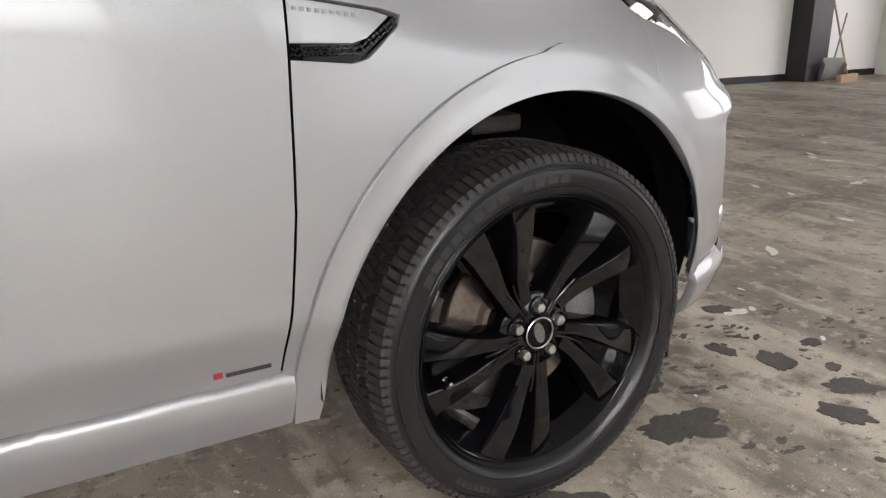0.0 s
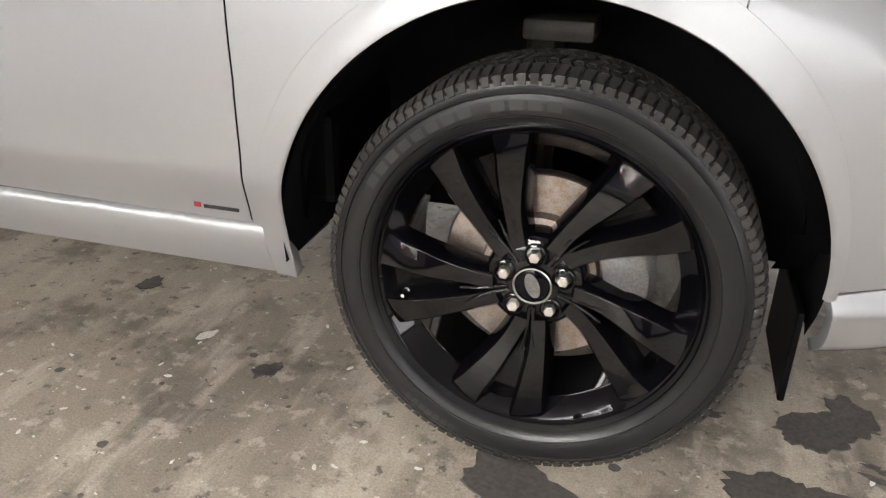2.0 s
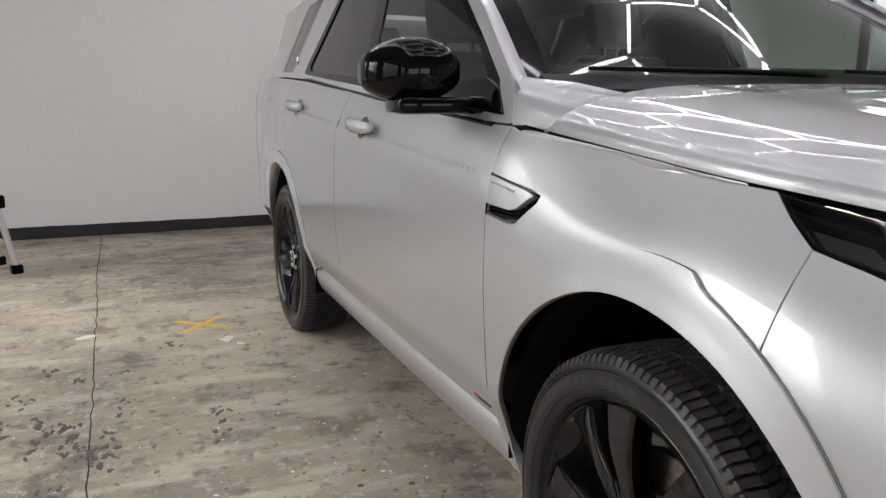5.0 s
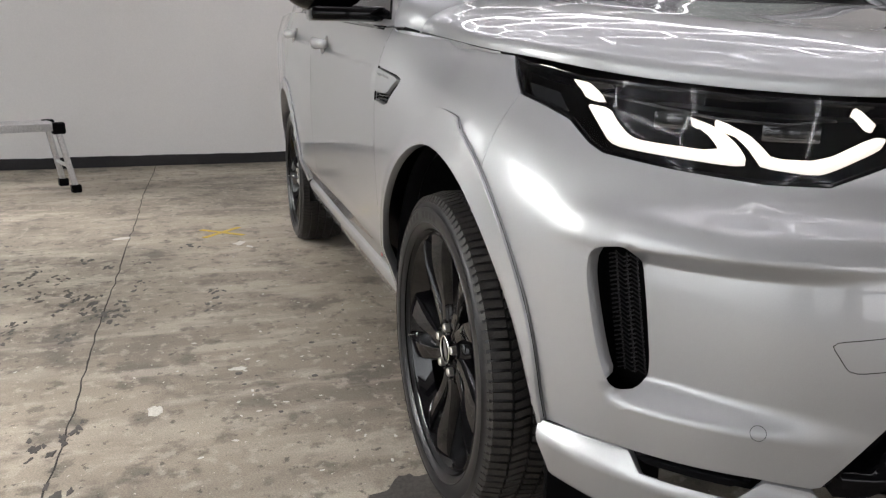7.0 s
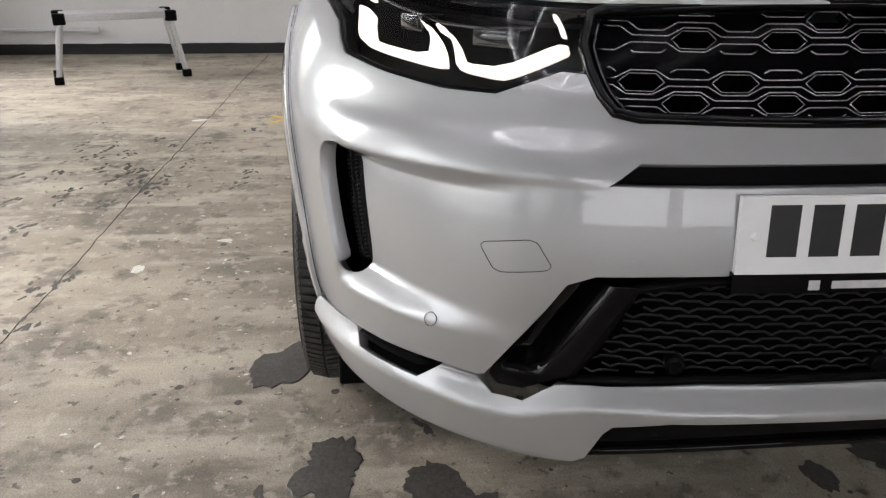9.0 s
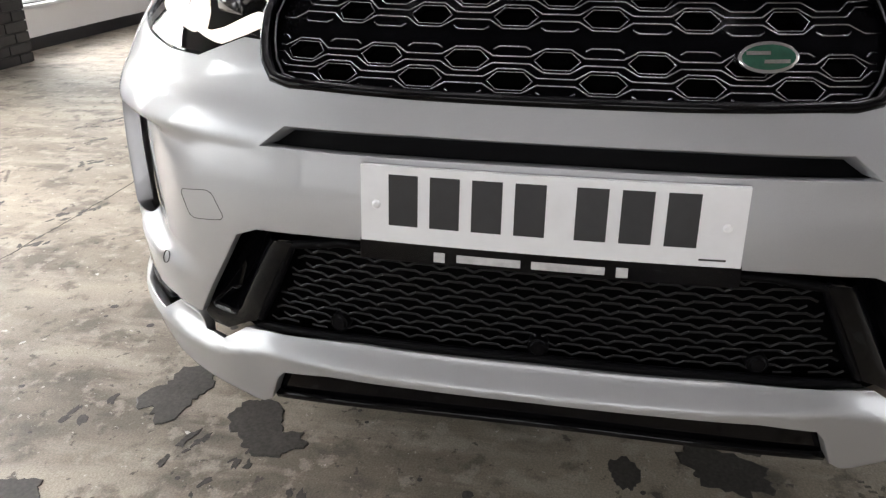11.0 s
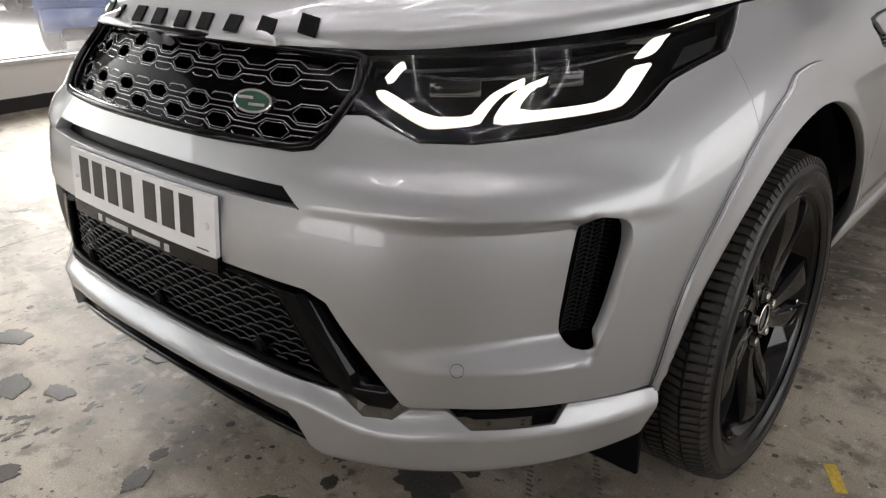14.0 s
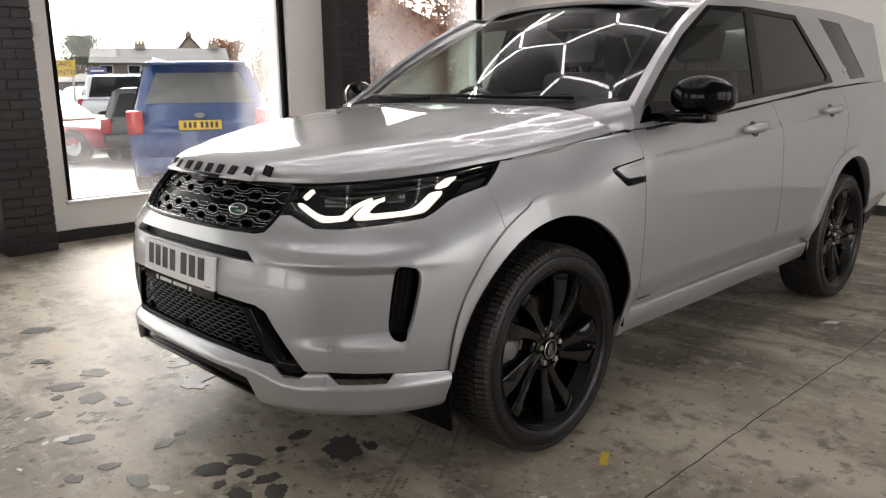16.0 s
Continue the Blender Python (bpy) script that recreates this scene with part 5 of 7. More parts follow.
    for j in range(-1, 16):
        for i in range(-14, 15):
            u0, z0 = (i + 0.5 * (j % 2)) * 0.050, 0.452 + j * 0.0125
            pts = [(u0 - 0.025, z0), (u0 - 0.013, z0 + 0.0062), (u0 + 0.013, z0 + 0.0062), (u0 + 0.025, z0)]
            for a, b in zip(pts, pts[1:]):
                if inside(a, region) and inside(b, region):
                    bar(bm, [mesh_at(*a), mesh_at(*b)], 0.0011, False, 4, 2.0)
    tagged(part("intake_mesh", bm, MESH, intake, "black honeycomb mesh", None), kind="stuff")
    frame_pts = mirrored([(0.0, 0.630), (0.30, 0.619), (0.376, 0.604), (0.420, 0.512), (0.460, 0.441), (0.27, 0.456), (0.0, 0.459)])
    tube("intake_frame", [off(skin, -0.012)(*p) for p in dense(frame_pts, 0.02)], 0.0075, TRIM, intake, "black intake frame", closed=True)

    def blades(flip):
        s = -1 if flip else 1
        patch("corner_blade", [(0.372, 0.610), (0.445, 0.607), (0.466, 0.594), (0.490, 0.555), (0.575, 0.432), (0.562, 0.414), (0.522, 0.414), (0.478, 0.440), (0.455, 0.450), (0.43, 0.50)],
              off(skin, lambda u, z: -0.004 - 0.045 * ramp(u - (0.6 - z) * 0.55, 0.405, 0.45) * (1 - ramp(u - (0.6 - z) * 0.62, 0.462, 0.474)) * ramp(z, 0.44, 0.47)), GLOSS, intake, "gloss black corner blade", gap=0.012, edge=0.03, flip=flip)
        vent = patch("side_vent", rounded([(0.82, 0.775), (0.945, 0.765), (0.92, 0.51), (0.815, 0.505)], 1), off(skin, -0.062), TRIM, car, "black vent at the bumper's corner", gap=0.04, edge=0, flip=flip)
        bm = bmesh.new()
        at = off(skin, -0.048)
        for i in range(26):
            z = 0.540 + i * 0.0078
            u = 0.832 + 0.14 * (z - 0.54)
            pts = [(u, z), (u + 0.012, z + 0.006), (u + 0.024, z), (u + 0.036, z + 0.006), (u + 0.050, z)]
            bar(bm, [(p[0], s * p[1], p[2]) for p in (Vector(at(*q)) for q in pts)], 0.0013, False, 5)
        for k in range(3):
            bar(bm, [(p[0], s * p[1], p[2]) for p in (Vector(at(0.832 + 0.018 * k + 0.14 * (z - 0.54), z)) for z in np.linspace(0.54, 0.745, 8))], 0.0013, False, 5)
        part("vent_grid", bm, MESH, vent, "black vent mesh", None)
        patch("lower_slot", [(0.64, 0.436), (0.66, 0.40), (0.83, 0.40), (0.85, 0.430)], off(skin, -0.012), TRIM, car, "black lower slot", gap=0.03, edge=0, flip=flip)
        patch("lower_slot_mesh", [(0.665, 0.424), (0.69, 0.410), (0.808, 0.410), (0.826, 0.422)], off(skin, 0.004), TRIM, car, "", gap=0.02, edge=0.01, flip=flip)
        # round parking sensor in the bumper
        p = Vector(off(BUMPER, 0.0008)(0.664, 0.507))
        q = Vector(off(BUMPER, 0.01)(0.664, 0.507))
        n = (q - p).normalized()
        p.y *= s
        n.y *= s
        bm = bmesh.new()
        lathe(bm, [(0.0108, -0.001), (0.0108, 0.0004), (0.0115, 0.0004), (0.0115, -0.001)], 24, "z", Matrix.Translation(p) @ n.to_track_quat("Z", "Y").to_matrix().to_4x4())
        part("parking_sensor", bm, TRIM, car, "fine dark ring of a flush round sensor", 30)
    both(blades)
    for u in (-0.31, 0.0, 0.31):
        p = Vector(off(skin, -0.012)(u, 0.478))
        n = (Vector(off(skin, 0.0)(u, 0.478)) - p).normalized()
        bm = bmesh.new()
        lathe(bm, [(0.0, 0.004), (0.010, 0.004), (0.0125, 0.001), (0.0155, 0.0), (0.0155, -0.02)], 24, "z", Matrix.Translation(p) @ n.to_track_quat("Z", "Y").to_matrix().to_4x4())
        part("intake_sensor", bm, TRIM, intake, "round black sensor in the mesh", 30)
    # towing-eye cover: a fine square outline in the right half
    eye = rounded([(-0.512, 0.672), (-0.485, 0.628), (-0.565, 0.612), (-0.592, 0.655)], 2, 0.12)
    tube("tow_cover_gap", [off(BUMPER, 0.0)(*p) for p in dense(eye, 0.015)], 0.0007, DARKSTEEL, car, "fine gap round the towing-eye cover", closed=True, sides=5)
    # number plate
    plate = new("number_plate")
    plate.parent = car
    bm = bmesh.new()
    bend = lambda y, z, d: Vector((0.9165 - 0.10 * y * y - 0.10 * (z - 0.69) + d, y, z))
    def slab(bm, y0, y1, z0, z1, d0, d1, k=12):
        rows = []
        for i in range(k + 1):
            y = y0 + (y1 - y0) * i / k
            rows.append([bm.verts.new(bend(y, z, d)) for z, d in ((z0, d0), (z0, d1), (z1, d1), (z1, d0))])
        for a, b in zip(rows, rows[1:]):
            for i in range(4):
                bm.faces.new((a[i], b[i], b[(i + 1) % 4], a[(i + 1) % 4]))
        bm.faces.new(rows[0])
        bm.faces.new(rows[-1][::-1])
    slab(bm, -0.26, 0.26, 0.640, 0.749, -0.004, 0.004)
    plate_body = part("plate_panel", bm, PLATE, plate, "white reflective plate", 20)
    for y in (-0.198, -0.139, -0.080, -0.021, 0.061, 0.120, 0.179):
        bm = bmesh.new()
        slab(bm, y - 0.021, y + 0.021, 0.665, 0.738, 0.0035, 0.0046, 2)
        part("plate_bar", bm, INK, plate, "plain black bar", None)
    bm = bmesh.new()
    slab(bm, -0.262, 0.262, 0.612, 0.641, -0.012, 0.003)
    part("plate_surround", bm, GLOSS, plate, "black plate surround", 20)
    bm = bmesh.new()
    for y0, y1 in ((-0.12, -0.03), (-0.015, 0.085)):
        slab(bm, y0, y1, 0.618, 0.629, 0.003, 0.0038, 3)
    for y in (-0.145, 0.108):
        slab(bm, y - 0.008, y + 0.008, 0.616, 0.630, 0.003, 0.0038, 2)
    part("surround_lettering", bm, GREY_INK, plate, "plain grey bars of lettering", None)
    bm = bmesh.new()
    slab(bm, 0.205, 0.24, 0.648, 0.6505, 0.0038, 0.0044, 2)
    part("plate_small_bar", bm, INK, plate, "", None)
    for y in (-0.237, 0.237):
        bm = bmesh.new()
        lathe(bm, [(0.0, 0.004), (0.004, 0.0035), (0.0062, 0.001), (0.0062, -0.002)], 16, "z", Matrix.Translation(bend(y, 0.694, 0.004)) @ Matrix.Rotation(radians(90), 4, "Y"))
        part("plate_screw", bm, PLATE, plate, "white screw cap", 40)
    both(lambda flip: headlight(car, flip))


def headlight(car, flip):
    s = -1 if flip else 1
    put = lambda *a, **k: patch(*a, flip=flip, **k)
    deep = off(skin, lambda u, z: -0.055)
    lamp = put("headlight", LAMP, deep, VOID, car, "headlamp with lit running-light hooks behind clear glass", gap=0.03, edge=0)
    outer = shrink(LAMP, 0.001)
    put("lamp_rim", outer, off(skin, -0.006), GLOSS, lamp, "gloss black lamp rim", holes=[shrink(LAMP, 0.0065)], gap=0.015, edge=0.03, inset=0.001)
    glass = put("lamp_glass", LAMP, off(skin, 0.0005), LENSGLASS, lamp, "clear lamp glass", gap=0.03, edge=0)
    lit = [[(1.199, 1.030), (1.136, 1.026), (1.083, 1.018), (1.043, 1.006), (0.986, 0.977), (1.044, 0.982), (1.072, 1.001), (1.137, 1.020)],
           [(1.026, 0.969), (0.971, 0.965), (0.945, 0.945), (0.912, 0.925), (0.887, 0.919), (0.766, 0.910), (0.778, 0.926), (0.799, 0.942), (0.834, 0.955), (0.797, 0.951), (0.764, 0.938), (0.739, 0.921), (0.722, 0.902), (0.727, 0.895), (0.925, 0.910), (0.955, 0.917), (0.990, 0.942)],
           [(0.794, 0.953), (0.755, 0.947), (0.724, 0.935), (0.702, 0.919), (0.687, 0.905), (0.622, 0.904), (0.549, 0.938), (0.527, 0.936), (0.528, 0.926), (0.600, 0.894), (0.623, 0.888), (0.703, 0.896), (0.714, 0.908), (0.731, 0.925), (0.755, 0.940)],
           [(0.586, 0.978), (0.564, 0.976), (0.537, 0.950), (0.554, 0.950), (0.569, 0.967)]]
    for pts in lit:
        put("running_light", rounded(shrink(pts, 0.0016), 1, 0.2), off(skin, -0.014), DRL, lamp, "lit warm-white running light", gap=0.015, edge=0.02)
    # reflector units: two square lenses in dark cases
    for u, z, w in ((0.86, 0.957, 0.030), (0.665, 0.945, 0.042)):
        p = Vector(off(skin, -0.030)(u, z))
        bm = bmesh.new()
        m = Matrix.Translation((p.x, s * p.y, p.z)) @ Matrix.Rotation(radians(s * (38 if u < 0.8 else 55)), 4, "Z")
        box(bm, (-0.05, -w, -0.014), (0.004, w, 0.014), 0.004, m)
        box(bm, (0.003, -w * 0.8, -0.009), (0.008, w * 0.8, 0.009), 0.003, m)
        bmesh.ops.recalc_face_normals(bm, faces=bm.faces[:])
        part("lamp_unit", bm, DARKCHROME, lamp, "square lamp unit", 30)
    # thin bright rail under the top edge
    tube("lamp_rail", [(q[0], s * q[1], q[2]) for q in (off(skin, -0.02)(u, z) for u, z in ((0.60, 0.958), (0.68, 0.951), (0.78, 0.956), (0.90, 0.972), (1.0, 0.985)))], 0.003, DARKCHROME, lamp, "thin bright rail")
    put("lamp_marker", [(1.06, 0.958), (1.16, 0.977), (1.19, 1.0), (1.10, 0.988)], off(skin, -0.02), TINT, lamp, "dark side marker", gap=0.02)


def interior(car):
    bm = bmesh.new()
    box(bm, (-0.95, -0.72, 0.75), (-0.48, 0.72, 1.13), 0.05)
    dash = part("dashboard", bm, SEAT, car, "dark dashboard", 40)
    bm = bmesh.new()
    pts = [(-1.02 + 0.06 * math.sin(a), -0.38 + 0.185 * math.cos(a), 1.08 + 0.175 * math.sin(a)) for a in np.linspace(0, 2 * math.pi, 28, endpoint=False)]
    bar(bm, pts, 0.014, True, 8)
    box(bm, (-1.03, -0.44, 1.04), (-0.99, -0.32, 1.12), 0.02)
    box(bm, (-1.03, -0.56, 1.07), (-1.01, -0.20, 1.10), 0.008)
    part("steering_wheel", bm, SEAT, car, "dark steering wheel", 40)
    for y in (-0.38, 0.38):
        bm = bmesh.new()
        lean = Matrix.Translation((-1.75, y, 0.80)) @ Matrix.Rotation(radians(-16), 4, "Y")
        box(bm, (-0.08, -0.24, 0.0), (0.06, 0.24, 0.56), 0.05, lean)
        box(bm, (-0.05, -0.13, 0.60), (0.05, 0.13, 0.80), 0.04, lean)
        box(bm, (-0.012, -0.07, 0.53), (0.0, -0.055, 0.63), 0, lean)
        box(bm, (-0.012, 0.055, 0.53), (0.0, 0.07, 0.63), 0, lean)
        box(bm, (-1.75, y - 0.25, 0.62), (-1.20, y + 0.25, 0.82), 0.05)
        part("front_seat", bm, SEAT, car, "dark leather front seat", 40)
    bm = bmesh.new()
    lean = Matrix.Translation((-2.62, 0, 0.82)) @ Matrix.Rotation(radians(-18), 4, "Y")
    box(bm, (-0.08, -0.66, 0.0), (0.06, 0.66, 0.55), 0.05, lean)
    for y in (-0.42, 0.42):
        box(bm, (-0.05, y - 0.12, 0.55), (0.04, y + 0.12, 0.72), 0.04, lean)
    part("rear_seat", bm, SEAT, car, "dark leather rear bench", 40)
    bm = bmesh.new()
    box(bm, (-3.6, -0.80, 0.42), (-0.4, 0.80, 0.60), 0.02)
    box(bm, (-0.5, -0.48, 0.30), (0.62, 0.48, 0.90), 0.05)
    part("floor_pan", bm, TRIM, car, "", None)
    bm = bmesh.new()
    box(bm, (-1.32, -0.14, 1.545), (-1.27, 0.14, 1.615), 0.015)
    part("inside_mirror", bm, SEAT, car, "black rear-view mirror", 40)
    for s in (-1, 1):
        bm = bmesh.new()
        bar(bm, [(0.0, s * 0.60, 0.36), (0.0, s * 0.45, 0.34)], 0.03, False, 10)
        bar(bm, [(-0.06, s * 0.60, 0.40), (-0.06, s * 0.56, 0.75)], 0.035, False, 10)
        box(bm, (-0.07, -0.10, -0.018), (0.05, 0.02, 0.018), 0.008, Matrix.Translation((0.0, s * 0.66, 0.765)))
        part("suspension", bm, DARKSTEEL, car, "grey suspension strut", 30)


car = thing("car", "silver SUV with black wheels, parked on the concrete floor", "car")
car_body(car)
car_upper(car)
front_end(car)
interior(car)
for cx in (0.0, WB):
    for s in (1, -1):
        wheel(car, cx, s)


# ---- the room ----
def slab(name, lo, hi, mat, label, category, bevel=0.0, parent=None):
    bm = bmesh.new()
    box(bm, lo, hi, bevel)
    ob = part(name, bm, mat, parent)
    return tagged(ob, label, category, kind="" if parent else "structure")


XB, XF, YR, YL, H = -5.95, 11.6, -4.40, 5.40, 3.05


def glazed_wall(name, m, a, b, openings):
    """A white wall with large windows out of view, added for their light; it runs along its own y from a to b, the room
    on its -x side.
    """
    def piece(nm, lo, hi, mat, bevel=0.0):
        bm = bmesh.new()
        box(bm, lo, hi, bevel, m)
        bmesh.ops.recalc_face_normals(bm, faces=bm.faces[:])
        return part(nm, bm, mat)
    tagged(piece(f"wall_{name}_low", (0, a, 0), (0.25, b, 0.32), WALL), "white wall under the windows", "wall", kind="structure")
    tagged(piece(f"wall_{name}_head", (0, a, 2.75), (0.25, b, H), WALL), "white wall over the windows", "wall", kind="structure")
    ends = [a] + [v for o in openings for v in o] + [b]
    for i in range(0, len(ends), 2):
        tagged(piece(f"wall_{name}_pier_{i // 2 + 1}", (0, ends[i], 0.32), (0.25, ends[i + 1], 2.75), WALL), "white pier beside the windows", "wall", kind="structure")
    for i, (y0, y1) in enumerate(openings):
        w = tagged(new(f"window_{name}_{i + 1}"), "large unseen window in a dark frame, added for its light", "window", kind="structure")
        for lo, hi in (((0.05, y0, 0.32), (0.15, y0 + 0.05, 2.75)), ((0.05, y1 - 0.05, 0.32), (0.15, y1, 2.75)), ((0.05, y0 + 0.05, 2.70), (0.15, y1 - 0.05, 2.75)), ((0.05, y0 + 0.05, 0.32), (0.15, y1 - 0.05, 0.37))):
            piece("window_frame", lo, hi, TRIM, 0.006).parent = w
        pane = piece("pane", (0.095, y0 + 0.05, 0.37), (0.101, y1 - 0.05, 2.70), GLASS)
        pane.parent = w
        pane.visible_shadow = False


def room():
    slab("floor", (XB - 0.3, YR - 0.3, -0.2), (XF + 0.3, YL + 0.3, 0.0), CONCRETE, "worn stained grey concrete floor", "floor")
    slab("ceiling", (XB - 0.3, YR - 0.3, H), (XF + 0.3, YL + 0.3, H + 0.15), CEIL, "plain grey painted ceiling", "ceiling")
    slab("wall_back", (XB - 0.25, YR - 0.3, 0), (XB, YL + 0.3, H), WALL, "plain white painted wall", "wall")
    # the windows in these two walls are out of view, added as fill light
    glazed_wall("end", Matrix.Translation((XF, 0, 0)), YR - 0.3, YL + 0.3, ((-3.9, 0.1), (0.5, 4.4)))
    glazed_wall("left", Matrix.Translation((0, YL, 0)) @ Matrix.Rotation(radians(90), 4, "Z") @ Matrix.Diagonal((1, -1, 1, 1)), XB, XF, ((-4.8, -1.6), (-1.2, 2.2)))
    # black painted skirting with an uneven upper edge
    def skirting(name, p, q, n):
        p, q, n = Vector(p), Vector(q), Vector(n)
        k = int((q - p).length / 0.05)
        bm = bmesh.new()
        rows = []
        for i in range(k + 1):
            c = p.lerp(q, i / k)
            h = 0.098 + 0.006 * noise.noise(c * 3.1) + 0.003 * noise.noise(c * 17)
            rows.append([bm.verts.new(v) for v in (c, c + n * 0.012, c + n * 0.012 + Vector((0, 0, h - 0.004)), c + n * 0.004 + Vector((0, 0, h)), c + Vector((0, 0, h)))])
        for a, b in zip(rows, rows[1:]):
            for i in range(4):
                bm.faces.new((a[i], b[i], b[i + 1], a[i + 1]))
        bmesh.ops.recalc_face_normals(bm, faces=bm.faces[:])
        tagged(part(name, bm, BLACKWALL), "black painted skirting along the wall", "skirting", kind="structure")
    skirting("baseboard_back", (XB, YR, 0), (XB, YL, 0), (1, 0, 0))
    skirting("baseboard_left", (XB, YL, 0), (XF, YL, 0), (0, -1, 0))
    skirting("baseboard_window", (XF, YR, 0), (XB, YR, 0), (0, 1, 0))
    # window wall: low wall, piers and lintel round the openings
    # the last two openings are out of view and hold added area lamps
    openings = [(-2.45, -0.17), (-5.40, -3.30), (0.95, 4.6), (5.6, 9.2)]
    sill, head = 0.32, 2.75
    slab("wall_window_low", (XB, YR - 0.25, 0), (XF, YR, sill), WALL, "white wall under the windows", "wall")
    slab("wall_window_head", (XB, YR - 0.25, head), (XF, YR, H), WALL, "white wall over the windows", "wall")
    edges = sorted([XB, XF] + [v for o in openings for v in o])
    for i in range(0, len(edges), 2):
        slab(f"wall_pier_{i // 2 + 1}", (edges[i], YR - 0.25, sill), (edges[i + 1], YR, head), WALL, "white pier between the windows", "wall")
    for i, (x0, x1) in enumerate(openings):
        w = tagged(new(f"window_{i + 1}"), "large shop window in a white frame, partly steamed up", "window", kind="structure")
        bm = bmesh.new()
        for lo, hi in (((x0, YR - 0.16, sill), (x0 + 0.05, YR - 0.04, head)), ((x1 - 0.05, YR - 0.16, sill), (x1, YR - 0.04, head)), ((x0 + 0.05, YR - 0.16, head - 0.05), (x1 - 0.05, YR - 0.04, head))):
            box(bm, lo, hi, 0.006)
        part("window_frame", bm, TRIM, w, "dark window frame", None)
        bm = bmesh.new()
        box(bm, (x0 + 0.05, YR - 0.16, sill), (x1 - 0.05, YR - 0.04, sill + 0.035), 0.006)
        part("frame_rail", bm, TRIM, w, "dark bottom rail", None)
        bm = bmesh.new()
        box(bm, (x0 - 0.02, YR - 0.03, sill + 0.002), (x1 + 0.02, YR + 0.035, sill + 0.03), 0.006)
        part("window_sill", bm, FRAME, w, "white sill", None)
        bm = bmesh.new()
        box(bm, (x0 + 0.05, YR - 0.105, sill + 0.03), (x1 - 0.05, YR - 0.099, head - 0.05))
        pane = part("pane", bm, GLASS, w, "clear pane with some steam", None)
        pane.visible_shadow = False
    # black brick piers in front of the wall
    for i, (x0, x1) in enumerate(((0.045, 0.42), (-3.26, -2.88), (4.85, 5.35), (9.45, 9.95))):
        pier = slab(f"brick_pier_{i + 1}", (x0 + 0.008, YR, 0), (x1 - 0.008, -4.088, H), BLACKWALL, "black painted brick pier", "pier")
        bricks(pier, x0, x1, -4.08, i < 2)
    # black post by the far wall
    post = slab("wall_post", (9.35, 5.06, 0), (9.82, YL, H), BLACKWALL, "black painted post at the wall", "post", 0.01)
    return openings


def brick_mesh(w, d, h):
    bm = bmesh.new()
    box(bm, (-w / 2, -d / 2, -h / 2), (w / 2, d / 2, h / 2), 0.005)
    me = bpy.data.meshes.new("brick")
    bm.to_mesh(me)
    bm.free()
    me.materials.append(BRICKP)
    return me


def bricks(pier, x0, x1, y, near):
    w = x1 - x0
    rows = 40
    long_, short = brick_mesh(w * 0.62 - 0.008, 0.1, 0.066), brick_mesh(w * 0.38 - 0.004, 0.1, 0.066)
    for r in range(rows):
        z = 0.037 + r * 0.0755
        order = (long_, short) if r % 2 else (short, long_)
        x = x0
        for me in order:
            bw = max(v.co.x for v in me.vertices) * 2
            ob = new("brick", me)
            ob.location = (x + bw / 2, y - 0.047 + random.uniform(-0.002, 0.002), z)
            ob.parent = pier
            x += bw + 0.010


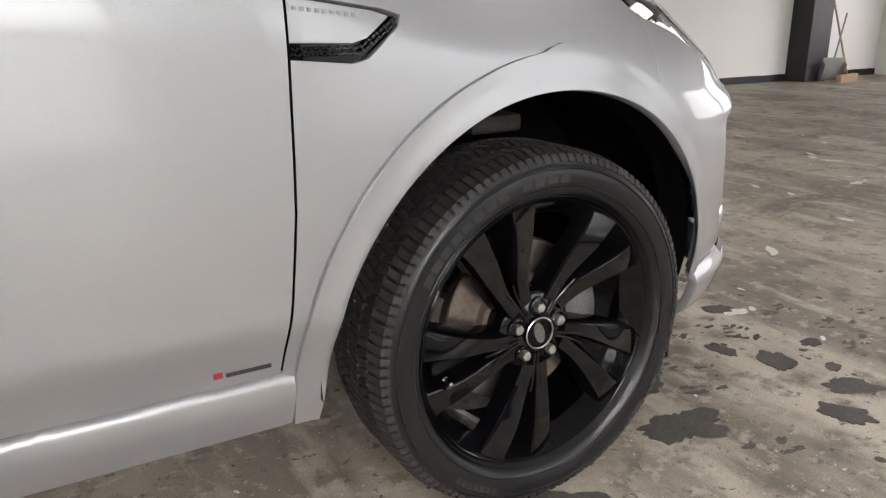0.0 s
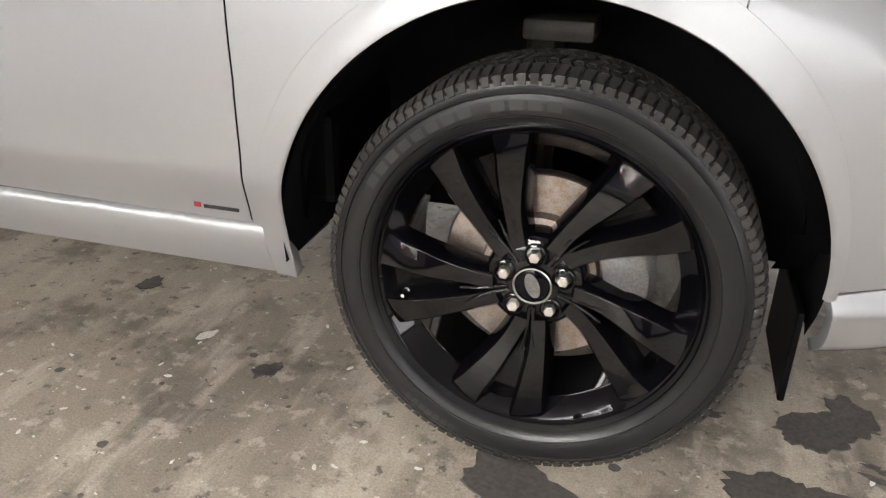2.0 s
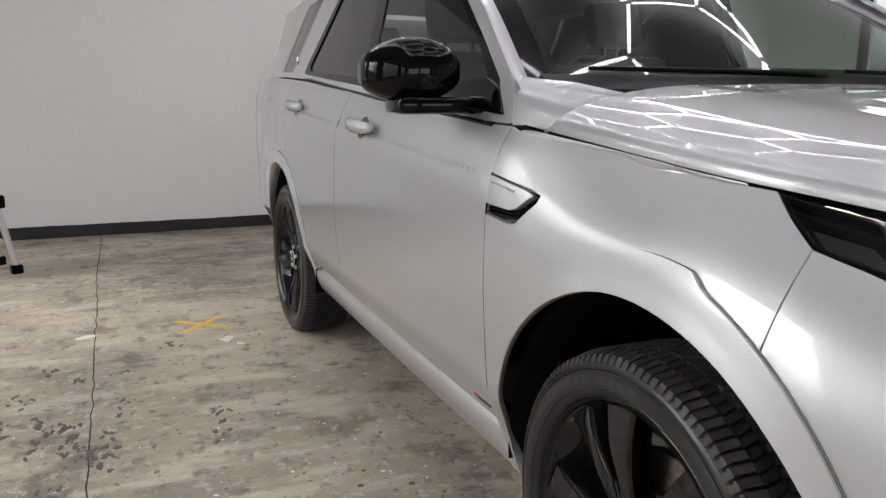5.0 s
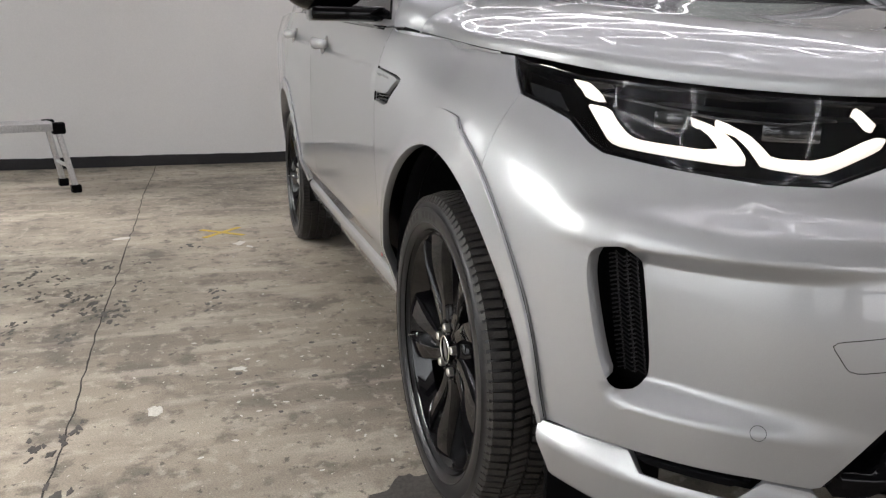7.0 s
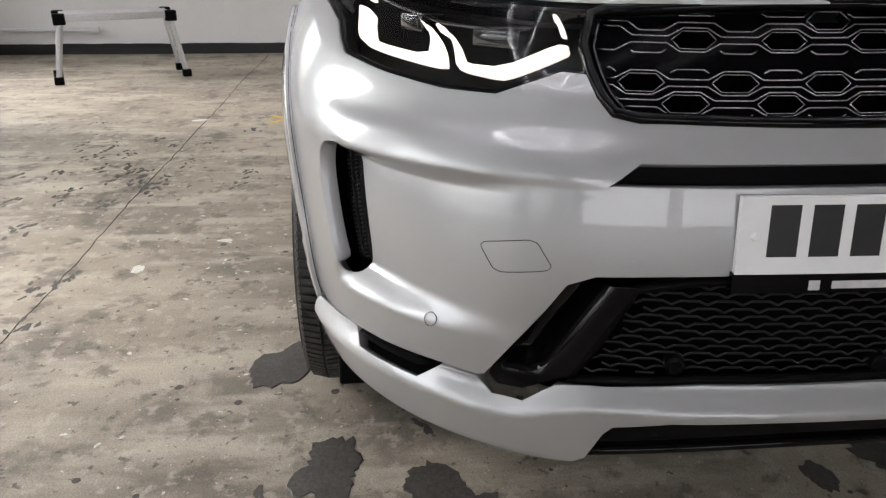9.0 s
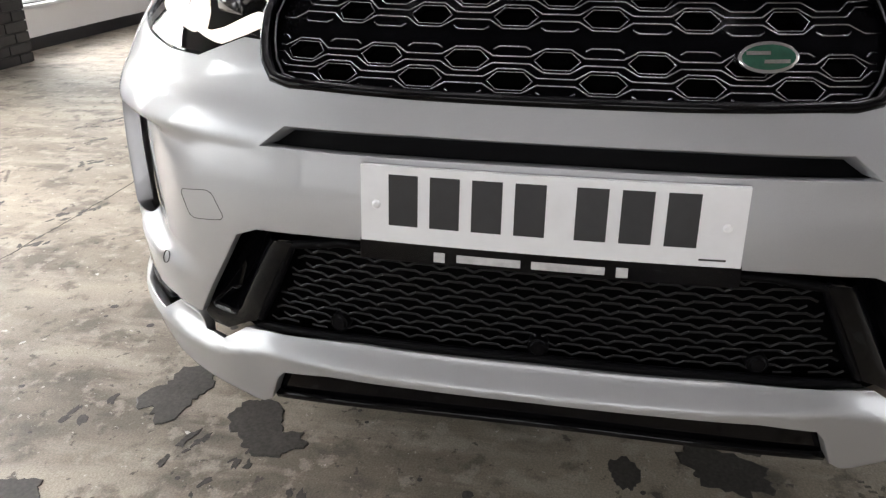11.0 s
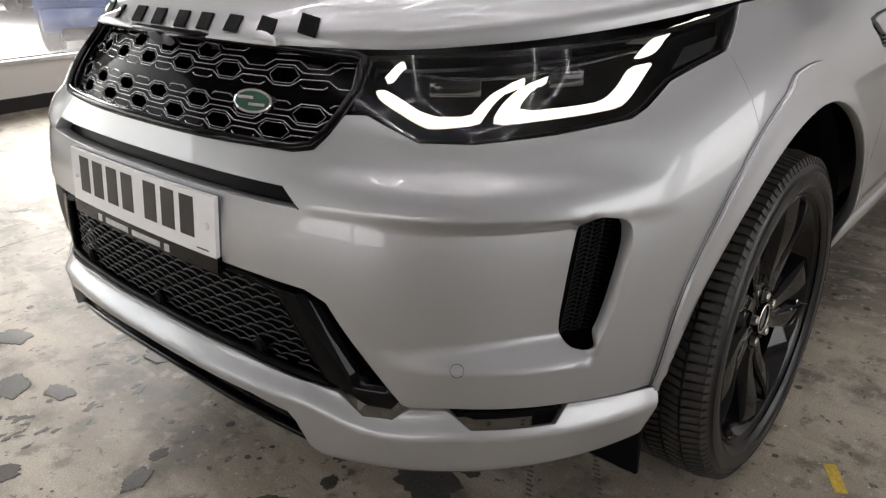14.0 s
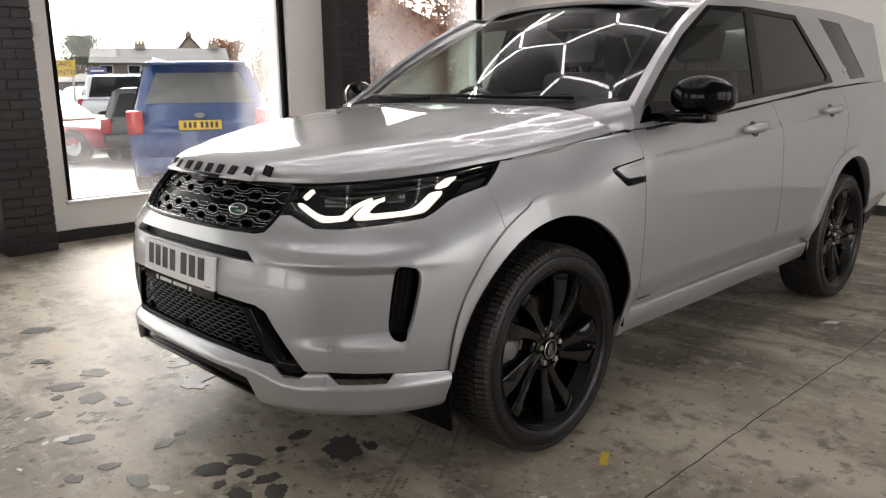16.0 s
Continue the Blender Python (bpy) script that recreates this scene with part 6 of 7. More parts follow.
def hex_lights(HEX_X, HEX_Y, half):
    """A honeycomb of light tubes under the ceiling."""
    side = 0.58
    z = H - 0.10
    grid = thing("hexagon_ceiling_light", "white honeycomb of LED tubes in a straight border", "ceiling light", "honeycomb lights", at=(0, 0, 0))
    wide = math.sqrt(3) * side
    x0, x1, y0, y1 = HEX_X - 2.5 * wide, HEX_X + 3.5 * wide, HEX_Y - half * side, HEX_Y + half * side
    edges = {}
    for i in range(-4, 6):
        for j in range(-2, 3):
            cx, cy = HEX_X + wide * (i + 0.5 * (j % 2)), HEX_Y + 1.5 * side * j
            pts = [(cx + side * math.cos(radians(30 + 60 * k)), cy + side * math.sin(radians(30 + 60 * k))) for k in range(6)]
            for a, b in zip(pts, pts[1:] + pts[:1]):
                a, b = tuple(round(v, 3) for v in a), tuple(round(v, 3) for v in b)
                if all(x0 - 0.01 <= p[0] <= x1 + 0.01 and y0 - 0.01 <= p[1] <= y1 + 0.01 for p in (a, b)):
                    edges[tuple(sorted((a, b)))] = 1
    for k in range(12):
        for y in (y0, y1):
            edges[((x0 + wide * k / 2, y), (x0 + wide * (k + 1) / 2, y))] = 1
    n = round(2 * half)
    step = (y1 - y0) / n
    for k in range(n):
        for x in (x0, x1):
            edges[((x, y0 + step * k), (x, y0 + step * (k + 1)))] = 1
    data = {}
    for a, b in edges:
        va, vb = Vector((*a, z)), Vector((*b, z))
        ang = math.atan2(vb.y - va.y, vb.x - va.x)
        ln = round((vb - va).length, 2)
        if ln not in data:
            bm = bmesh.new()
            bar(bm, [(-ln / 2 + 0.022, 0, 0), (ln / 2 - 0.022, 0, 0)], 0.013, False, 8)
            data[ln] = bpy.data.meshes.new("light_tube")
            bm.to_mesh(data[ln])
            bm.free()
            data[ln].materials.append(TUBE)
        ob = new("light_tube", data[ln])
        ob.matrix_world = Matrix.Translation((va + vb) / 2) @ Matrix.Rotation(ang, 4, "Z")
        ob.parent = grid
    joints = {(round(p[0], 2), round(p[1], 2)) for e in edges for p in e}
    me = None
    for p in joints:
        if me is None:
            bm = bmesh.new()
            box(bm, (-0.024, -0.024, -0.012), (0.024, 0.024, 0.012), 0.006)
            bar(bm, [(0, 0, 0.0), (0, 0, 0.10)], 0.004, False, 6)
            me = bpy.data.meshes.new("joint")
            bm.to_mesh(me)
            bm.free()
            me.materials.append(FRAME)
        ob = new("joint", me)
        ob.location = (*p, z)
        ob.parent = grid


room()
hex_lights(-1.58, -0.06, 2.5)


# ---- loose things in the room ----
def blob(bm, x, y, r, z, seed, wob=0.28, k=26, stretch=(1.0, 1.0, 0.0)):
    """A flat uneven patch with a thin turned-down edge."""
    sx, sy, turn = stretch
    top = []
    for i in range(k):
        a = 2 * math.pi * i / k
        q = r * (1 + wob * noise.noise(Vector((math.cos(a) * 1.6 + seed * 7.3, math.sin(a) * 1.6, seed))) + wob * 0.5 * noise.noise(Vector((math.cos(a) * 5, math.sin(a) * 5 + seed, 0))))
        px, py = q * math.cos(a) * sx, q * math.sin(a) * sy
        top.append((x + px * math.cos(turn) - py * math.sin(turn), y + px * math.sin(turn) + py * math.cos(turn)))
    v = [bm.verts.new((*p, z)) for p in top]
    bm.faces.new(v)
    low = [bm.verts.new((x + (p[0] - x) * 1.03, y + (p[1] - y) * 1.03, 0.0003)) for p in top]
    for i in range(k):
        j = (i + 1) % k
        bm.faces.new((v[i], low[i], low[j], v[j]))


def floor_marks():
    stains = [(0.58, 0.18, 0.035), (0.69, 0.23, 0.02), (0.53, 0.39, 0.07), (0.45, 0.44, 0.03), (0.82, 0.21, 0.05), (0.94, 0.19, 0.052), (0.84, 0.38, 0.035), (0.87, 0.3, 0.026), (0.97, 0.3, 0.022), (1.15, 0.08, 0.04),
              (1.3, -0.09, 0.028), (1.18, -0.09, 0.03), (1.18, -0.38, 0.04), (1.2, -0.72, 0.03), (1.1, -0.86, 0.024), (1.0, -0.75, 0.05), (0.92, -0.62, 0.035), (0.88, -1.04, 0.05), (1.03, -0.96, 0.055), (0.89, -0.16, 0.02),
              (0.97, -0.12, 0.033), (0.87, 0.47, 0.042), (0.96, 0.4, 0.037), (1.01, -1.38, 0.036), (0.86, -1.92, 0.06), (0.48, -0.87, 0.09), (0.56, -0.64, 0.07), (-0.59, -0.79, 0.028), (-1.09, -0.52, 0.03), (0.63, -0.57, 0.05), (0.02, -1.0, 0.10)]
    for i, (x, y, r) in enumerate(stains):
        bm = bmesh.new()
        blob(bm, x, y, r, 0.0012 + 0.00006 * i, i + 1, 0.45, 44, (1.25, 0.85, 0.5 * i))
        tagged(part("floor_stain", bm, STAIN), "dark damp stain on the concrete floor", "stain", "dark floor stains")
    bm = bmesh.new()
    rng = random.Random(4)
    for i in range(150):
        x, y = rng.uniform(-1.2, 1.6), rng.uniform(-1.5, 1.0)
        blob(bm, x, y, rng.uniform(0.004, 0.012), 0.0009, 60 + i, 0.4, 8)
    tagged(part("floor_specks", bm, STAIN), "small dark specks on the concrete floor", "stain", kind="stuff")
    bm = bmesh.new()
    for i, (x, y, r) in enumerate(((-0.65, -1.60, 0.026), (-0.80, -0.70, 0.020), (-2.98, -1.88, 0.035), (1.21, -0.43, 0.034), (1.28, -0.44, 0.013), (1.12, 0.18, 0.027), (1.09, 0.25, 0.013), (1.26, -0.72, 0.012), (1.41, -0.29, 0.01), (-2.7, -1.25, 0.035), (-2.6, -1.2, 0.02), (-0.9, -1.35, 0.02), (-2.2, 1.1, 0.03), (0.1, -0.2, 0.02))):
        blob(bm, x, y, r, 0.0013, 90 + i, 0.5, 16, (1.4, 0.7, i))
    for i in range(170):
        x, y = rng.uniform(-5, 3), rng.uniform(-3.6, 3.0)
        if rng.random() < 0.6:
            x, y = rng.gauss(-1.0, 1.0), rng.gauss(-1.1, 0.5)
        blob(bm, x, y, rng.uniform(0.002, 0.007), 0.0011, 120 + i, 0.6, 7, (1.5, 0.7, i))
    for i in range(70):
        x, y = rng.gauss(3.2, 1.2), rng.gauss(1.2, 0.9)
        blob(bm, x, y, rng.uniform(0.01, 0.045), 0.0011, 700 + i, 0.5, 14, (1.6, 0.7, rng.uniform(0, 3)))
    tagged(part("paint_spatter", bm, PALE_SPOT), "pale paint spatter on the concrete floor", "paint", kind="stuff")
    # dark smears where oil was trodden in
    bm = bmesh.new()
    for i in range(60):
        x, y = rng.gauss(-1.6, 0.9), rng.gauss(-2.05, 0.28)
        if i > 38:
            x, y = rng.gauss(1.3, 0.5), rng.gauss(-0.9, 0.6)
        for k in range(7):
            blob(bm, x + rng.gauss(0, 0.05), y + rng.gauss(0, 0.025), rng.uniform(0.004, 0.013), 0.0010 + 0.00003 * k, 1000 + 7 * i + k, 0.9, 11, (1.9, 0.8, rng.uniform(-0.6, 0.6)))
    tagged(part("floor_smears", bm, STAIN), "dark trodden smears on the concrete floor", "stain", kind="stuff")
    # prints of tyre treads
    bm = bmesh.new()
    for (ax, ay), (bx, by), w in (((0.20, 0.45), (0.68, 0.76), 0.10), ((0.10, 0.56), (0.45, 0.80), 0.09), ((-0.9, -2.5), (0.5, -1.6), 0.10), ((1.6, -1.2), (2.6, -0.2), 0.10)):
        d = Vector((bx - ax, by - ay, 0))
        n = int(d.length / 0.016)
        side = Vector((-d.y, d.x, 0)).normalized()
        turn = math.atan2(d.y, d.x)
        for i in range(n):
            for j in range(5):
                if noise.noise(Vector((ax + i * 0.05, j * 0.6, ay))) < 0.02 + 0.2 * abs(math.sin(i * 0.37)):
                    continue
                c = Vector((ax, ay, 0)) + d * (i / n) + side * (w * (j / 4 - 0.5))
                box(bm, (-0.0035, -rng.uniform(0.004, 0.010), 0.0), (0.0035, rng.uniform(0.004, 0.010), 0.0009), 0, Matrix.Translation(c) @ Matrix.Rotation(turn + (0.5 if j % 2 else -0.5), 4, "Z"))
    tagged(part("tread_prints", bm, SMUDGE), "faint dark prints of tyre treads", "tyre mark", kind="stuff")
    for y, seed in ((1.34, 3), (-1.84, 8)):
        bm = bmesh.new()
        prev = None
        for i in range(560):
            x = -5.9 + i * 0.025
            c = y + 0.02 * noise.noise(Vector((x * 0.8, seed, 0))) + 0.009 * noise.noise(Vector((x * 9, seed, 2)))
            w = 0.0022 + 0.0022 * abs(noise.noise(Vector((x * 14, seed, 5))))
            pair = [bm.verts.new((x, c - w, 0.0009)), bm.verts.new((x, c + w, 0.0009))]
            if prev:
                bm.faces.new((prev[0], pair[0], pair[1], prev[1]))
            prev = pair
        tagged(part("floor_crack", bm, CRACK), "thin dark crack running along the concrete floor", "crack", "long floor cracks")
    cross = thing("yellow_cross", "worn yellow tape cross stuck on the floor", "floor mark", at=(0, 0, 0))
    for a in (50, -42):
        bm = bmesh.new()
        box(bm, (-0.155, -0.016, 0.0), (0.155, 0.016, 0.0016), 0, Matrix.Translation((-2.99, -1.335, 0.0)) @ Matrix.Rotation(radians(a), 4, "Z"))
        part("tape_strip", bm, YELLOW, cross)
    bm = bmesh.new()
    box(bm, (-0.05, -0.014, 0.0), (0.05, 0.014, 0.0016), 0, Matrix.Translation((-0.06, 1.10, 0.0)) @ Matrix.Rotation(radians(30), 4, "Z"))
    tagged(part("yellow_tape_piece", bm, YELLOW), "short worn piece of yellow floor tape", "floor mark")


def platform():
    t = thing("step_platform", "low aluminium work platform with splayed legs by the wall", "step", at=(0, 0, 0))
    a, b = Vector((-4.45, -3.28, 0)), Vector((-4.80, -2.40, 0))
    d = (b - a).normalized()
    w = Vector((-d.y, d.x, 0))
    mid = (a + b) / 2 - w * 0.0
    turn = Matrix.Translation(mid) @ Matrix.Rotation(math.atan2(d.y, d.x), 4, "Z")
    L = (b - a).length / 2
    bm = bmesh.new()
    for k in range(5):
        box(bm, (-L * 0.84, -0.16 + 0.066 * k, 0.495), (L * 0.84, -0.16 + 0.066 * k + 0.058, 0.515), 0.004, turn)
    part("deck", bm, ALU, t, "ribbed aluminium deck", None)
    for y in (-0.17, 0.17):
        bm = bmesh.new()
        box(bm, (-L * 0.84, -0.012, 0.462), (L * 0.84, 0.012, 0.517), 0.004, turn @ Matrix.Translation((0, y, 0)))
        part("side_rail", bm, ALU, t, "", None)
    for sx in (-1, 1):
        for y in (-0.16, 0.16):
            bm = bmesh.new()
            p, q = Vector((sx * L * 0.83, y, 0.49)), Vector((sx * L, y * 1.15, 0.03))
            bar(bm, [turn @ p, turn @ q], 0.022, False, 6)
            leg = part("leg", bm, ALU, t, "", None)
            bm = bmesh.new()
            box(bm, (-0.035, -0.03, -0.03), (0.035, 0.03, 0.03), 0.01, turn @ Matrix.Translation((sx * L * 1.0, y * 1.15, 0.03)))
            part("rubber_foot", bm, TRIM, leg, "black rubber foot", None)
            bm = bmesh.new()
            box(bm, (-0.045, -0.03, -0.045), (0.045, 0.03, 0.04), 0.012, turn @ Matrix.Translation((sx * L * 0.85, y, 0.482)))
            part("corner_bracket", bm, TRIM, leg, "dark plastic hinge bracket", None)
        bm = bmesh.new()
        bar(bm, [turn @ Vector((sx * L * 0.93, -0.17, 0.20)), turn @ Vector((sx * L * 0.93, 0.17, 0.20))], 0.014, False, 6)
        part("rung", bm, ALU, t, "", None)
    bm = bmesh.new()
    bar(bm, [(XB + 0.06, -4.3, 0.235), (XB + 0.06, -3.42, 0.23)], 0.018, False, 10)
    box(bm, (XB, -3.46, 0.20), (XB + 0.07, -3.42, 0.26), 0.004)
    tagged(part("wall_pipe", bm, FRAME), "white pipe running along the wall above the skirting", "pipe")


def broom_and_pan():
    t = thing("broom", "wide wooden broom leaning against the black post", "broom", at=(0, 0, 0))
    m = Matrix.Translation((9.95, 4.80, 0.0)) @ Matrix.Rotation(radians(15), 4, "Z")
    bm = bmesh.new()
    box(bm, (-0.36, -0.04, 0.06), (0.36, 0.04, 0.105), 0.012, m)
    part("broom_head", bm, WOOD, t, "wooden broom head", None)
    bm = bmesh.new()
    for i in range(60):
        x = -0.345 + 0.69 * i / 59
        box(bm, (x - 0.005, -0.035, 0.0), (x + 0.005, 0.035, 0.065), 0, m)
    tagged(part("bristles", bm, WOOD, t, "tan bristles", None), kind="stuff")
    tube("broom_handle", [(9.97, 4.82, 0.10), (10.02, 5.36, 1.55)], 0.014, WOOD, t, "light wooden handle")
    t = thing("dustpan", "grey upright dustpan standing beside the broom", "dustpan", at=(0, 0, 0))
    m = Matrix.Translation((9.80, 5.0, 0.0)) @ Matrix.Rotation(radians(-30), 4, "Z") @ Matrix.Rotation(radians(18), 4, "X")
    bm = bmesh.new()
    box(bm, (-0.16, -0.012, 0.02), (0.16, 0.012, 0.36), 0.008, m)
    box(bm, (-0.16, -0.10, 0.02), (-0.148, 0.0, 0.30), 0.004, m)
    box(bm, (0.148, -0.10, 0.02), (0.16, 0.0, 0.30), 0.004, m)
    part("pan", bm, PLASTIC, t, "grey plastic pan", None)
    tube("pan_handle", [m @ Vector((0, 0, 0.34)), m @ Vector((0, 0.02, 1.0))], 0.012, PLASTIC, t)


def wall_boxes():
    for name, at, size, label in (("wall_sensor", (-0.07, YR + 0.03, 1.76), (0.03, 0.03, 0.05), "small white sensor on the window pier"), ("wall_switch", (0.425, -4.16, 1.16), (0.012, 0.045, 0.075), "white switch on the side of the brick pier")):
        bm = bmesh.new()
        box(bm, tuple(-v for v in size), size, 0.006, Matrix.Translation(at))
        tagged(part(name, bm, FRAME), label, "switch" if "switch" in name else "sensor")


# ---- outside the windows ----
GZ = -0.12


def paint(name, colour):
    return material(name, colour, 0.3, 0.2, coat=0.8, grain=(40, 0.08))


def parked_car(label, m, body_mat, L, W, Hh, nose=0.28, tail=0.10, plate_mat=None, rails=False):
    """A parked car seen from behind: forward is +x in its own frame, the tail stands at x = 0."""
    t = thing("parked_car", label, "car", "cars parked on the forecourt")
    t.matrix_world = m
    dark = TINT
    def loft(name, rings, mat, parent, lab=""):
        bm = bmesh.new()
        rows = [[bm.verts.new(p) for p in r] for r in rings]
        k = len(rings[0])
        for a, b in zip(rows, rows[1:]):
            for i in range(k):
                bm.faces.new((a[i], a[(i + 1) % k], b[(i + 1) % k], b[i]))
        bm.faces.new(rows[0])
        bm.faces.new(rows[-1])
        bmesh.ops.recalc_face_normals(bm, faces=bm.faces[:])
        return part(name, bm, mat, parent, lab, 40)
    belt_z = Hh * 0.58
    def section(x, w, z0, z1, r=0.10):
        out = []
        for a in range(0, 360, 15):
            c, s = math.cos(radians(a)), math.sin(radians(a))
            out.append((x, w * math.copysign(abs(c) ** 0.45, c), (z0 + z1) / 2 + (z1 - z0) / 2 * math.copysign(abs(s) ** 0.45, s)))
        return out
    hw = W / 2
    body = loft("body", [section(0.0, hw * 0.88, 0.38, belt_z * 0.93), section(0.06, hw * 0.96, 0.30, belt_z), section(0.5, hw, 0.22, belt_z + 0.02), section(L * 0.5, hw, 0.20, belt_z), section(L * 0.66, hw, 0.20, belt_z - 0.02),
                         section(L * 0.93, hw * 0.97, 0.24, belt_z * 0.86), section(L, hw * 0.80, 0.34, belt_z * 0.68)], body_mat, t, "painted body")
    def cab(x, w, z1):
        return [(x, -w * 0.99, belt_z - 0.06), (x, w * 0.99, belt_z - 0.06), (x, w * 0.74, z1 - 0.05), (x, w * 0.62, z1), (x, -w * 0.62, z1), (x, -w * 0.74, z1 - 0.05)]
    loft("cabin", [cab(tail * 0.3, hw * 0.90, belt_z), cab(tail + 0.22, hw * 0.97, Hh - 0.02), cab(L * 0.30, hw * 0.98, Hh), cab(L * 0.48, hw * 0.97, Hh - 0.03), cab(L * 0.68, hw * 0.92, belt_z)], body_mat, t, "painted cabin")
    # glass set on the cabin
    def sheet(name, pts, mat, lab=""):
        bm = bmesh.new()
        f = bm.faces.new([bm.verts.new(p) for p in pts])
        bmesh.ops.solidify(bm, geom=[f], thickness=0.012)
        part(name, bm, mat, t, lab, None)
    e = 0.02
    low = 0.30 if rails else 0.10
    x0, x1 = tail * 0.3 - e, tail + 0.22 - e
    lerp = lambda k: x0 + (x1 - x0) * k
    zz = lambda k: belt_z + (Hh - 0.02 - belt_z) * k
    sheet("tail_window", [(lerp(low), -hw * 0.72, zz(low)), (lerp(low), hw * 0.72, zz(low)), (lerp(0.84), hw * 0.56, zz(0.84)), (lerp(0.84), -hw * 0.56, zz(0.84))], REARGLASS if rails else dark, "tail window with the sky's pale reflection in its colour" if rails else "dark tail window")
    for s in (-1, 1):
        y0, y1 = s * hw * 0.985, s * hw * 0.77
        sheet("side_window", [(tail + 0.30, y0, belt_z + 0.02), (L * 0.60, y0 * 0.97, belt_z + 0.02), (L * 0.47, y1, Hh - 0.09), (tail + 0.42, y1, Hh - 0.07)], dark, "dark side window")
        bm = bmesh.new()
        box(bm, (-0.02, -0.10, -0.15), (0.14, 0.10, 0.15), 0.03, Matrix.Translation((0.0, s * hw * 0.86, belt_z * (0.98 if rails else 0.86))))
        part("tail_lamp", bm, LAMP_RED, t, "red tail lamp", 40)
        for wx in (L * 0.19, L * 0.79):
            bm = bmesh.new()
            lathe(bm, [(0.18, 0.10), (0.22, 0.10), (0.29, 0.10), (0.325, 0.07), (0.33, 0.0), (0.325, -0.09), (0.18, -0.1)], 28, "y", Matrix.Translation((wx, s * (hw - 0.09), 0.33)) @ Matrix.Diagonal((1, s, 1, 1)))
            wl = part("wheel", bm, RUBBER, t, "black tyre", 40)
            bm = bmesh.new()
            lathe(bm, [(0.0, 0.085), (0.05, 0.085), (0.06, 0.06), (0.19, 0.07), (0.205, 0.10)], 10, "y", Matrix.Translation((wx, s * (hw - 0.09), 0.33)) @ Matrix.Diagonal((1, s, 1, 1)))
            part("rim", bm, ALU, wl, "silver rim", 20)
    bm = bmesh.new()
    box(bm, (-0.06, -hw * 0.90, 0.30), (0.10, hw * 0.90, 0.56), 0.05)
    part("rear_bumper", bm, body_mat, t, "painted rear bumper", 40)
    bm = bmesh.new()
    box(bm, (-0.03, -0.26, 0.0), (0.0, 0.26, 0.115), 0.004, Matrix.Translation((0.0, 0, belt_z * (0.88 if rails else 0.76))))
    part("rear_plate", bm, plate_mat, t, "yellow plate", None)
    for k in range(7):
        bm = bmesh.new()
        y = -0.20 + 0.06 * k + (0.025 if k > 3 else 0)
        box(bm, (-0.033, y - 0.018, 0.022), (-0.029, y + 0.018, 0.095), 0, Matrix.Translation((0.0, 0, belt_z * (0.88 if rails else 0.76))))
        part("plate_bar", bm, INK, t, "plain black bar", None)
    if rails:
        for s in (-1, 1):
            tube("roof_rail", [(0.45, s * hw * 0.60, Hh), (0.55, s * hw * 0.60, Hh + 0.05), (1.9, s * hw * 0.60, Hh + 0.05), (2.0, s * hw * 0.60, Hh)], 0.018, ALU, t, "silver roof rail")
        bm = bmesh.new()
        box(bm, (-0.03, -hw * 0.66, Hh - 0.035), (0.34, hw * 0.66, Hh + 0.005), 0.015, Matrix.Translation((tail + 0.0, 0, 0)))
        part("spoiler", bm, body_mat, t, "roof spoiler", 40)
        bm = bmesh.new()
        lathe(bm, [(0.0, 0.0), (0.055, 0.0), (0.06, -0.01)], 20, "z", Matrix.Translation((-0.03, 0, belt_z * 1.06)) @ Matrix.Rotation(radians(-90), 4, "Y") @ Matrix.Diagonal((0.6, 1.2, 1, 1)))
        part("tail_badge", bm, CHROME, t, "oval silver badge", 40)
        bm = bmesh.new()
        box(bm, (-0.08, -hw * 0.70, 0.22), (0.04, hw * 0.70, 0.36), 0.03)
        part("bumper_insert", bm, TRIM, t, "black lower bumper", 40)


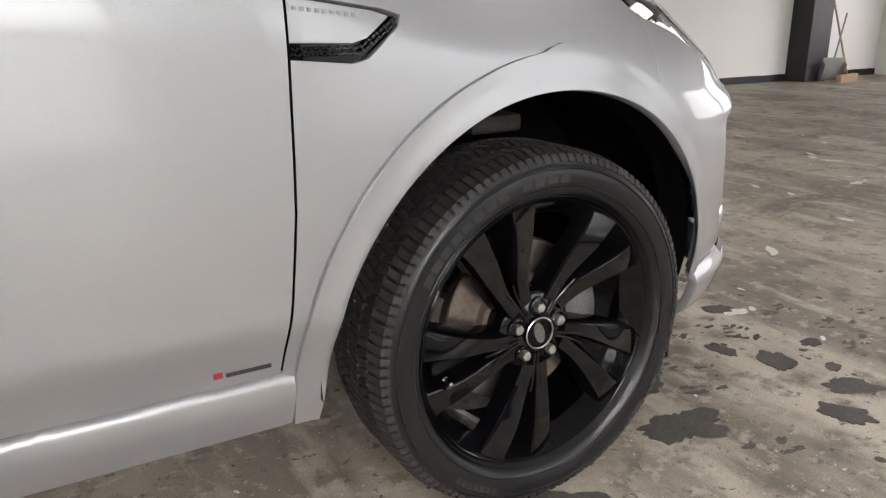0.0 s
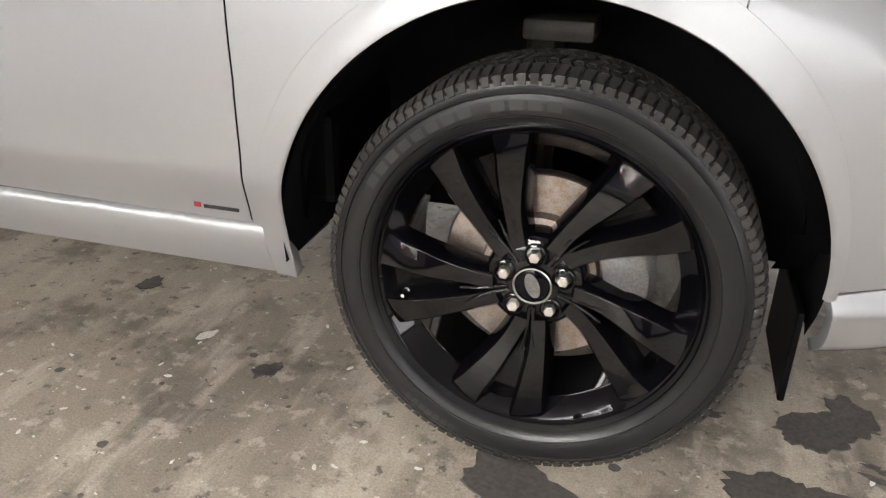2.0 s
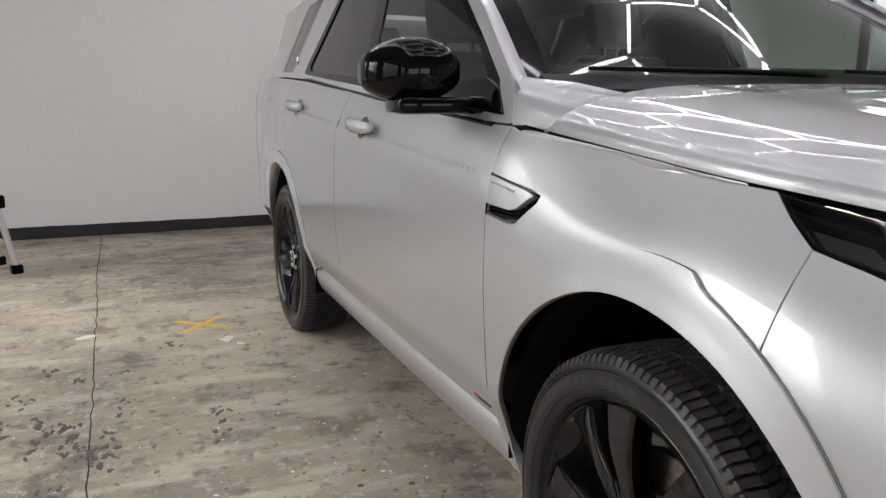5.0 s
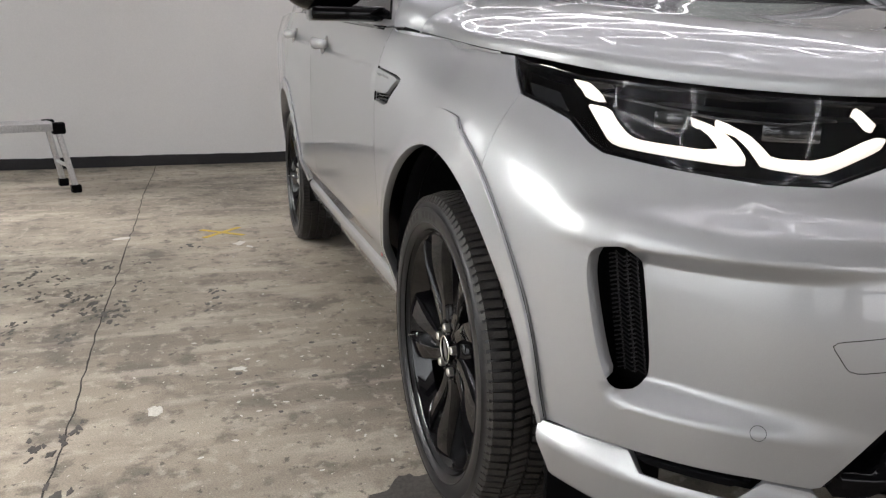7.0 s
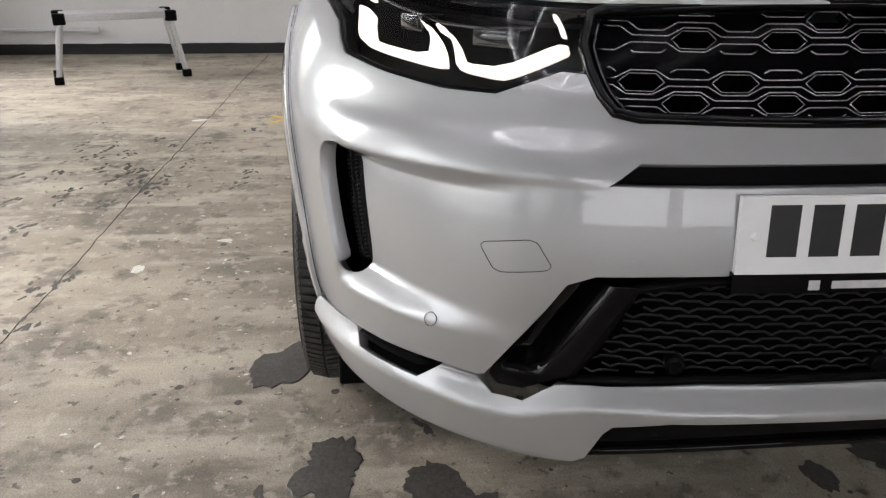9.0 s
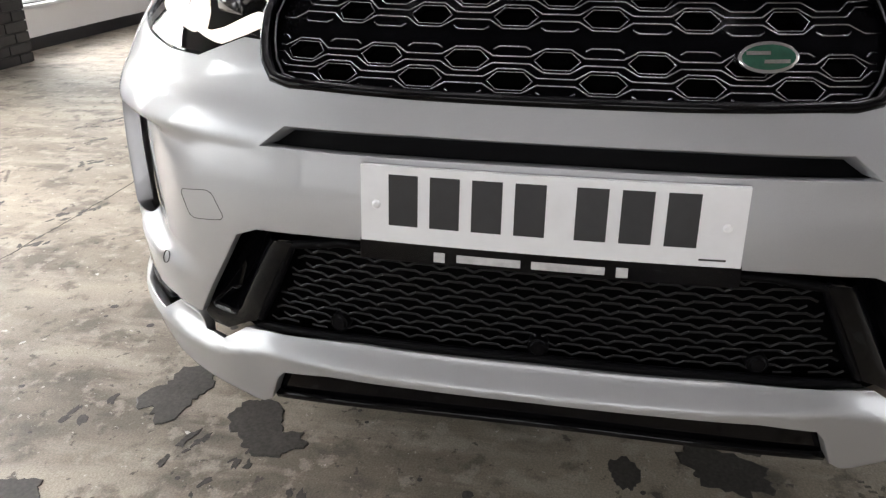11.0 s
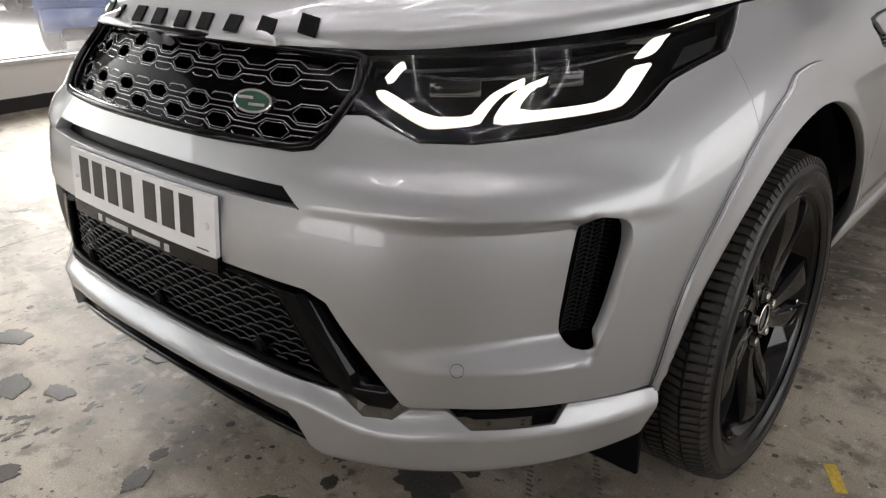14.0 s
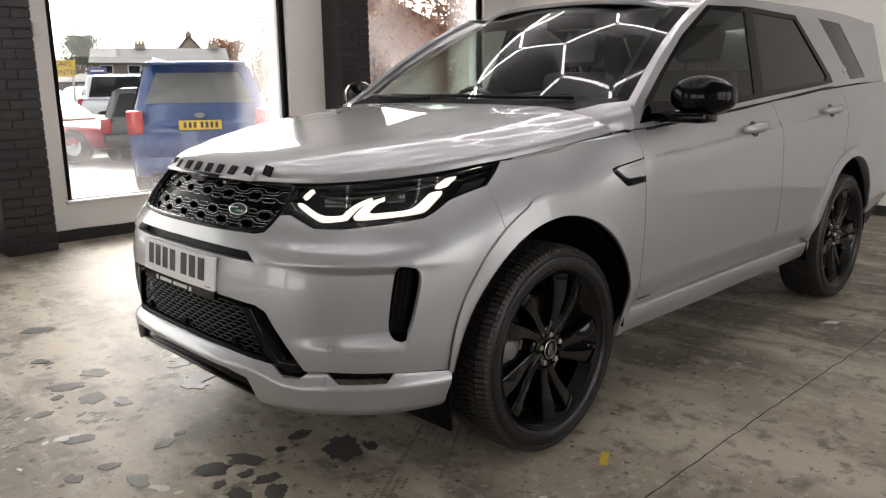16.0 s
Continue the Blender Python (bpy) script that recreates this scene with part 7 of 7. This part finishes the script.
def tree(label, x, y, h, spread, leaf, seed, bare=False):
    t = thing("tree", label, "tree", at=(x, y, GZ))
    rng = random.Random(seed)
    bark = material("bark", (0.10, 0.075, 0.055), 0.9, grain=(30, 0.3), bump=0.4, bump_scale=20)
    bm = bmesh.new()
    bar(bm, [(0, 0, 0), (0.05, 0.02, h * 0.3), (-0.03, 0.05, h * 0.6), (0.02, 0, h * 0.95)], lambda k: 0.03 * h * (1 - 0.85 * k), False, 8)
    tips = []
    for i in range(26 if bare else 18):
        z0 = h * rng.uniform(0.18, 0.85)
        a = rng.uniform(0, 6.28)
        r = spread * (1.1 - 0.6 * z0 / h) * rng.uniform(0.6, 1.0)
        e = (r * math.cos(a), r * math.sin(a), z0 + r * rng.uniform(0.3, 0.8))
        bar(bm, [(0, 0, z0), (e[0] * 0.5, e[1] * 0.5, z0 + (e[2] - z0) * 0.35), e], lambda k: 0.010 * h * (1 - 0.8 * k), False, 5)
        tips.append(((0, 0, z0), e))
    part("trunk", bm, bark, t, "brown trunk and limbs", 60)
    verts, faces = [], []
    for i in range(5200 if not bare else 4200):
        o, e = tips[i % len(tips)]
        k = rng.uniform(0.25, 1.1)
        sp = spread * 0.22
        c = Vector((o[0] + (e[0] - o[0]) * k + rng.gauss(0, sp), o[1] + (e[1] - o[1]) * k + rng.gauss(0, sp), o[2] + (e[2] - o[2]) * k + rng.gauss(0, sp * 0.8)))
        if c.z < 0.05 * h:
            continue
        s = rng.uniform(0.03, 0.075) * (2.6 if h > 5.4 else 1.2)
        q = Euler((rng.uniform(0, 6), rng.uniform(0, 6), rng.uniform(0, 6))).to_matrix()
        n = len(verts)
        verts += [tuple(c + q @ Vector(p)) for p in ((-s, 0, 0), (0, -s * 0.5, 0), (s, 0, 0.2 * s), (0, s * 0.5, 0))]
        faces.append((n, n + 1, n + 2, n + 3))
    me = bpy.data.meshes.new("crown")
    me.from_pydata(verts, [], faces)
    wrap("crown", me, leaf, t, "")


def house(label, m, L, D, eave, ridge, wall_mat, roof_mat, n, chimney=True):
    t = thing("house", label, "house")
    t.matrix_world = m
    bm = bmesh.new()
    pts = [(-D / 2, 0), (D / 2, 0), (D / 2, eave), (0, ridge), (-D / 2, eave)]
    prism(bm, pts, -L / 2, L / 2, lambda a, b, w: Vector((w, a, b)))
    bmesh.ops.recalc_face_normals(bm, faces=bm.faces[:])
    part("wall", bm, wall_mat, t, "house walls", None)
    for s in (-1, 1):
        bm = bmesh.new()
        a = math.atan2(ridge - eave, D / 2)
        ln = (D / 2 + 0.35) / math.cos(a)
        box(bm, (-L / 2 - 0.2, 0, 0), (L / 2 + 0.2, ln, 0.14), 0, Matrix.Translation((0, 0, ridge + 0.02)) @ Matrix.Diagonal((1, s, 1, 1)) @ Matrix.Rotation(-a, 4, "X"))
        bmesh.ops.recalc_face_normals(bm, faces=bm.faces[:])
        roof_ = part("roof", bm, roof_mat, t, "slate roof", None)
    if chimney:
        for x in (-L * 0.42, L * 0.15):
            bm = bmesh.new()
            box(bm, (x - 0.45, -0.3, ridge - 0.5), (x + 0.45, 0.3, ridge + 0.55), 0.03)
            for k in range(3):
                lathe(bm, [(0.09, 0), (0.10, 0.06), (0.08, 0.26), (0.09, 0.3)], 10, "z", Matrix.Translation((x - 0.28 + 0.28 * k, 0, ridge + 0.55)))
            part("chimney", bm, STONE, t, "stone chimney with pots", None)
    for i in range(n):
        x = -L / 2 + L * (i + 0.5) / n
        for z0 in ((0.9, 3.2) if eave > 4 else (eave - 1.62,)):
            bm = bmesh.new()
            for lo, hi in (((x - 0.55, 0, z0), (x + 0.55, 0.10, z0 + 0.09)), ((x - 0.55, 0, z0 + 1.4), (x + 0.55, 0.10, z0 + 1.5)), ((x - 0.55, 0, z0), (x - 0.45, 0.10, z0 + 1.5)), ((x + 0.45, 0, z0), (x + 0.55, 0.10, z0 + 1.5)), ((x - 0.5, 0, z0 + 0.7), (x + 0.5, 0.09, z0 + 0.78))):
                box(bm, lo, hi, 0, Matrix.Translation((0, D / 2 - 0.02, 0)))
            win = part("window", bm, FRAME, t, "white window frame", None)
            bm = bmesh.new()
            box(bm, (x - 0.46, 0, z0 + 0.05), (x + 0.46, 0.03, z0 + 1.42), 0, Matrix.Translation((0, D / 2 - 0.02, 0)))
            part("pane", bm, TINT, win, "dark pane", None)


LAMP_RED = material("tail_lamp_red", (0.45, 0.015, 0.02), 0.15, coat=1.0, grain=(60, 0.3))
PLATE_YELLOW = material("plate_yellow", (0.72, 0.47, 0.03), 0.4, grain=(40, 0.08))
STONE = material("sand_stone", (0.40, 0.33, 0.24), 0.85, spots=((2.0, 0.6, 0.4, 0.7, (0.30, 0.25, 0.19)),), grain=(12, 0.2))
HARL = material("brown_harling", (0.22, 0.18, 0.15), 0.9, spots=((0.6, 0.5, 0.4, 0.7, (0.22, 0.17, 0.14)),), grain=(10, 0.2))
SLATE = material("roof_slate", (0.085, 0.08, 0.082), 0.8, spots=((0.9, 0.5, 0.4, 0.7, (0.12, 0.113, 0.11)),), grain=(8, 0.25))
LEAF_GREEN = material("evergreen", (0.075, 0.10, 0.055), 0.8, grain=(3, 0.4))
LEAF_RUST = material("rust_twigs", (0.34, 0.17, 0.10), 0.8, grain=(3, 0.4))
LEAF_OLIVE = material("olive_leaves", (0.16, 0.15, 0.035), 0.8, grain=(3, 0.4))


def steam_material(far_end):
    m = bpy.data.materials.new("steam_film")
    m.use_nodes = True
    n, l = m.node_tree.nodes, m.node_tree.links
    n.clear()
    out = n.new("ShaderNodeOutputMaterial")
    mix = n.new("ShaderNodeMixShader")
    clear, white = n.new("ShaderNodeBsdfTransparent"), n.new("ShaderNodeBsdfTranslucent")
    white.inputs["Color"].default_value = (0.85, 0.84, 0.82, 1)
    co = n.new("ShaderNodeTexCoord")
    t = n.new("ShaderNodeTexNoise")
    t.inputs["Scale"].default_value, t.inputs["Detail"].default_value = 0.8, 3.0
    r = n.new("ShaderNodeMapRange")
    r.inputs["From Min"].default_value, r.inputs["From Max"].default_value, r.inputs["To Max"].default_value = 0.52, 0.80, 0.22
    l.new(co.outputs["Object"], t.inputs["Vector"])
    l.new(t.outputs["Fac"], r.inputs["Value"])
    # thicker low on the pane and towards its far end
    part_ = n.new("ShaderNodeSeparateXYZ")
    l.new(co.outputs["Object"], part_.inputs[0])
    total = r.outputs[0]
    for axis, start, stop, top in (("Z", 1.0, 0.35, 0.06), ("X", far_end + 0.5, far_end, 0.35)):
        g = n.new("ShaderNodeMapRange")
        g.inputs["From Min"].default_value, g.inputs["From Max"].default_value, g.inputs["To Max"].default_value = start, stop, top
        l.new(part_.outputs[axis], g.inputs["Value"])
        add = n.new("ShaderNodeMath")
        add.operation, add.use_clamp = "ADD", True
        l.new(total, add.inputs[0])
        l.new(g.outputs[0], add.inputs[1])
        total = add.outputs[0]
    cap = n.new("ShaderNodeMath")
    cap.operation = "MINIMUM"
    cap.inputs[1].default_value = 0.5
    l.new(total, cap.inputs[0])
    l.new(cap.outputs[0], mix.inputs[0])
    l.new(clear.outputs[0], mix.inputs[1])
    l.new(white.outputs[0], mix.inputs[2])
    l.new(mix.outputs[0], out.inputs[0])
    return m


def outside():
    bm = bmesh.new()
    box(bm, (-700, -700, GZ - 0.5), (700, 700, GZ))
    tagged(part("ground", bm, ASPHALT), "wet grey tarmac forecourt", "ground", kind="structure")
    face = lambda x, y, a: Matrix.Translation((x, y, GZ)) @ Matrix.Rotation(radians(a), 4, "Z")
    blue, red, white, dark = paint("blue_car_paint", (0.020, 0.058, 0.19)), paint("red_car_paint", (0.35, 0.02, 0.035)), paint("white_car_paint", (0.75, 0.75, 0.75)), paint("dark_car_paint", (0.05, 0.045, 0.045))
    parked_car("blue SUV with roof rails, parked with its tail to the window", face(-2.62, -6.75, 240), blue, 4.4, 1.82, 1.72, plate_mat=PLATE_YELLOW, rails=True)
    parked_car("dark hatchback parked with its tail to the window", face(-4.2, -12.0, 238), dark, 4.0, 1.75, 1.42, plate_mat=PLATE_YELLOW)
    parked_car("small red car with silver wheels", face(-2.1, -15.9, 125), red, 3.8, 1.72, 1.42, plate_mat=PLATE_YELLOW)
    parked_car("white hatchback parked behind the red car", face(-2.34, -17.8, 150), white, 4.0, 1.75, 1.45, plate_mat=PLATE_YELLOW)
    parked_car("white van far across the forecourt", face(-8.5, -27.0, 140), white, 4.6, 1.9, 1.9, plate_mat=PLATE_YELLOW)
    parked_car("white car standing past the blue SUV", face(-18.3, -29.3, 240), white, 4.4, 1.82, 1.5, plate_mat=PLATE_YELLOW)
    parked_car("small pale car far off", face(-10.8, -33.0, 60), white, 4.0, 1.75, 1.5, plate_mat=PLATE_YELLOW)
    house("long brown house with a slate roof and white windows", Matrix.Translation((-29.2, -66, GZ)) @ Matrix.Rotation(radians(-24), 4, "Z"), 11, 7, 3.5, 4.75, HARL, SLATE, 5)
    house("pale stone house with chimneys", Matrix.Translation((-34.5, -71, GZ)) @ Matrix.Rotation(radians(64), 4, "Z"), 6, 4.4, 3.6, 6.1, STONE, SLATE, 3)
    house("low brown shed behind the sign", Matrix.Translation((-20.5, -66, GZ)) @ Matrix.Rotation(radians(-20), 4, "Z"), 7, 6, 1.9, 2.5, HARL, SLATE, 2, False)
    tree("dense evergreen tree far behind the cars", -29.8, -87, 7.4, 2.3, LEAF_GREEN, 2)
    tree("bare rust-brown tree by the stone house", -36.8, -67.5, 6.4, 2.0, LEAF_RUST, 3, True)
    tree("bare rust-brown tree by the road", -40.5, -65.0, 5.6, 2.4, LEAF_RUST, 4, True)
    tree("olive-green tree at the forecourt's edge", -14.2, -22.8, 5.2, 1.0, LEAF_OLIVE, 5)
    tree("rust-brown tree outside the second window", -20.0, -24.6, 5.6, 2.6, LEAF_RUST, 6, True)
    tree("rust-brown tree outside the second window", -23.6, -22.0, 6.2, 3.0, LEAF_RUST, 7, True)
    house("red stone house beyond the second window", Matrix.Translation((-33, -40, GZ)) @ Matrix.Rotation(radians(50), 4, "Z"), 12, 9, 4.6, 6.8, paint("red_stone", (0.30, 0.13, 0.085)), SLATE, 4)
    # low bank of far trees
    verts, faces = [], []
    rng = random.Random(9)
    for i in range(9000):
        a = radians(rng.uniform(190, 285))
        d = rng.uniform(95, 130)
        top = 2.2 + 2.4 * noise.noise(Vector((a * 9, 0, 0))) + 1.0
        c = Vector((d * math.cos(a), d * math.sin(a), GZ + rng.uniform(0, 1) ** 1.3 * max(1.0, top)))
        s = rng.uniform(0.3, 0.7)
        q = Euler((rng.uniform(0, 6), rng.uniform(0, 6), rng.uniform(0, 6))).to_matrix()
        n = len(verts)
        verts += [tuple(c + q @ Vector(p)) for p in ((-s, 0, 0), (0, -s * 0.6, 0), (s, 0, 0), (0, s * 0.6, 0))]
        faces.append((n, n + 1, n + 2, n + 3))
    me = bpy.data.meshes.new("far_woods")
    me.from_pydata(verts, [], faces)
    tagged(wrap("far_woods", me, LEAF_RUST), "brown belt of bare far trees", "woods", kind="stuff")
    # signs
    def sign(name, label, at, w, h, mat, turn, lines, ink, post=True):
        t = thing(name, label, "sign")
        t.matrix_world = Matrix.Translation(at) @ Matrix.Rotation(radians(turn), 4, "Z")
        bm = bmesh.new()
        box(bm, (-w / 2, -0.02, -h / 2), (w / 2, 0.02, h / 2), 0.006)
        part("board", bm, mat, t, "sign board", None)
        if post:
            bm = bmesh.new()
            for x in (-w * 0.35, w * 0.35):
                bar(bm, [(x, -0.05, -h / 2 + 0.05), (x, -0.05, GZ - at[2])], 0.03, False, 8)
            part("posts", bm, ALU, t, "metal posts", None)
        for k, text in enumerate(lines):
            z = h / 2 - h * (k + 0.5) / len(lines)
            if text.strip("-"):
                cu = bpy.data.curves.new("words", "FONT")
                cu.body, cu.size, cu.extrude, cu.align_x, cu.align_y = text, h * 0.42, 0.004, "CENTER", "CENTER"
                ob = new("words", cu)
                me = bpy.data.meshes.new_from_object(ob)
                bpy.data.objects.remove(ob)
                ob = wrap("words", me, ink, t, "sign lettering")
                ob.matrix_local = Matrix.Translation((0, 0.026, z)) @ Matrix.Rotation(radians(90), 4, "X") @ Matrix.Rotation(radians(180), 4, "Y")
            else:
                bm = bmesh.new()
                box(bm, (-w * 0.36, 0.02, z - h * 0.06), (w * 0.36, 0.026, z + h * 0.06), 0)
                part("bar", bm, ink, t, "plain bar of lettering", None)
    sign("yellow_sign", "yellow board with two lines of dark capitals", (-5.86, -21.25, 1.87), 0.66, 0.46, PLATE_YELLOW, -22, ["CARS", "WANTED"], INK)
    sign("blue_sign", "blue board with pale bars over a white board", (-11.95, -35.0, 1.95), 0.80, 0.62, paint("sign_blue", (0.03, 0.04, 0.16)), -22, ["--", "--"], FRAME)
    for name, x0, x1 in (("window_steam", -2.40, -0.22), ("window_steam", -5.35, -3.35)):
        bm = bmesh.new()
        bm.faces.new([bm.verts.new(p) for p in ((x0, YR - 0.09, 0.36), (x1, YR - 0.09, 0.36), (x1, YR - 0.09, 2.70), (x0, YR - 0.09, 2.70))])
        ob = tagged(part(name, bm, steam_material(x0 + 0.05)), "patchy white steam on the window pane", "steam", "steam on the panes")


floor_marks()
platform()
broom_and_pan()
wall_boxes()
outside()
